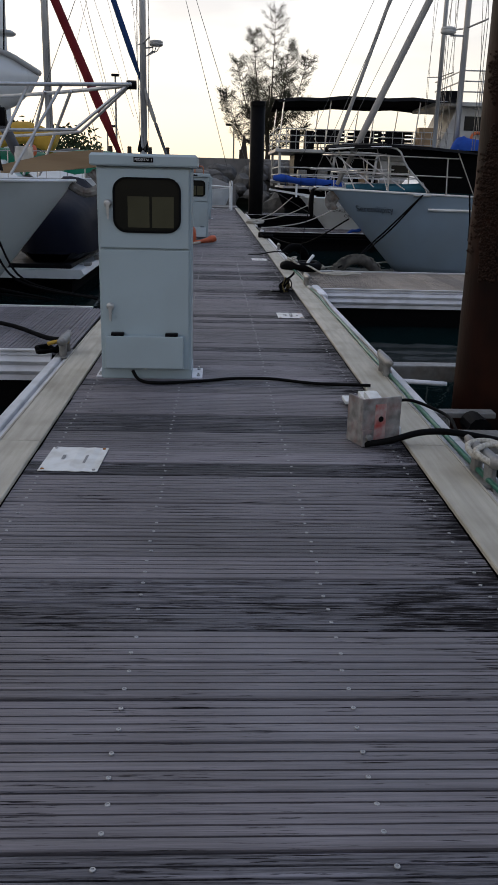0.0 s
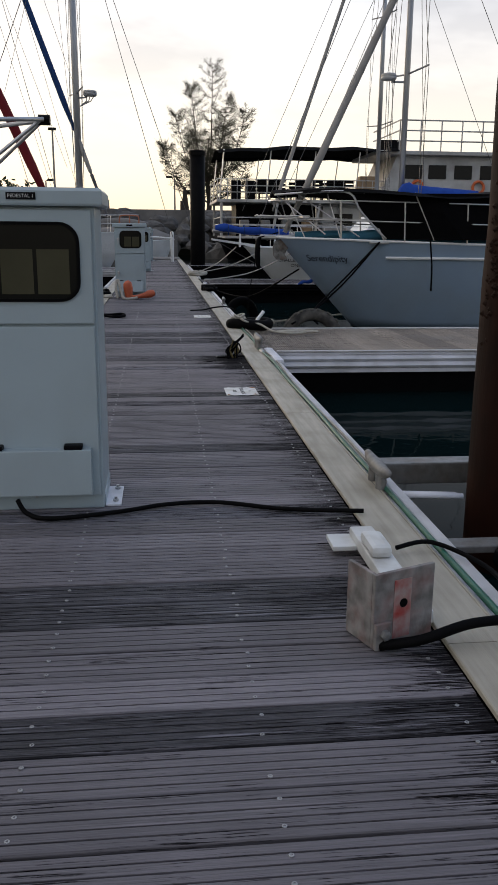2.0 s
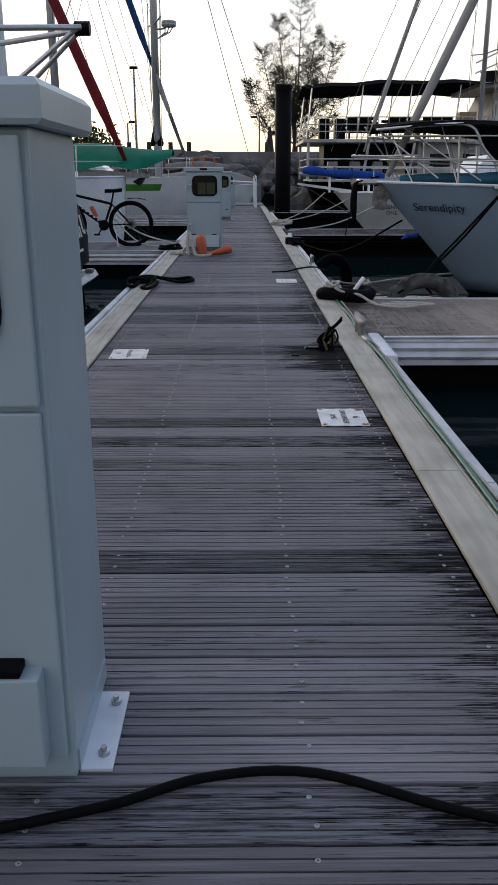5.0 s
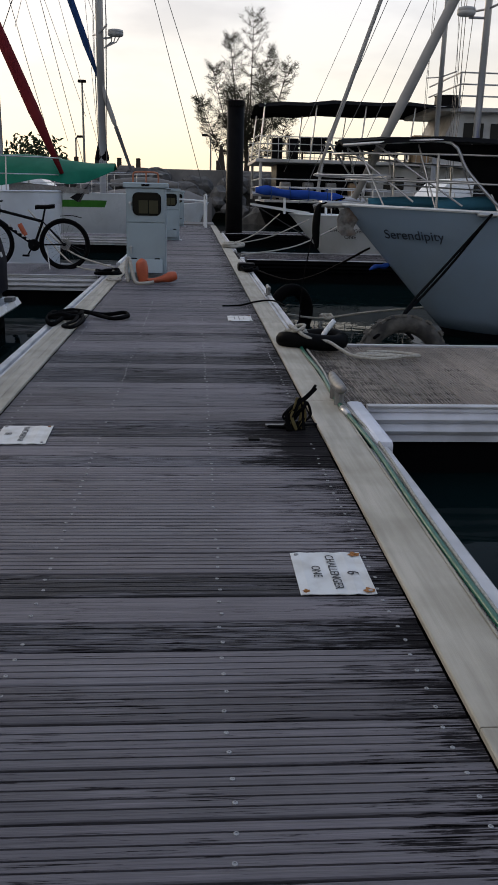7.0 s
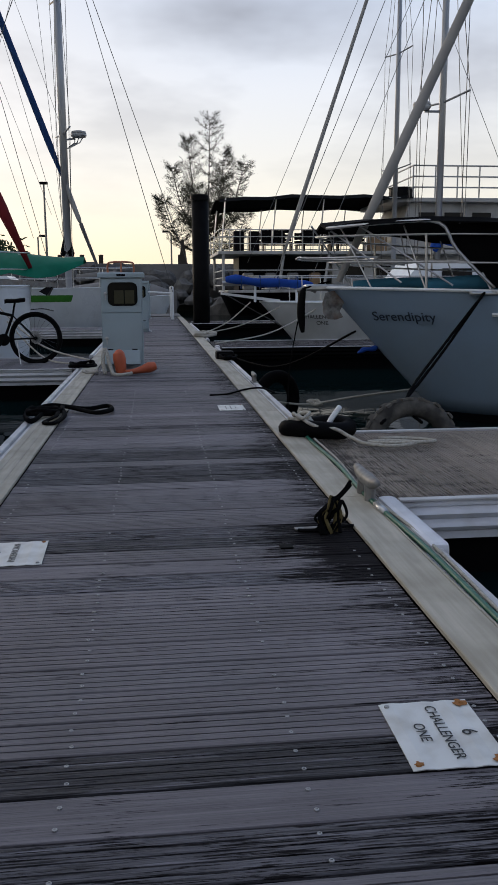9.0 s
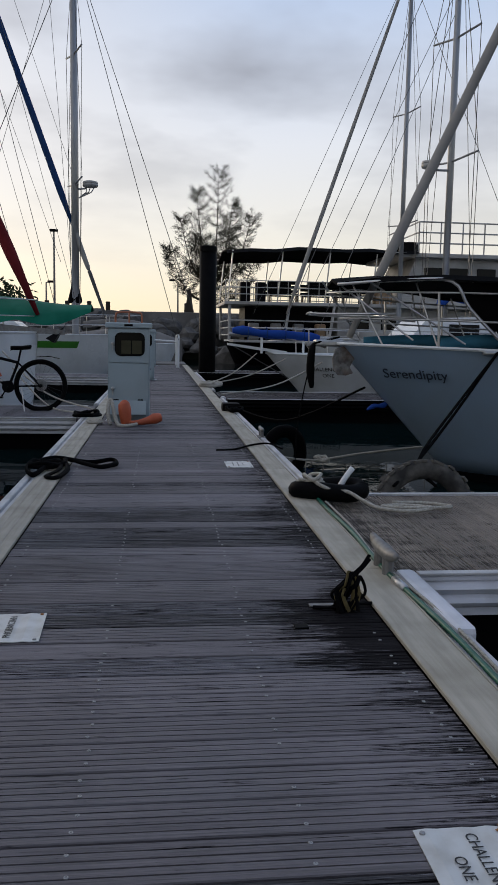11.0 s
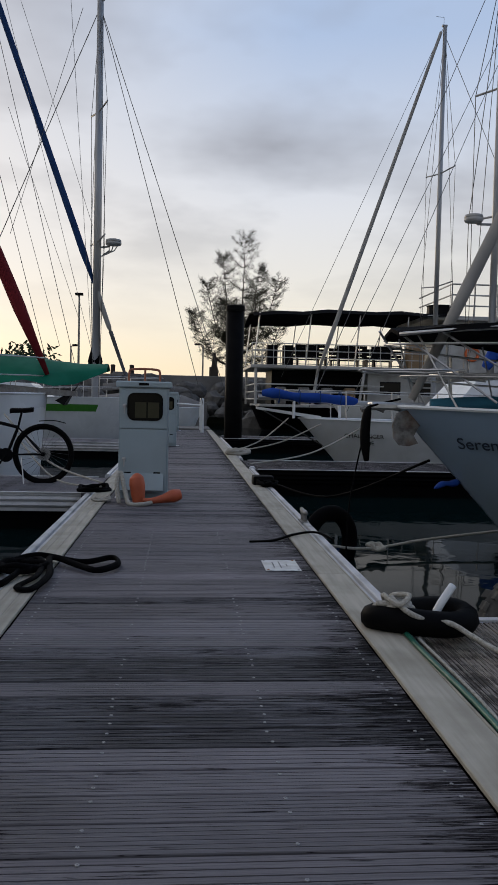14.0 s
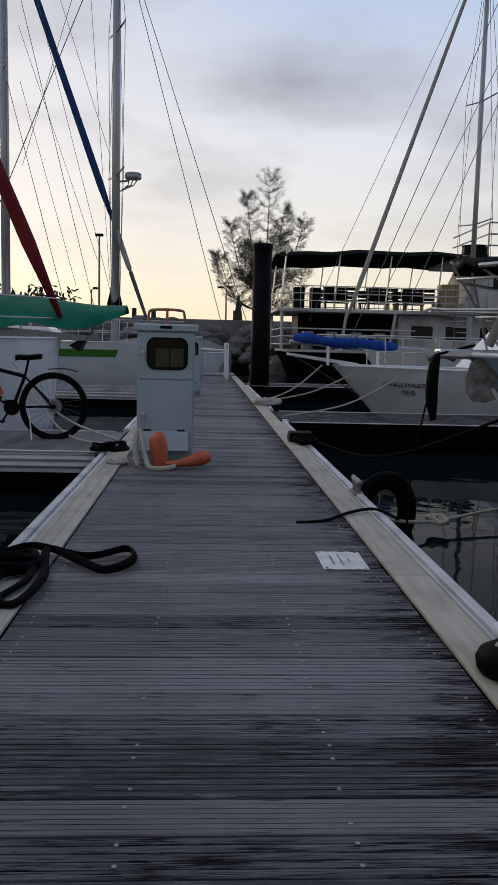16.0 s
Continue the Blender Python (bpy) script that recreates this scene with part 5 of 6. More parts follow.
for i, (y, z, l, hgt) in enumerate(((-0.55, 0.50, 0.05, 0.17), (-0.45, 0.55, 0.09, 0.05), (-0.45, 0.47, 0.09, 0.05), (-0.30, 0.50, 0.07, 0.12), (-0.18, 0.50, 0.05, 0.12), (-0.07, 0.54, 0.05, 0.20), (0.02, 0.52, 0.07, 0.05), (-0.40, 0.34, 0.30, 0.03))):
    lg = part("logo_bar", box(0, 0.008, 0, l, 0, hgt, 0.002), M_PLATE, js, "pale logo shape")
    lg.matrix_basis = pose(0.575, y + 0.1, z - 0.05, 0, -12, 0)

# -- boat with the red headsail and green tarpaulin
rb = moored_boat("sailing_yacht", -2.15, 18.1, 180, "white sailing yacht with red furled sail and green tarpaulin", "sailing yacht")
hr = Hull(11, 3.4, 1.05, 0.95, 0.12, 7, 0.6, 0.15)
hr.build(rb, M_WHITE)
hr.rails(rb, 0.55, 5, 0.0, upto=0.35)
furled(rb, (0.0, 0, 1.35), (4.35, 0, 11.5), 0.10, 0.07, M_REDFURL, "dark red furled headsail")
mast(rb, 4.4, 1.0, 11.8, 0.12, spreaders=((5.4, 1.0), (8.4, 0.8)))
part("cabin", loft([[(2.2, -0.8, 1.0), (2.2, 0.8, 1.0), (2.7, 0.7, 1.4), (2.7, -0.7, 1.4)], [(8, -1.1, 0.95), (8, 1.1, 0.95), (8, 0.95, 1.5), (8, -0.95, 1.5)]], closed=True, caps=True), M_WHITE, rb)
tarp = []
for k in range(15):
    x = -0.85 + 5.6 * k / 14
    open_out = min(0.25 + k / 3, 1)
    z = 1.52 + 0.10 * open_out - 0.05 * math.sin(k * 1.1)
    tarp.append([(x, -1.0 - 1.2 * open_out, z - 0.30 * open_out), (x, -1.0 - 0.5 * open_out, z), (x, -0.9, z + 0.03), (x, -0.9 + 0.5 * open_out, z - 0.02), (x, -0.9 + 0.9 * open_out, z - 0.22 * open_out), (x + 0.08 * math.sin(k * 2), -0.9 + 1.15 * open_out, z - (0.46 + 0.10 * math.sin(k * 1.7)) * open_out)])
part("tarpaulin", loft(tarp), M_GREENTARP, rb, "green tarpaulin stretched over the deck", True)
part("bow_roller", loft([[(-0.45, -0.10, 1.02), (-0.45, 0.10, 1.02), (-0.45, 0.10, 1.10), (-0.45, -0.10, 1.10)], [(0.9, -0.14, 1.05), (0.9, 0.14, 1.05), (0.9, 0.14, 1.20), (0.9, -0.14, 1.20)]], closed=True, caps=True), M_GALV, rb, "weathered anchor platform")
part("anchor", loft([[(-0.5, -0.03, 1.25), (-0.5, 0.03, 1.25), (-0.44, 0.03, 1.15), (-0.44, -0.03, 1.15)], [(-0.28, -0.2, 0.88), (-0.28, 0.2, 0.88), (-0.14, 0.12, 0.95), (-0.14, -0.12, 0.95)]], closed=True, caps=True), M_BLACKPL, rb, "black anchor")
part("orange_buoy", lathe([(0.02, 1.45), (0.12, 1.5), (0.15, 1.6), (0.12, 1.7), (0.02, 1.75)], 14, centre=(2.0, 0.6, 0)), M_ORANGE, rb, smooth=True)
part("yellow_cover", sweep([(1.6, -0.2, 1.75), (2.2, -0.2, 2.0), (2.9, -0.2, 1.9)], 0.25, 10, smooth=4), M_YELLOW, rb, "yellow canvas cover", True)

# -- yacht with the green stripe, radar mast and blue headsail
gb = moored_boat("sailing_yacht", -0.95, 30.0, 180, "white sailing yacht with green stripe and navy headsail", "sailing yacht")
hg = Hull(12, 3.6, 1.05, 0.95, 0.9, 5, 0.62, 0.35)
hg.build(gb, M_WHITE, stripe=(0.62, 0.82, 0.12, 0.40, M_GREENSTRIPE))
hg.rails(gb, 0.6, 8, 0.3, upto=0.5)
furled(gb, (0.80, 0, 1.6), (1.30, 0, 3.0), 0.045, 0.06, M_DARKVINYL, "dark foot of the headsail")
furled(gb, (1.30, 0, 3.0), (1.75, 0, 4.25), 0.07, 0.09, M_GREYFURL, "bare grey foot of the headsail")
furled(gb, (1.75, 0, 4.25), (5.5, 0, 14.7), 0.10, 0.08, M_BLUEFURL, "navy furled headsail")
mast(gb, 1.72, 1.0, 12.6, 0.13, spreaders=((5.6, 0.9), (9.4, 0.7)), radar=0, stays=(((1.72, 0, 12.4), (-1.5, -0.4, 0.9)), ((1.72, 0, 12.4), (-2.3, -0.3, 0.9)), ((1.72, 0, 12.4), (6.5, 0, 1.0))))
part("radar_arm", sweep([(1.72, 0, 5.45), (1.35, 0, 5.5)], 0.03, 6), M_ALU, gb)
for dx in (-0.12, 0.0, 0.12):
    part("radar_bracket", sweep([(1.25 + dx, 0, 5.53), (1.3 + dx * 0.6, 0, 5.38), (1.6, 0, 5.20)], 0.018, 5), M_ALU, gb)
part("radar_dome", lathe([(0.05, 0), (0.21, 0.02), (0.235, 0.05), (0.235, 0.10), (0.22, 0.11), (0.235, 0.12), (0.22, 0.18), (0.14, 0.20), (0.02, 0.20)], 20, centre=(1.25, 0, 5.52)), M_OLDWHITE, gb, "round white radar dome", True)
part("stays_bag", lathe([(0.02, 2.75), (0.10, 2.6), (0.22, 2.1), (0.20, 2.0)], 14, centre=(1.75, -0.1, 0)), M_BLACKCLOTH, gb, "black canvas bag on the mast")
part("cabin", loft([[(3, -0.8, 1.0), (3, 0.8, 1.0), (3.5, 0.7, 1.4), (3.5, -0.7, 1.4)], [(9, -1.1, 0.95), (9, 1.1, 0.95), (9, 0.95, 1.5), (9, -0.95, 1.5)]], closed=True, caps=True), M_WHITE, gb)
part("furled_awning", sweep([(-0.6, -1.0, 1.3), (0.4, -1.1, 1.45), (1.6, -1.2, 1.35)], 0.12, 8, smooth=4), M_CONCRETE, gb, "rolled grey awning", True)

part("mizzen_mast", sweep([(6.6, 0, 1.0), (6.6, 0, 12.0)], 0.17, 12, flat=0.7), M_WHITE, gb, "thick pale mizzen mast", True)
lm = moored_boat("sailing_yacht", -4.2, 36.7, 180, "distant white yacht with a bare grey mast", "sailing yacht")
Hull(11, 3.4, 1.1, 0.95, 1.0).build(lm, M_WHITE)
mast(lm, 3.1, 1.0, 15.5, 0.17, spreaders=((6.2, 1.0), (10.4, 0.8)), stays=(((3.1, 0, 15.2), (-0.3, 0, 1.2)), ((3.1, 0, 15.2), (9.5, 0, 1.2)), ((3.1, 0, 10.4), (0.6, 0.8, 1.2))))
for a, c in (((-4.44, 26, 8.06), (-2.66, 26, 2.92)), ((-4.23, 26, 10.81), (-2.37, 26, 5.27)), ((-2.67, 26, 10.53), (-4.37, 26, 5.0)), ((-4.41, 26, 6.85), (-3.15, 26, 2.31)), ((-4.9, 26, 12.0), (-2.2, 26, 1.6)), ((-3.2, 26, 14.0), (-2.3, 26, 1.5))):
    part("rigging_line", sweep([Vector((-0.95 - a[0], 30 - a[1], a[2])), Vector((-0.95 - c[0], 30 - c[1], c[2]))], 0.007, 4), M_WIRE, gb)

# -- far boats and cross dock at the end
cd = thing("cross_dock", (0, 0, 0), "pale concrete cross dock at the far end", "dock", kind="structure")
part("slab", box(-12, 0.9, 33.5, 36.0, -0.3, 0.05, 0.03), M_CONCRETE, cd)
part("upstand", box(-12, 0.95, 40.5, 41.2, -0.4, 0.95, 0.05), M_CONCRETE, cd)
fb = moored_boat("moored_tender", 0.75, 38.2, 180, "grey covered tender tied up at the dock end", "tender")
hf = Hull(5, 2.0, 0.75, 0.6, 0.5)
hf.build(fb, M_WHITE)
part("cover", loft([[(x, -0.9 * w, 0.75), (x, -0.5 * w, 0.75 + h), (x, 0, 0.8 + h * 1.3), (x, 0.5 * w, 0.75 + h), (x, 0.9 * w, 0.75)] for x, w, h in ((0.1, 0.1, 0.1), (0.8, 0.7, 0.3), (2.0, 1, 0.45), (3.2, 1, 0.35), (4.6, 0.9, 0.2))]), M_CONCRETE, fb, "grey canvas boat cover", True)
rl = thing("dock_rail", (0.55, 31.0, 0), "white steel gangway rail at the dock end", "rail")
part("post", sweep([(0, 0, 0), (0, 0, 1.05)], 0.05, 8), M_WHITE, rl)
part("post", sweep([(0, 2.2, 0), (0, 2.2, 1.05)], 0.05, 8), M_WHITE, rl)
part("handrail", sweep([(0, 0, 1.05), (0, 2.2, 1.05)], 0.045, 8), M_WHITE, rl)
part("brace", sweep([(-0.9, 0.3, 0.9), (0.0, 0.1, 0.85)], 0.03, 8), M_WHITE, rl)


# ---- tree, shrubs, lamp posts ----
def casuarina(x, y, z, height, width):
    t = thing("casuarina_tree", (x, y, z), "tall feathery casuarina tree with open crown", "tree")
    rnd = random.Random(11)
    trunk = [(0.12 * math.sin(k * 0.8), 0, height * 0.55 * k / 10) for k in range(11)]
    part("trunk", sweep(trunk, [0.26 - 0.022 * k for k in range(11)], 8, smooth=3), M_BARK, t, smooth=True)
    limbs, leaves = bmesh.new(), bmesh.new()

    def tuft(c, d, n, size):
        for _ in range(n):
            dd = (d + Vector((rnd.gauss(0, 0.5), rnd.gauss(0, 0.5), rnd.gauss(0.15, 0.45)))).normalized()
            l = size * rnd.uniform(0.5, 1.3)
            s = dd.orthogonal().normalized() * rnd.uniform(0.011, 0.024)
            p0 = c + Vector((rnd.gauss(0, 0.1), rnd.gauss(0, 0.1), rnd.gauss(0, 0.1)))
            p1 = p0 + dd * l + Vector((0, 0, -0.10 * l))
            leaves.faces.new([leaves.verts.new(q) for q in (p0 - s, p0 + s, p1)])

    # one tall leader and two lower ones, each with short feathery side limbs
    leaders = (((0.0, 0.0, 0.15), (0.05, 0, 1.0), 1.0), ((0.05, 0.2, 0.22), (-0.30, 0.1, 0.70), 0.7), ((-0.05, -0.1, 0.20), (0.36, 0.0, 0.72), 0.8), ((0.0, 0.1, 0.12), (-0.40, -0.1, 0.48), 0.75), ((0.0, 0.1, 0.12), (0.42, 0.15, 0.45), 0.7), ((0.0, 0.0, 0.3), (-0.16, -0.2, 0.84), 0.75), ((0.0, 0.0, 0.3), (0.20, 0.2, 0.83), 0.75), ((0, 0, 0.25), (-0.1, 0.4, 0.6), 0.8), ((0, 0, 0.25), (0.15, -0.4, 0.6), 0.8))
    for a, c, size in leaders:
        foot = Vector((a[0], a[1], a[2] * height))
        tip = Vector((c[0] * width, c[1] * width, c[2] * height))
        mid = foot.lerp(tip, 0.45) + Vector((0.16 * (tip.x - foot.x), 0, -0.06 * height))
        spine = curve_points([foot, mid, tip], 12)
        sweep(spine, [0.12 * size, 0.09 * size, 0.06 * size, 0.035, 0.015], 5, bm=limbs)
        for k, q in enumerate(spine[4:]):
            f = (k + 4) / len(spine)
            for _ in range(5):
                ang = rnd.uniform(0, 2 * math.pi)
                reach = size * width * 0.23 * (1.12 - f) ** 0.7 * rnd.uniform(0.4, 1.15) + 0.15
                d = Vector((math.cos(ang), 0.8 * math.sin(ang), rnd.uniform(0.25, 0.9)))
                e = q + d * reach
                sag = q.lerp(e, 0.5) - Vector((0, 0, 0.12 * reach))
                tw = curve_points([q, sag, e], 3)
                sweep(tw, [0.022, 0.014, 0.007], 3, bm=limbs)
                if rnd.random() < 0.22:
                    continue
                for w in tw[2:]:
                    tuft(w, d.normalized(), 5, 0.34)
                tuft(e, d.normalized(), 8, 0.45)
    top = Vector((0, 0, height * 0.97))
    tuft(top, Vector((0, 0, 1)), 14, 0.5)
    part("branchwork", limbs, M_BARK, t)
    part("crown", leaves, M_LEAF, t)
    return t


casuarina(4.35, 74.0, 2.2, 12.3, 9.0)


def bush(name, x, y, z, r, seed, label):
    t = thing(name, (x, y, z), label, "shrub", "far shrubs")
    rnd = random.Random(seed)
    bm = bmesh.new()
    st = bmesh.new()
    for i in range(14):
        d = Vector((rnd.gauss(0, 1), rnd.gauss(0, 1), abs(rnd.gauss(0.6, 0.6)))).normalized()
        sweep([(0, 0, 0), d * r * rnd.uniform(0.6, 1.0)], [0.06, 0.015], 4, bm=st)
    for _ in range(900):
        d = Vector((rnd.gauss(0, 1), rnd.gauss(0, 1), abs(rnd.gauss(0.3, 0.7)))).normalized()
        c = d * r * (0.45 + 0.55 * rnd.random()) * (1 + 0.35 * noise.noise(d * 2.5 + Vector((seed, 0, 0))))
        e = Vector((rnd.gauss(0, 1), rnd.gauss(0, 1), rnd.gauss(0, 1))).normalized()
        s = e.orthogonal().normalized() * r * 0.035
        bm.faces.new([bm.verts.new(q) for q in (c - s, c + e * r * 0.11, c + s, c - e * r * 0.06)])
    part("trunk", st, M_BARK, t)
    part("crown", bm, M_LEAFDARK, t)


bush("shrub", -10.5, 62, 2.2, 2.6, 7, "dark leafy tree far behind the masts")
bush("shrub", -15.5, 66, 2.2, 3.0, 8, "dark leafy tree far behind the masts")


def lamp_post(x, y, h, arm, label):
    p = thing("lamp_post", (x, y, 2.2), label, "lamp post", "shore lamp posts")
    part("pole", sweep([(0, 0, 0), (0, 0, h - 2.2)], [0.09, 0.06], 8), M_GALV, p)
    if arm:
        part("arm", sweep([(0, 0, h - 2.2), (arm, 0, h - 2.15)], 0.04, 6), M_GALV, p)
    part("lamp_head", box(*sorted((arm - 0.28, arm + 0.28)), -0.15, 0.15, h - 2.2, h - 2.02, 0.04), M_BLACKPL, p)


lamp_post(-7.6, 65, 8.3, 0, "slim shore lamp post with a flat head")
lamp_post(-9.5, 75, 5.3, 0.4, "short shore lamp post with an arm")
lamp_post(1.6, 80, 6.0, -0.5, "short shore lamp post with an arm")
for x in (-7.3, -6.0, -4.6, -3.4, 1.7):
    solid("bollard_post", lathe([(0.16, 2.2), (0.14, 3.1), (0.16, 3.15), (0.10, 3.2)], 10, centre=(x, 58.5, 0)), M_BARK, "short dark post on the sea wall", "post", "sea wall posts")
solid("pyramid_marker", loft([[(1.55, 58, 2.2), (2.2, 58, 2.2), (2.2, 58.6, 2.2), (1.55, 58.6, 2.2)], [(1.8, 58.2, 4.1), (1.95, 58.2, 4.1), (1.95, 58.4, 4.1), (1.8, 58.4, 4.1)]], closed=True, caps=True), M_BARK, "dark tapered marker post on the shore", "marker")


# ---- bicycle ----
def bicycle(x, y, z):
    k = thing("bicycle", (x, y, z), "black mountain bike leaning on the finger dock", "bicycle")
    R = 0.345

    def wheel(cx):
        w = part("wheel", sweep([(cx + R * 0.985 * math.cos(a), 0, R + R * 0.985 * math.sin(a)) for a in (2 * math.pi * i / 40 for i in range(40))], 0.026, 8, closed=True), M_RUBBER, k, "black knobbly tyre", True)
        part("rim", sweep([(cx + R * 0.89 * math.cos(a), 0, R + R * 0.89 * math.sin(a)) for a in (2 * math.pi * i / 40 for i in range(40))], 0.012, 6, closed=True), M_BLACKPL, w)
        sp = bmesh.new()
        for i in range(24):
            a = 2 * math.pi * i / 24
            sweep([(cx + 0.03 * math.cos(a + 1), 0.02 * (-1) ** i, R + 0.03 * math.sin(a + 1)), (cx + R * 0.88 * math.cos(a), 0, R + R * 0.88 * math.sin(a))], 0.0018, 3, bm=sp)
        part("spokes", sp, M_WIRE, w)
        part("hub", sweep([(cx, -0.05, R), (cx, 0.05, R)], 0.025, 10), M_BLACKPL, w)
        part("brake_disc", sweep([(cx, 0.035, R), (cx, 0.037, R)], 0.08, 16), M_STEEL, w)
    wheel(0), wheel(-1.08)
    bb, st, ht, hb, ra, fa = (-0.43, 0, 0.33), (-0.30, 0, 0.66), (-0.90, 0, 0.80), (-0.94, 0, 0.68), (0, 0, R), (-1.08, 0, R)
    for a, c, r in ((bb, st, 0.019), (st, ht, 0.021), (bb, hb, 0.026), (hb, ht, 0.024)):
        part("frame_tube", sweep([a, c], r, 8), M_BLACKPL, k)
    for s in (-0.06, 0.06):
        part("chain_stay", sweep([bb, (0, s, R)], 0.011, 6), M_BLACKPL, k)
        part("seat_stay", sweep([st, (0, s, R)], 0.010, 6), M_BLACKPL, k)
        part("fork_leg", sweep([(-0.95, s, 0.70), (-1.08, s, R)], 0.018, 6), M_BLACKPL, k)
    part("seat_post", sweep([st, (-0.26, 0, 0.84)], 0.015, 6), M_BLACKPL, k)
    part("saddle", loft([[(-0.12 - 0.28 * t, -w, 0.87 + h), (-0.12 - 0.28 * t, 0, 0.89 + h), (-0.12 - 0.28 * t, w, 0.87 + h), (-0.12 - 0.28 * t, 0, 0.83 + h)] for t, w, h in ((0, 0.05, 0.015), (0.15, 0.075, 0.01), (0.5, 0.04, 0), (0.9, 0.02, 0), (1, 0.008, -0.01))], closed=True, caps=True), M_BLACKPL, k, smooth=True)
    part("stem", sweep([ht, (-0.90, 0, 0.88), (-0.96, 0, 0.90)], 0.018, 8), M_BLACKPL, k)
    part("handlebar", sweep([(-0.93, -0.34, 0.93), (-0.96, -0.15, 0.91), (-0.96, 0.15, 0.91), (-0.93, 0.34, 0.93)], 0.014, 8, smooth=4), M_BLACKPL, k)
    part("crank", sweep([(-0.43, -0.07, 0.33), (-0.52, -0.08, 0.19)], 0.012, 6), M_BLACKPL, k)
    part("chainring", sweep([(-0.43, -0.055, 0.33), (-0.43, -0.05, 0.33)], 0.085, 18), M_BLACKPL, k)
    part("pedal", box(-0.58, -0.49, -0.17, -0.08, 0.175, 0.20, 0.004), M_BLACKPL, k)
    part("bottle", sweep([(-0.55, 0, 0.46), (-0.63, 0, 0.62)], 0.035, 10), M_ORANGE, k, "red drinking bottle")
    part("kickstand", sweep([(-0.25, -0.05, 0.32), (-0.20, -0.16, 0.0)], 0.008, 6), M_STEEL, k)
    part("rear_mudguard", sweep([(-0.05, 0, 0.74), (0.12, 0, 0.75), (0.26, 0, 0.72)], 0.022, 6, smooth=3, flat=0.3), M_BLACKPL, k)
    for i in range(5):
        part("frame_mark", box(-0.78 + 0.06 * i, -0.74 + 0.06 * i, -0.029, -0.027, 0.58 - 0.045 * i, 0.61 - 0.045 * i), M_PLATE, k, "small pale mark")
    return k


bicycle(-1.70, 15.1, -0.03)


# ---- cleats, plates and small things on the dock ----
def cleat(x, y, z=0.0, turn=0.0, s=1.0):
    c = thing("mooring_cleat", (x, y, z), "galvanised mooring cleat bolted to the dock edge", "cleat", "dock cleats", turn=turn)
    part("base", box(-0.035 * s, 0.035 * s, -0.10 * s, 0.10 * s, 0.0, 0.012, 0.004), M_GALV, c)
    for yy in (-0.05 * s, 0.05 * s):
        part("leg", sweep([(0, yy * 1.1, 0.01), (0, yy, 0.075 * s)], 0.020 * s, 10), M_GALV, c)
    part("horn", sweep([(0, -0.15 * s, 0.095 * s), (0, -0.08 * s, 0.082 * s), (0, 0.08 * s, 0.082 * s), (0, 0.15 * s, 0.095 * s)], [0.010 * s, 0.02 * s, 0.026 * s, 0.02 * s, 0.012 * s], 10, smooth=4), M_GALV, c, smooth=True)
    return c


cleat(0.925, 6.91, s=1.3)
cleat(0.93, 2.68, s=1.15)
cleat(0.965, 0.94, turn=6, s=1.15)
cleat(-0.985, 3.12, s=1.2)
solid("rope_chafe_guard", sweep([(-1.08, 3.08, 0.075), (-1.02, 3.11, 0.085), (-0.965, 3.14, 0.08)], 0.021, 8, smooth=3, flat=0.6), M_YELLOW, "yellow webbing sleeve on the mooring line", "rope sleeve", smooth=True)
cleat(0.99, 11.9)


def berth_plate(x, y, w, h, turn, lines, label, bars=(), rust=()):
    p = thing("berth_plate", (x, y, 0.001), label, "sign plate", "berth plates", turn=turn)
    sl = []
    n = 8
    for i in range(n + 1):
        u = -w / 2 + w * i / n
        lift = 0.003 + 0.003 * math.sin(i * 1.3) ** 2
        sl.append([(u, -h / 2, lift), (u, h / 2, lift), (u, h / 2, lift - 0.0025), (u, -h / 2, lift - 0.0025)])
    part("plate", loft(sl, closed=True, caps=True), M_PLATE, p)
    for sx in (-1, 1):
        for sy in (-1, 1):
            part("rivet", lathe([(0.007, 0.004), (0.006, 0.008), (0.001, 0.009)], 8, centre=(sx * (w / 2 - 0.016), sy * (h / 2 - 0.016), 0)), M_RUSTSPOT if sx * sy > 0 else M_SCREW, p)
    for text, size, tx, ty, rot in lines:
        lettering("lettering", text, size, M_INK, p, pose(tx, ty, 0.0072, 0, 0, rot), "CENTER", 0.0003)
    for sx, sy, r in rust:
        rim = [(sx * (w / 2 - 0.018) + r * (1 + 0.35 * math.sin(k * 2.3)) * math.cos(k * 0.5236), sy * (h / 2 - 0.018) + r * (1 + 0.35 * math.cos(k * 1.7)) * math.sin(k * 0.5236)) for k in range(12)]
        part("rust_bloom", loft([[(x, y, 0.0064) for x, y in rim], [(x, y, 0.0069) for x, y in rim]], closed=True, caps=True), M_RUSTSPOT, p, "rust bloom round the rivet")
    for x0, x1, y0, y1 in bars:
        part("text_bar", box(x0, x1, y0, y1, 0.0062, 0.0068), M_FAINT, p)
    return p


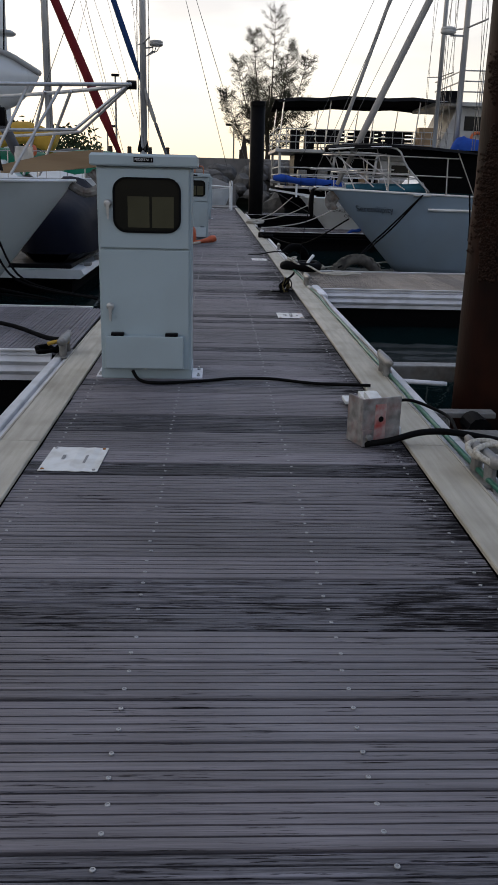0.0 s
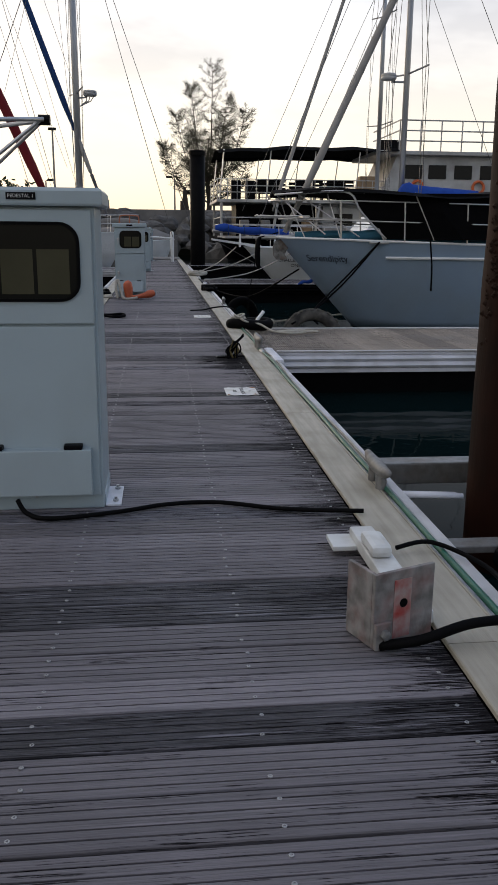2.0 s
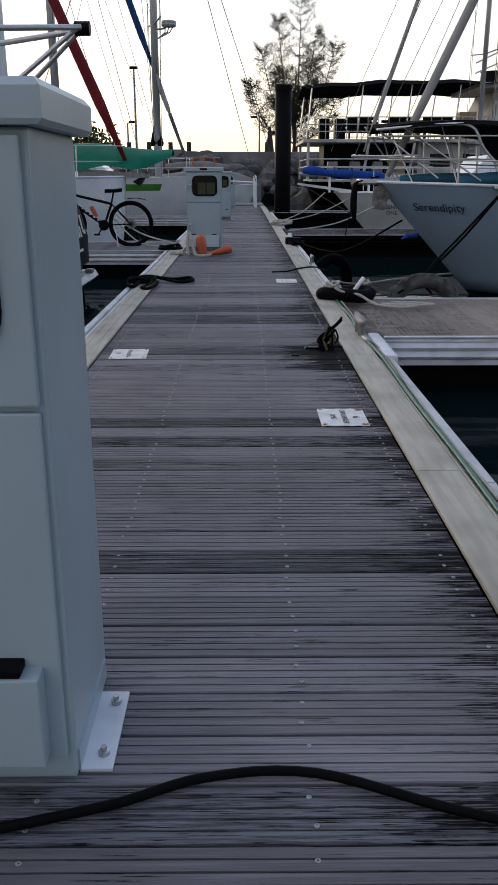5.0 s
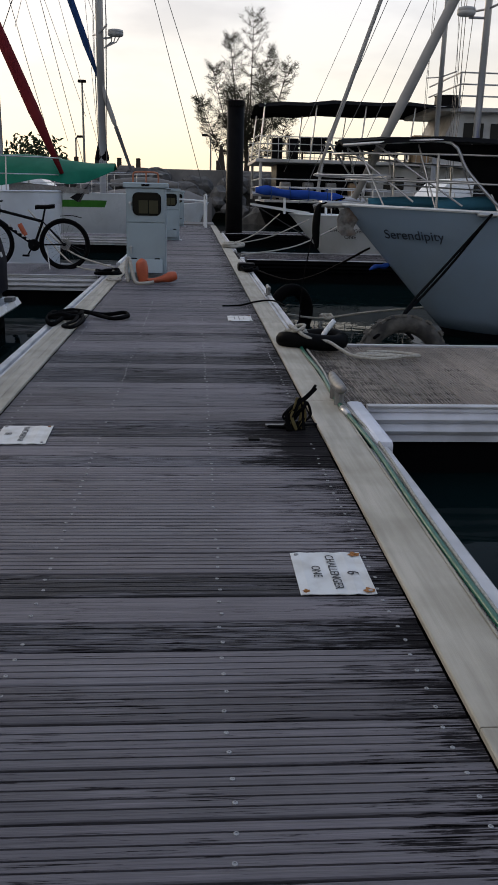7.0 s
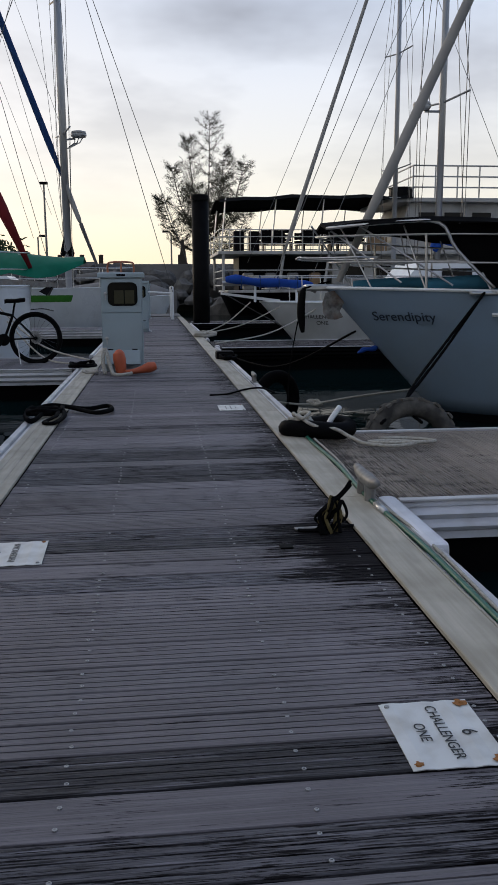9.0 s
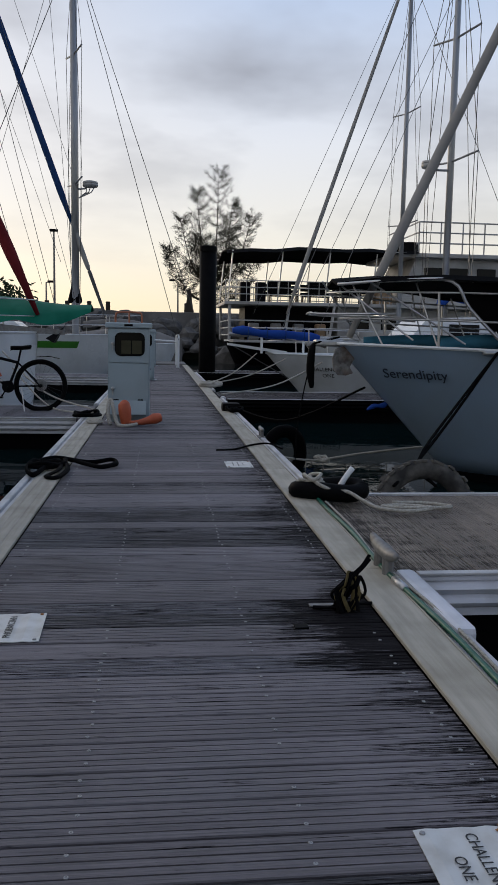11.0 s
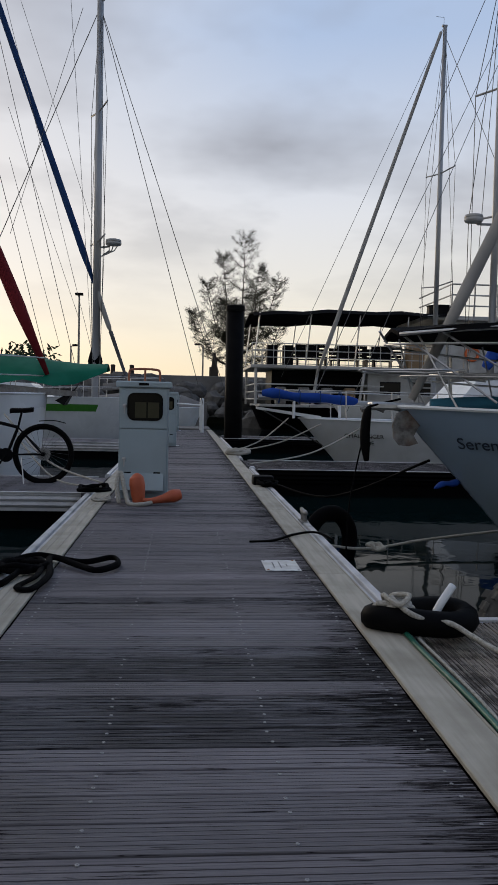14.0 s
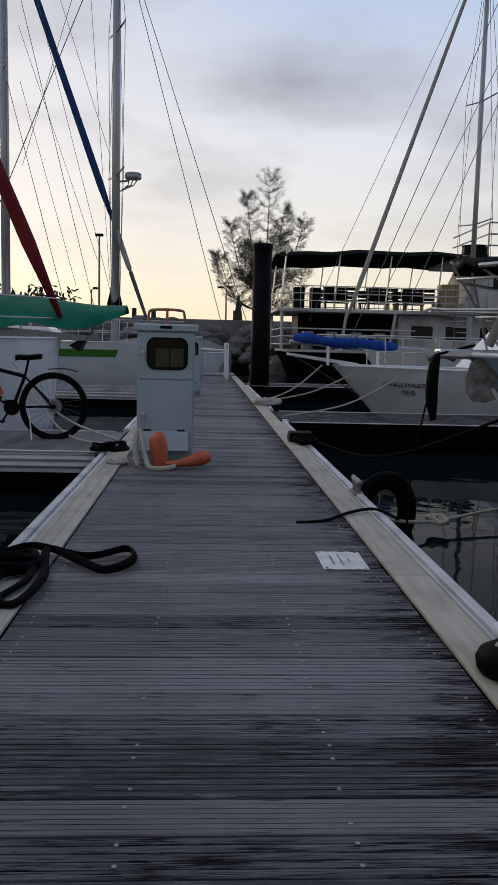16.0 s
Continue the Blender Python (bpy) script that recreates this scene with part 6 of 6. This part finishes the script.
berth_plate(0.57, 4.86, 0.212, 0.275, 0, (("CHALLENGER", 0.036, -0.005, 0.0, -90), ("ONE", 0.036, -0.055, 0.0, -90), ("6", 0.05, 0.045, -0.01, -90)),
            "white aluminium berth plate with black lettering, rusty corners", rust=((1, 1, 0.016), (1, -1, 0.015), (-1, -1, 0.009)))
berth_plate(0.575, 10.02, 0.212, 0.32, 0, (), "white aluminium berth plate with worn lettering", ((-0.05, -0.042, -0.08, 0.08), (-0.01, -0.002, -0.10, 0.10), (0.03, 0.037, -0.04, 0.03)))
berth_plate(-0.60, 1.10, 0.225, 0.285, -2, (), "white aluminium berth plate with worn lettering", ((0.04, 0.05, -0.05, 0.04), (-0.05, -0.038, -0.01, 0.04)))
berth_plate(-0.585, 6.28, 0.225, 0.285, 2, (("PHOENICIAN", 0.036, 0.012, 0.0, 90), ("18", 0.045, -0.052, 0.0, 90)), "white aluminium berth plate with grey lettering")

# chipped bracket on the edge board
bk = thing("steel_bracket", (0.640, 1.34, 0.0), "steel bracket with chipped white and red paint", "bracket")
turned = pose(0, 0, 0, 0, 0, 22)
for nm, bx, mt in (("face_plate", (-0.085, 0.105, 0.0, 0.012, 0.003, 0.205, 0.003), M_BRACKET), ("side_flange", (-0.085, -0.073, 0.013, 0.12, 0.003, 0.205, 0.003), M_BRACKET),
                   ("lug", (-0.085, -0.035, -0.013, -0.001, 0.003, 0.075, 0.003), M_BRACKET),
                   ("red_paint", (-0.025, 0.03, -0.002, -0.0005, 0.02, 0.18, 0.0), material("chipped_red_paint", (0.30, 0.03, 0.025), 0.6, second=(0.33, 0.31, 0.29), scale=16, amount=1.0))):
    part(nm, box(*bx), mt, bk).matrix_basis = turned
part("arm", box(0.03, 0.11, 0.06, 0.72, 0.02, 0.06, 0.006), M_PLATE, bk)
part("arm_block", box(0.03, 0.10, 0.42, 0.58, 0.06, 0.10, 0.02), M_PLATE, bk)
part("top_tab", box(-0.05, 0.03, 0.60, 0.72, 0.018, 0.034, 0.003), M_PLATE, bk)
part("bolt", lathe([(0.014, 0), (0.014, 0.012), (0.007, 0.014)], 6), M_GALV, bk).matrix_basis = turned @ pose(-0.06, -0.013, 0.045, 90, 0, 0)
part("hole", lathe([(0.012, 0), (0.012, 0.002)], 12), M_RUBBER, bk).matrix_basis = turned @ pose(0.005, -0.0025, 0.115, 90, 0, 0)

# cables, ropes and hoses
cb1 = solid("power_cable", sweep([(-0.50, 2.44, 0.06), (-0.46, 2.41, 0.015), (-0.36, 2.36, 0.012), (-0.12, 2.42, 0.012), (0.05, 2.49, 0.012), (0.25, 2.50, 0.012), (0.5, 2.40, 0.012), (0.78, 2.30, 0.03)], 0.009, 8, smooth=6), M_RUBBER, "black power cable lying across the boards", "cable", smooth=True)
solid("power_cable", sweep([(0.58, 1.31, 0.012), (0.68, 1.28, 0.04), (0.82, 1.29, 0.075), (0.98, 1.29, 0.07), (1.25, 1.24, 0.02), (1.5, 1.18, -0.12)], 0.014, 8, smooth=6), M_RUBBER, "thick black cable beside the bracket", "cable", smooth=True)
solid("power_cable", sweep([(0.79, 1.9, 0.04), (0.9, 1.92, 0.05), (1.0, 1.85, 0.03), (1.05, 1.7, 0.02), (1.02, 1.4, 0.02), (1.1, 0.9, 0.02)], 0.008, 8, smooth=6), M_RUBBER, "thin black cable along the dock edge", "cable", smooth=True)
hose = [(0.99, -1.5, 0.020), (0.975, 0.3, 0.020), (0.955, 1.2, 0.021), (0.945, 1.9, 0.022), (0.95, 2.6, 0.018), (0.945, 3.4, 0.016), (0.952, 4.3, 0.014), (0.944, 5.2, 0.014), (0.95, 6.1, 0.018), (0.925, 6.9, 0.02), (0.945, 7.6, 0.02), (0.93, 8.3, 0.022), (0.95, 8.9, 0.02)]
solid("hose_coupling", sweep([(0.934, 6.60, 0.021), (0.928, 6.68, 0.021), (0.927, 6.74, 0.021)], [0.016, 0.019, 0.016], 10), M_STEEL, "dull metal coupling on the green hose", "hose coupling", smooth=True)
solid("water_hose", sweep(hose, 0.011, 8, smooth=6), M_ROPEG, "green water hose lying along the dock edge", "hose", smooth=True)
solid("mooring_rope", sweep([(q[0] + 0.025 + 0.012 * math.sin(i * 2.1), q[1] + 0.1, q[2]) for i, q in enumerate(hose[4:-1])], 0.007, 6, smooth=6), M_ROPEW, "grey cord lying along the dock edge", "rope", smooth=True)


def coil(name, cx, cy, z, mat, r, loops, rope, seed, label, sx=1.0, sy=1.0):
    rnd = random.Random(seed)
    pts = []
    for i in range(loops * 7):
        a = 2 * math.pi * i / 7 + rnd.uniform(-0.2, 0.2)
        q = r * rnd.uniform(0.55, 1.05)
        pts.append((cx + q * sx * math.cos(a), cy + q * sy * math.sin(a), z + rope * (1 + 1.4 * rnd.random() * min(i / 7, 2))))
    return solid(name, sweep(pts, rope, 7, smooth=5), mat, label, "rope", "dock ropes", smooth=True)


solid("mooring_rope", sweep([(0.965, 0.84, 0.09), (0.915, 0.90, 0.12), (1.005, 0.97, 0.125), (1.055, 0.90, 0.11), (0.945, 0.95, 0.08), (0.925, 1.02, 0.11), (1.035, 1.04, 0.11), (1.125, 0.82, 0.08), (1.265, 0.52, 0.02), (1.465, 0.22, -0.1)], 0.012, 8, smooth=6), M_ROPEW, "white rope hitched round the cleat", "rope", "dock ropes", smooth=True)
solid("mooring_rope", sweep([(-1.02, 9.85, 0.03), (-0.86, 9.95, 0.05), (-0.80, 9.55, 0.04), (-0.86, 9.30, 0.03), (-0.78, 9.25, 0.03), (-0.74, 9.55, 0.04), (-0.80, 10.0, 0.05), (-0.62, 9.85, 0.03), (-0.5, 9.72, 0.03), (-0.40, 9.90, 0.03), (-0.45, 10.1, 0.03), (-0.62, 9.95, 0.03), (-0.9, 10.05, 0.05), (-1.05, 9.7, 0.04), (-0.96, 9.35, 0.03), (-0.90, 9.7, 0.05)], 0.020, 8, smooth=6, flat=0.6), M_ROPEB, "thick black mooring rope dropped on the edge", "rope", "dock ropes", smooth=True)
coil("mooring_rope", -0.93, 9.75, 0.01, M_ROPEB, 0.16, 3, 0.020, 4, "thick black mooring rope dropped on the edge")
# black rubber roll with white rope on the finger corner
solid("tyre_bumper", sweep([(1.03 + 0.21 * math.cos(t), 8.62 + 0.115 * math.sin(t), 0.058 + 0.012 * math.sin(2 * t)) for t in (2 * math.pi * i / 24 for i in range(24))], 0.058, 10, closed=True), M_RUBBER, "small black tyre lying flat on the finger dock", "tyre", smooth=True)
solid("mooring_rope", sweep([(0.90, 8.72, 0.10), (0.86, 8.60, 0.16), (0.90, 8.50, 0.14), (0.96, 8.55, 0.17), (0.90, 8.62, 0.15), (0.93, 8.48, 0.12), (1.02, 8.47, 0.08), (1.12, 8.46, 0.07), (1.2, 8.38, 0.03), (1.27, 8.25, 0.01), (1.45, 8.20, 0.0), (1.62, 8.30, 0.0), (1.45, 8.38, 0.0), (1.3, 8.30, 0.01), (1.5, 8.25, 0.01), (1.75, 8.33, 0.0), (1.62, 8.45, 0.0), (1.4, 8.42, 0.01)], 0.012, 8, smooth=6), M_ROPEW, "white mooring rope in loose loops", "rope", "dock ropes", smooth=True)
coil("mooring_rope", 0.90, 8.58, 0.095, M_ROPEW, 0.08, 3, 0.013, 44, "white rope knotted round the small tyre", 1.0, 0.7)
solid("rope_chafe_guard", sweep([(1.10, 8.62, 0.07), (1.13, 8.63, 0.12), (1.19, 8.66, 0.19)], 0.019, 10, smooth=4), M_WHITE, "short white plastic hose on the mooring line", "hose", smooth=True)


def tyre(m, label, r=0.305, blocks=True, mat=None):
    t = link_mesh("tyre_fender", sweep([(r * math.cos(a), 0, r * math.sin(a)) for a in (2 * math.pi * i / 36 for i in range(36))], 0.068, 14, closed=True, flat=1.1), mat or M_TYRE, True)
    t.matrix_basis = m
    tagged(t, label, "tyre", "tyre fenders")
    for i in range(36 if blocks else 0):
        a = 2 * math.pi * i / 36
        o = part("tread_block", box(-0.024, 0.024, -0.062, 0.062, -0.014, 0.006, 0.004), M_TYRE, t)
        o.matrix_basis = Matrix.Translation(((r + 0.064) * math.cos(a), 0, (r + 0.064) * math.sin(a))) @ pose(0, 0, 0, 0, 90 - math.degrees(a), 12 * (-1) ** i)
    return t


tyre(pose(1.82, 9.07, -0.19, -8), "worn grey tyre hung as a fender on the finger")
tyre(pose(1.30, 12.4, -0.26, 0, 0, 35), "black tyre hung as a fender on the dock side", 0.27, False, M_UNDERSHADE)

# frayed strop on the boards
st = thing("frayed_strop", (0.64, 6.42, 0.0), "tangled dark webbing strop with olive edges", "strop")
M_OLIVE = material("olive_webbing", (0.11, 0.085, 0.035), 0.8, second=(0.04, 0.032, 0.014), scale=60, spec=0.12)
rnd = random.Random(14)
for i in range(11):
    q = rnd.uniform(-0.035, 0.035)
    w = [(rnd.uniform(-0.06, 0.05), rnd.uniform(-0.05, 0.04), 0.004), (q - 0.02, rnd.uniform(-0.03, 0.03), 0.05 + rnd.uniform(-0.01, 0.02)), (0.01 + q, rnd.uniform(-0.02, 0.03), 0.10)]
    if i % 3 == 0:
        w += [(0.06, 0.035, 0.145), (0.105, 0.06, 0.175 + 0.03 * rnd.random())]
    else:
        w += [(0.03 + q, 0.02, 0.115 + 0.03 * rnd.random()), (0.045 + q, 0.0, 0.06), (rnd.uniform(-0.02, 0.09), rnd.uniform(-0.04, 0.05), 0.006)]
    part("strap", sweep(w, rnd.uniform(0.006, 0.012), 6, smooth=5, flat=0.55), M_OLIVE if i in (1, 4) else M_ROPEB, st)
part("strap", sweep([(-0.12, 0.02, 0.006), (-0.04, 0.0, 0.01), (0.06, 0.03, 0.012), (0.14, 0.05, 0.008)], 0.012, 6, smooth=5, flat=0.5), M_ROPEB, st)
part("shackle_plate", box(-0.13, -0.03, 0.03, 0.06, 0.001, 0.008, 0.002), M_GALV, st, "dull metal plate")
solid("rubber_pad", box(0.415, 0.465, 6.215, 6.262, 0.0, 0.007, 0.002), M_RUBBER, "small black rubber pad screwed to the boards", "rubber pad")
# orange thing and pale rope at the second pedestal
og = thing("orange_float", (-0.52, 12.85, 0), "torn orange plastic float with rope by the pedestal", "float")
part("shell", sweep([(0.08, 0.08, 0.0), (0.07, 0.09, 0.08), (0.06, 0.10, 0.18), (0.05, 0.11, 0.25), (0.04, 0.11, 0.29)], [0.055, 0.075, 0.085, 0.075, 0.02], 12, smooth=4, flat=0.7), M_ORANGE, og, "", True)
part("shell", sweep([(0.12, 0.0, 0.05), (0.20, 0.0, 0.045), (0.30, 0.03, 0.06), (0.40, 0.06, 0.085), (0.47, 0.08, 0.10)], [0.02, 0.035, 0.05, 0.08, 0.06], 12, smooth=4, flat=0.8), M_ORANGE, og, "", True)
part("rope", sweep([(-0.10, 0.0, 0.02), (-0.13, 0.05, 0.18), (-0.10, 0.1, 0.30), (-0.04, 0.0, 0.10), (0.0, -0.06, 0.02), (0.12, -0.10, 0.02), (0.2, -0.04, 0.03)], 0.022, 8, smooth=6), M_ROPEW, og, "pale frayed rope", True)
coil("mooring_rope", -0.80, 13.05, 0.01, M_ROPEW, 0.10, 3, 0.012, 9, "pale rope heaped on the dock edge")
coil("mooring_rope", -0.98, 13.9, 0.0, M_ROPEB, 0.18, 3, 0.02, 12, "black rope heaped by the finger dock")
for i, (a, c, sag) in enumerate((((-0.9, 14.0, 0.05), (-2.3, 16.4, 0.5), 0.25), ((-0.9, 14.1, 0.08), (-2.5, 16.7, 0.75), 0.2))):
    m = tuple((p + q) / 2 for p, q in zip(a, c))
    solid("mooring_line", sweep([a, (m[0], m[1], m[2] - sag), c], 0.012, 6, smooth=8), M_ROPEW, "pale mooring line to the yacht", "rope", "mooring lines", smooth=True)
solid("mooring_line", sweep([(-1.02, 3.3, 0.06), (-1.2, 3.6, 0.02), (-1.6, 4.2, 0.0), (-2.2, 4.6, 0.01)], 0.016, 6, smooth=8), M_ROPEB, "black mooring line across the finger dock", "rope", "mooring lines", smooth=True)
coil("mooring_rope", -1.09, 3.10, 0.01, M_ROPEB, 0.085, 3, 0.013, 15, "black rope wound on the cleat")
coil("mooring_rope", 0.95, 14.6, 0.01, M_ROPEB, 0.12, 3, 0.02, 21, "dark rope heaped on the dock edge")
coil("mooring_rope", 0.98, 20.3, 0.01, M_ROPEW, 0.22, 4, 0.03, 22, "pale rope heaped at the far finger")
solid("bollard_block", box(0.80, 1.05, 14.75, 15.0, 0.0, 0.12, 0.03), M_RUBBER, "black rubber block on the dock edge", "block")
for a, c, sag in (((1.0, 17.6, 0.05), (3.3, 20.4, 0.55), 0.15), ((0.95, 20.3, 0.08), (2.6, 20.8, 0.6), 0.1), ((0.98, 16.0, 0.0), (2.2, 12.4, 0.5), 0.3), ((0.95, 20.4, 0.08), (2.0, 21.0, 0.7), 0.1)):
    m = tuple((p + q) / 2 for p, q in zip(a, c))
    solid("mooring_line", sweep([a, (m[0], m[1], m[2] - sag), c], 0.013, 6, smooth=8), M_ROPEB if a[1] < 17 else M_ROPEW, "slack mooring line between dock and boat", "rope", "mooring lines", smooth=True)
solid("mooring_line", sweep([(1.25, 12.2, -0.25), (1.7, 12.5, -0.33), (2.4, 12.9, -0.30), (3.6, 13.3, -0.25), (6.0, 13.8, -0.2)], 0.014, 6, smooth=6), M_ROPEW, "white mooring line lying just over the water", "rope", "mooring lines", smooth=True)
coil("mooring_rope", 1.78, 12.55, -0.36, M_ROPEW, 0.09, 4, 0.016, 31, "knotted white rope hanging at the water")
solid("power_cable", sweep([(0.45, 10.85, 0.006), (0.62, 10.9, 0.008), (0.80, 11.05, 0.03), (0.97, 11.15, 0.03), (1.08, 11.0, 0.0)], 0.010, 6, smooth=6), M_RUBBER, "black cable running over the dock edge", "cable", smooth=True)


# ---- deck boards, screws ----
WIDTH = 0.1315
GR = board_mesh("deck_board", WIDTH, 4, XL, XR, M_BOARD)
FLAT = board_mesh("deck_board", WIDTH, 0, XL, XR, M_BOARD)
FINE = board_mesh("deck_board", WIDTH, 6, XL, XR, M_BOARD, half=0.0015, deep=0.004)
WORN = board_mesh("deck_board", WIDTH, 4, XL, XR, M_BOARD_WORN)
WORN2 = board_mesh("deck_board", WIDTH, 5, XL, XR, M_BOARD_WORN)
# planks that have gone black and rough, counted from the smooth one by the plate
ROUGH = {-40, -34, -33, -26, -22, -21, -16, -9, -1, 1, 12, 13, 20, 21, 22, 25, 26}
rnd = random.Random(2)
first, last = int((-5.2 - EDGE) / PITCH), int((33.3 - EDGE) / PITCH)
screws = bmesh.new()
for i in range(first, last):
    y = EDGE + PITCH * (i + 0.5)
    pick = rnd.random()
    if i == 0 or pick < 0.04:
        me = FLAT
    elif i in ROUGH or (pick > 0.86 and not -42 < i < 2):
        me = WORN if pick < 0.93 else WORN2
    else:
        me = GR if i < 11 or pick < 0.5 else FINE
    o = new("board", me)
    o.parent = deck
    o.matrix_basis = pose(rnd.uniform(-0.002, 0.002), y, rnd.uniform(-0.0025, 0.0005), rnd.uniform(-0.3, 0.3), 0, rnd.uniform(-0.06, 0.06))
    if -2.5 < y < 11.5:
        for x in (-0.70, -0.245, 0.24, 0.69):
            for dy in (-0.033, 0.035):
                if rnd.random() < (0.06 if y < 6 else 0.35):
                    continue
                c = (x + rnd.uniform(-0.006, 0.006), y + dy + rnd.uniform(-0.004, 0.004), 0)
                lathe([(0.0054, -0.001), (0.0054, 0.0008), (0.0047, 0.0014), (0.0027, 0.0014), (0.0022, 0.0002)], 8, screws, c)
part("screws", screws, M_SCREW, deck, "bright screw heads in rows")["kind"] = "stuff"
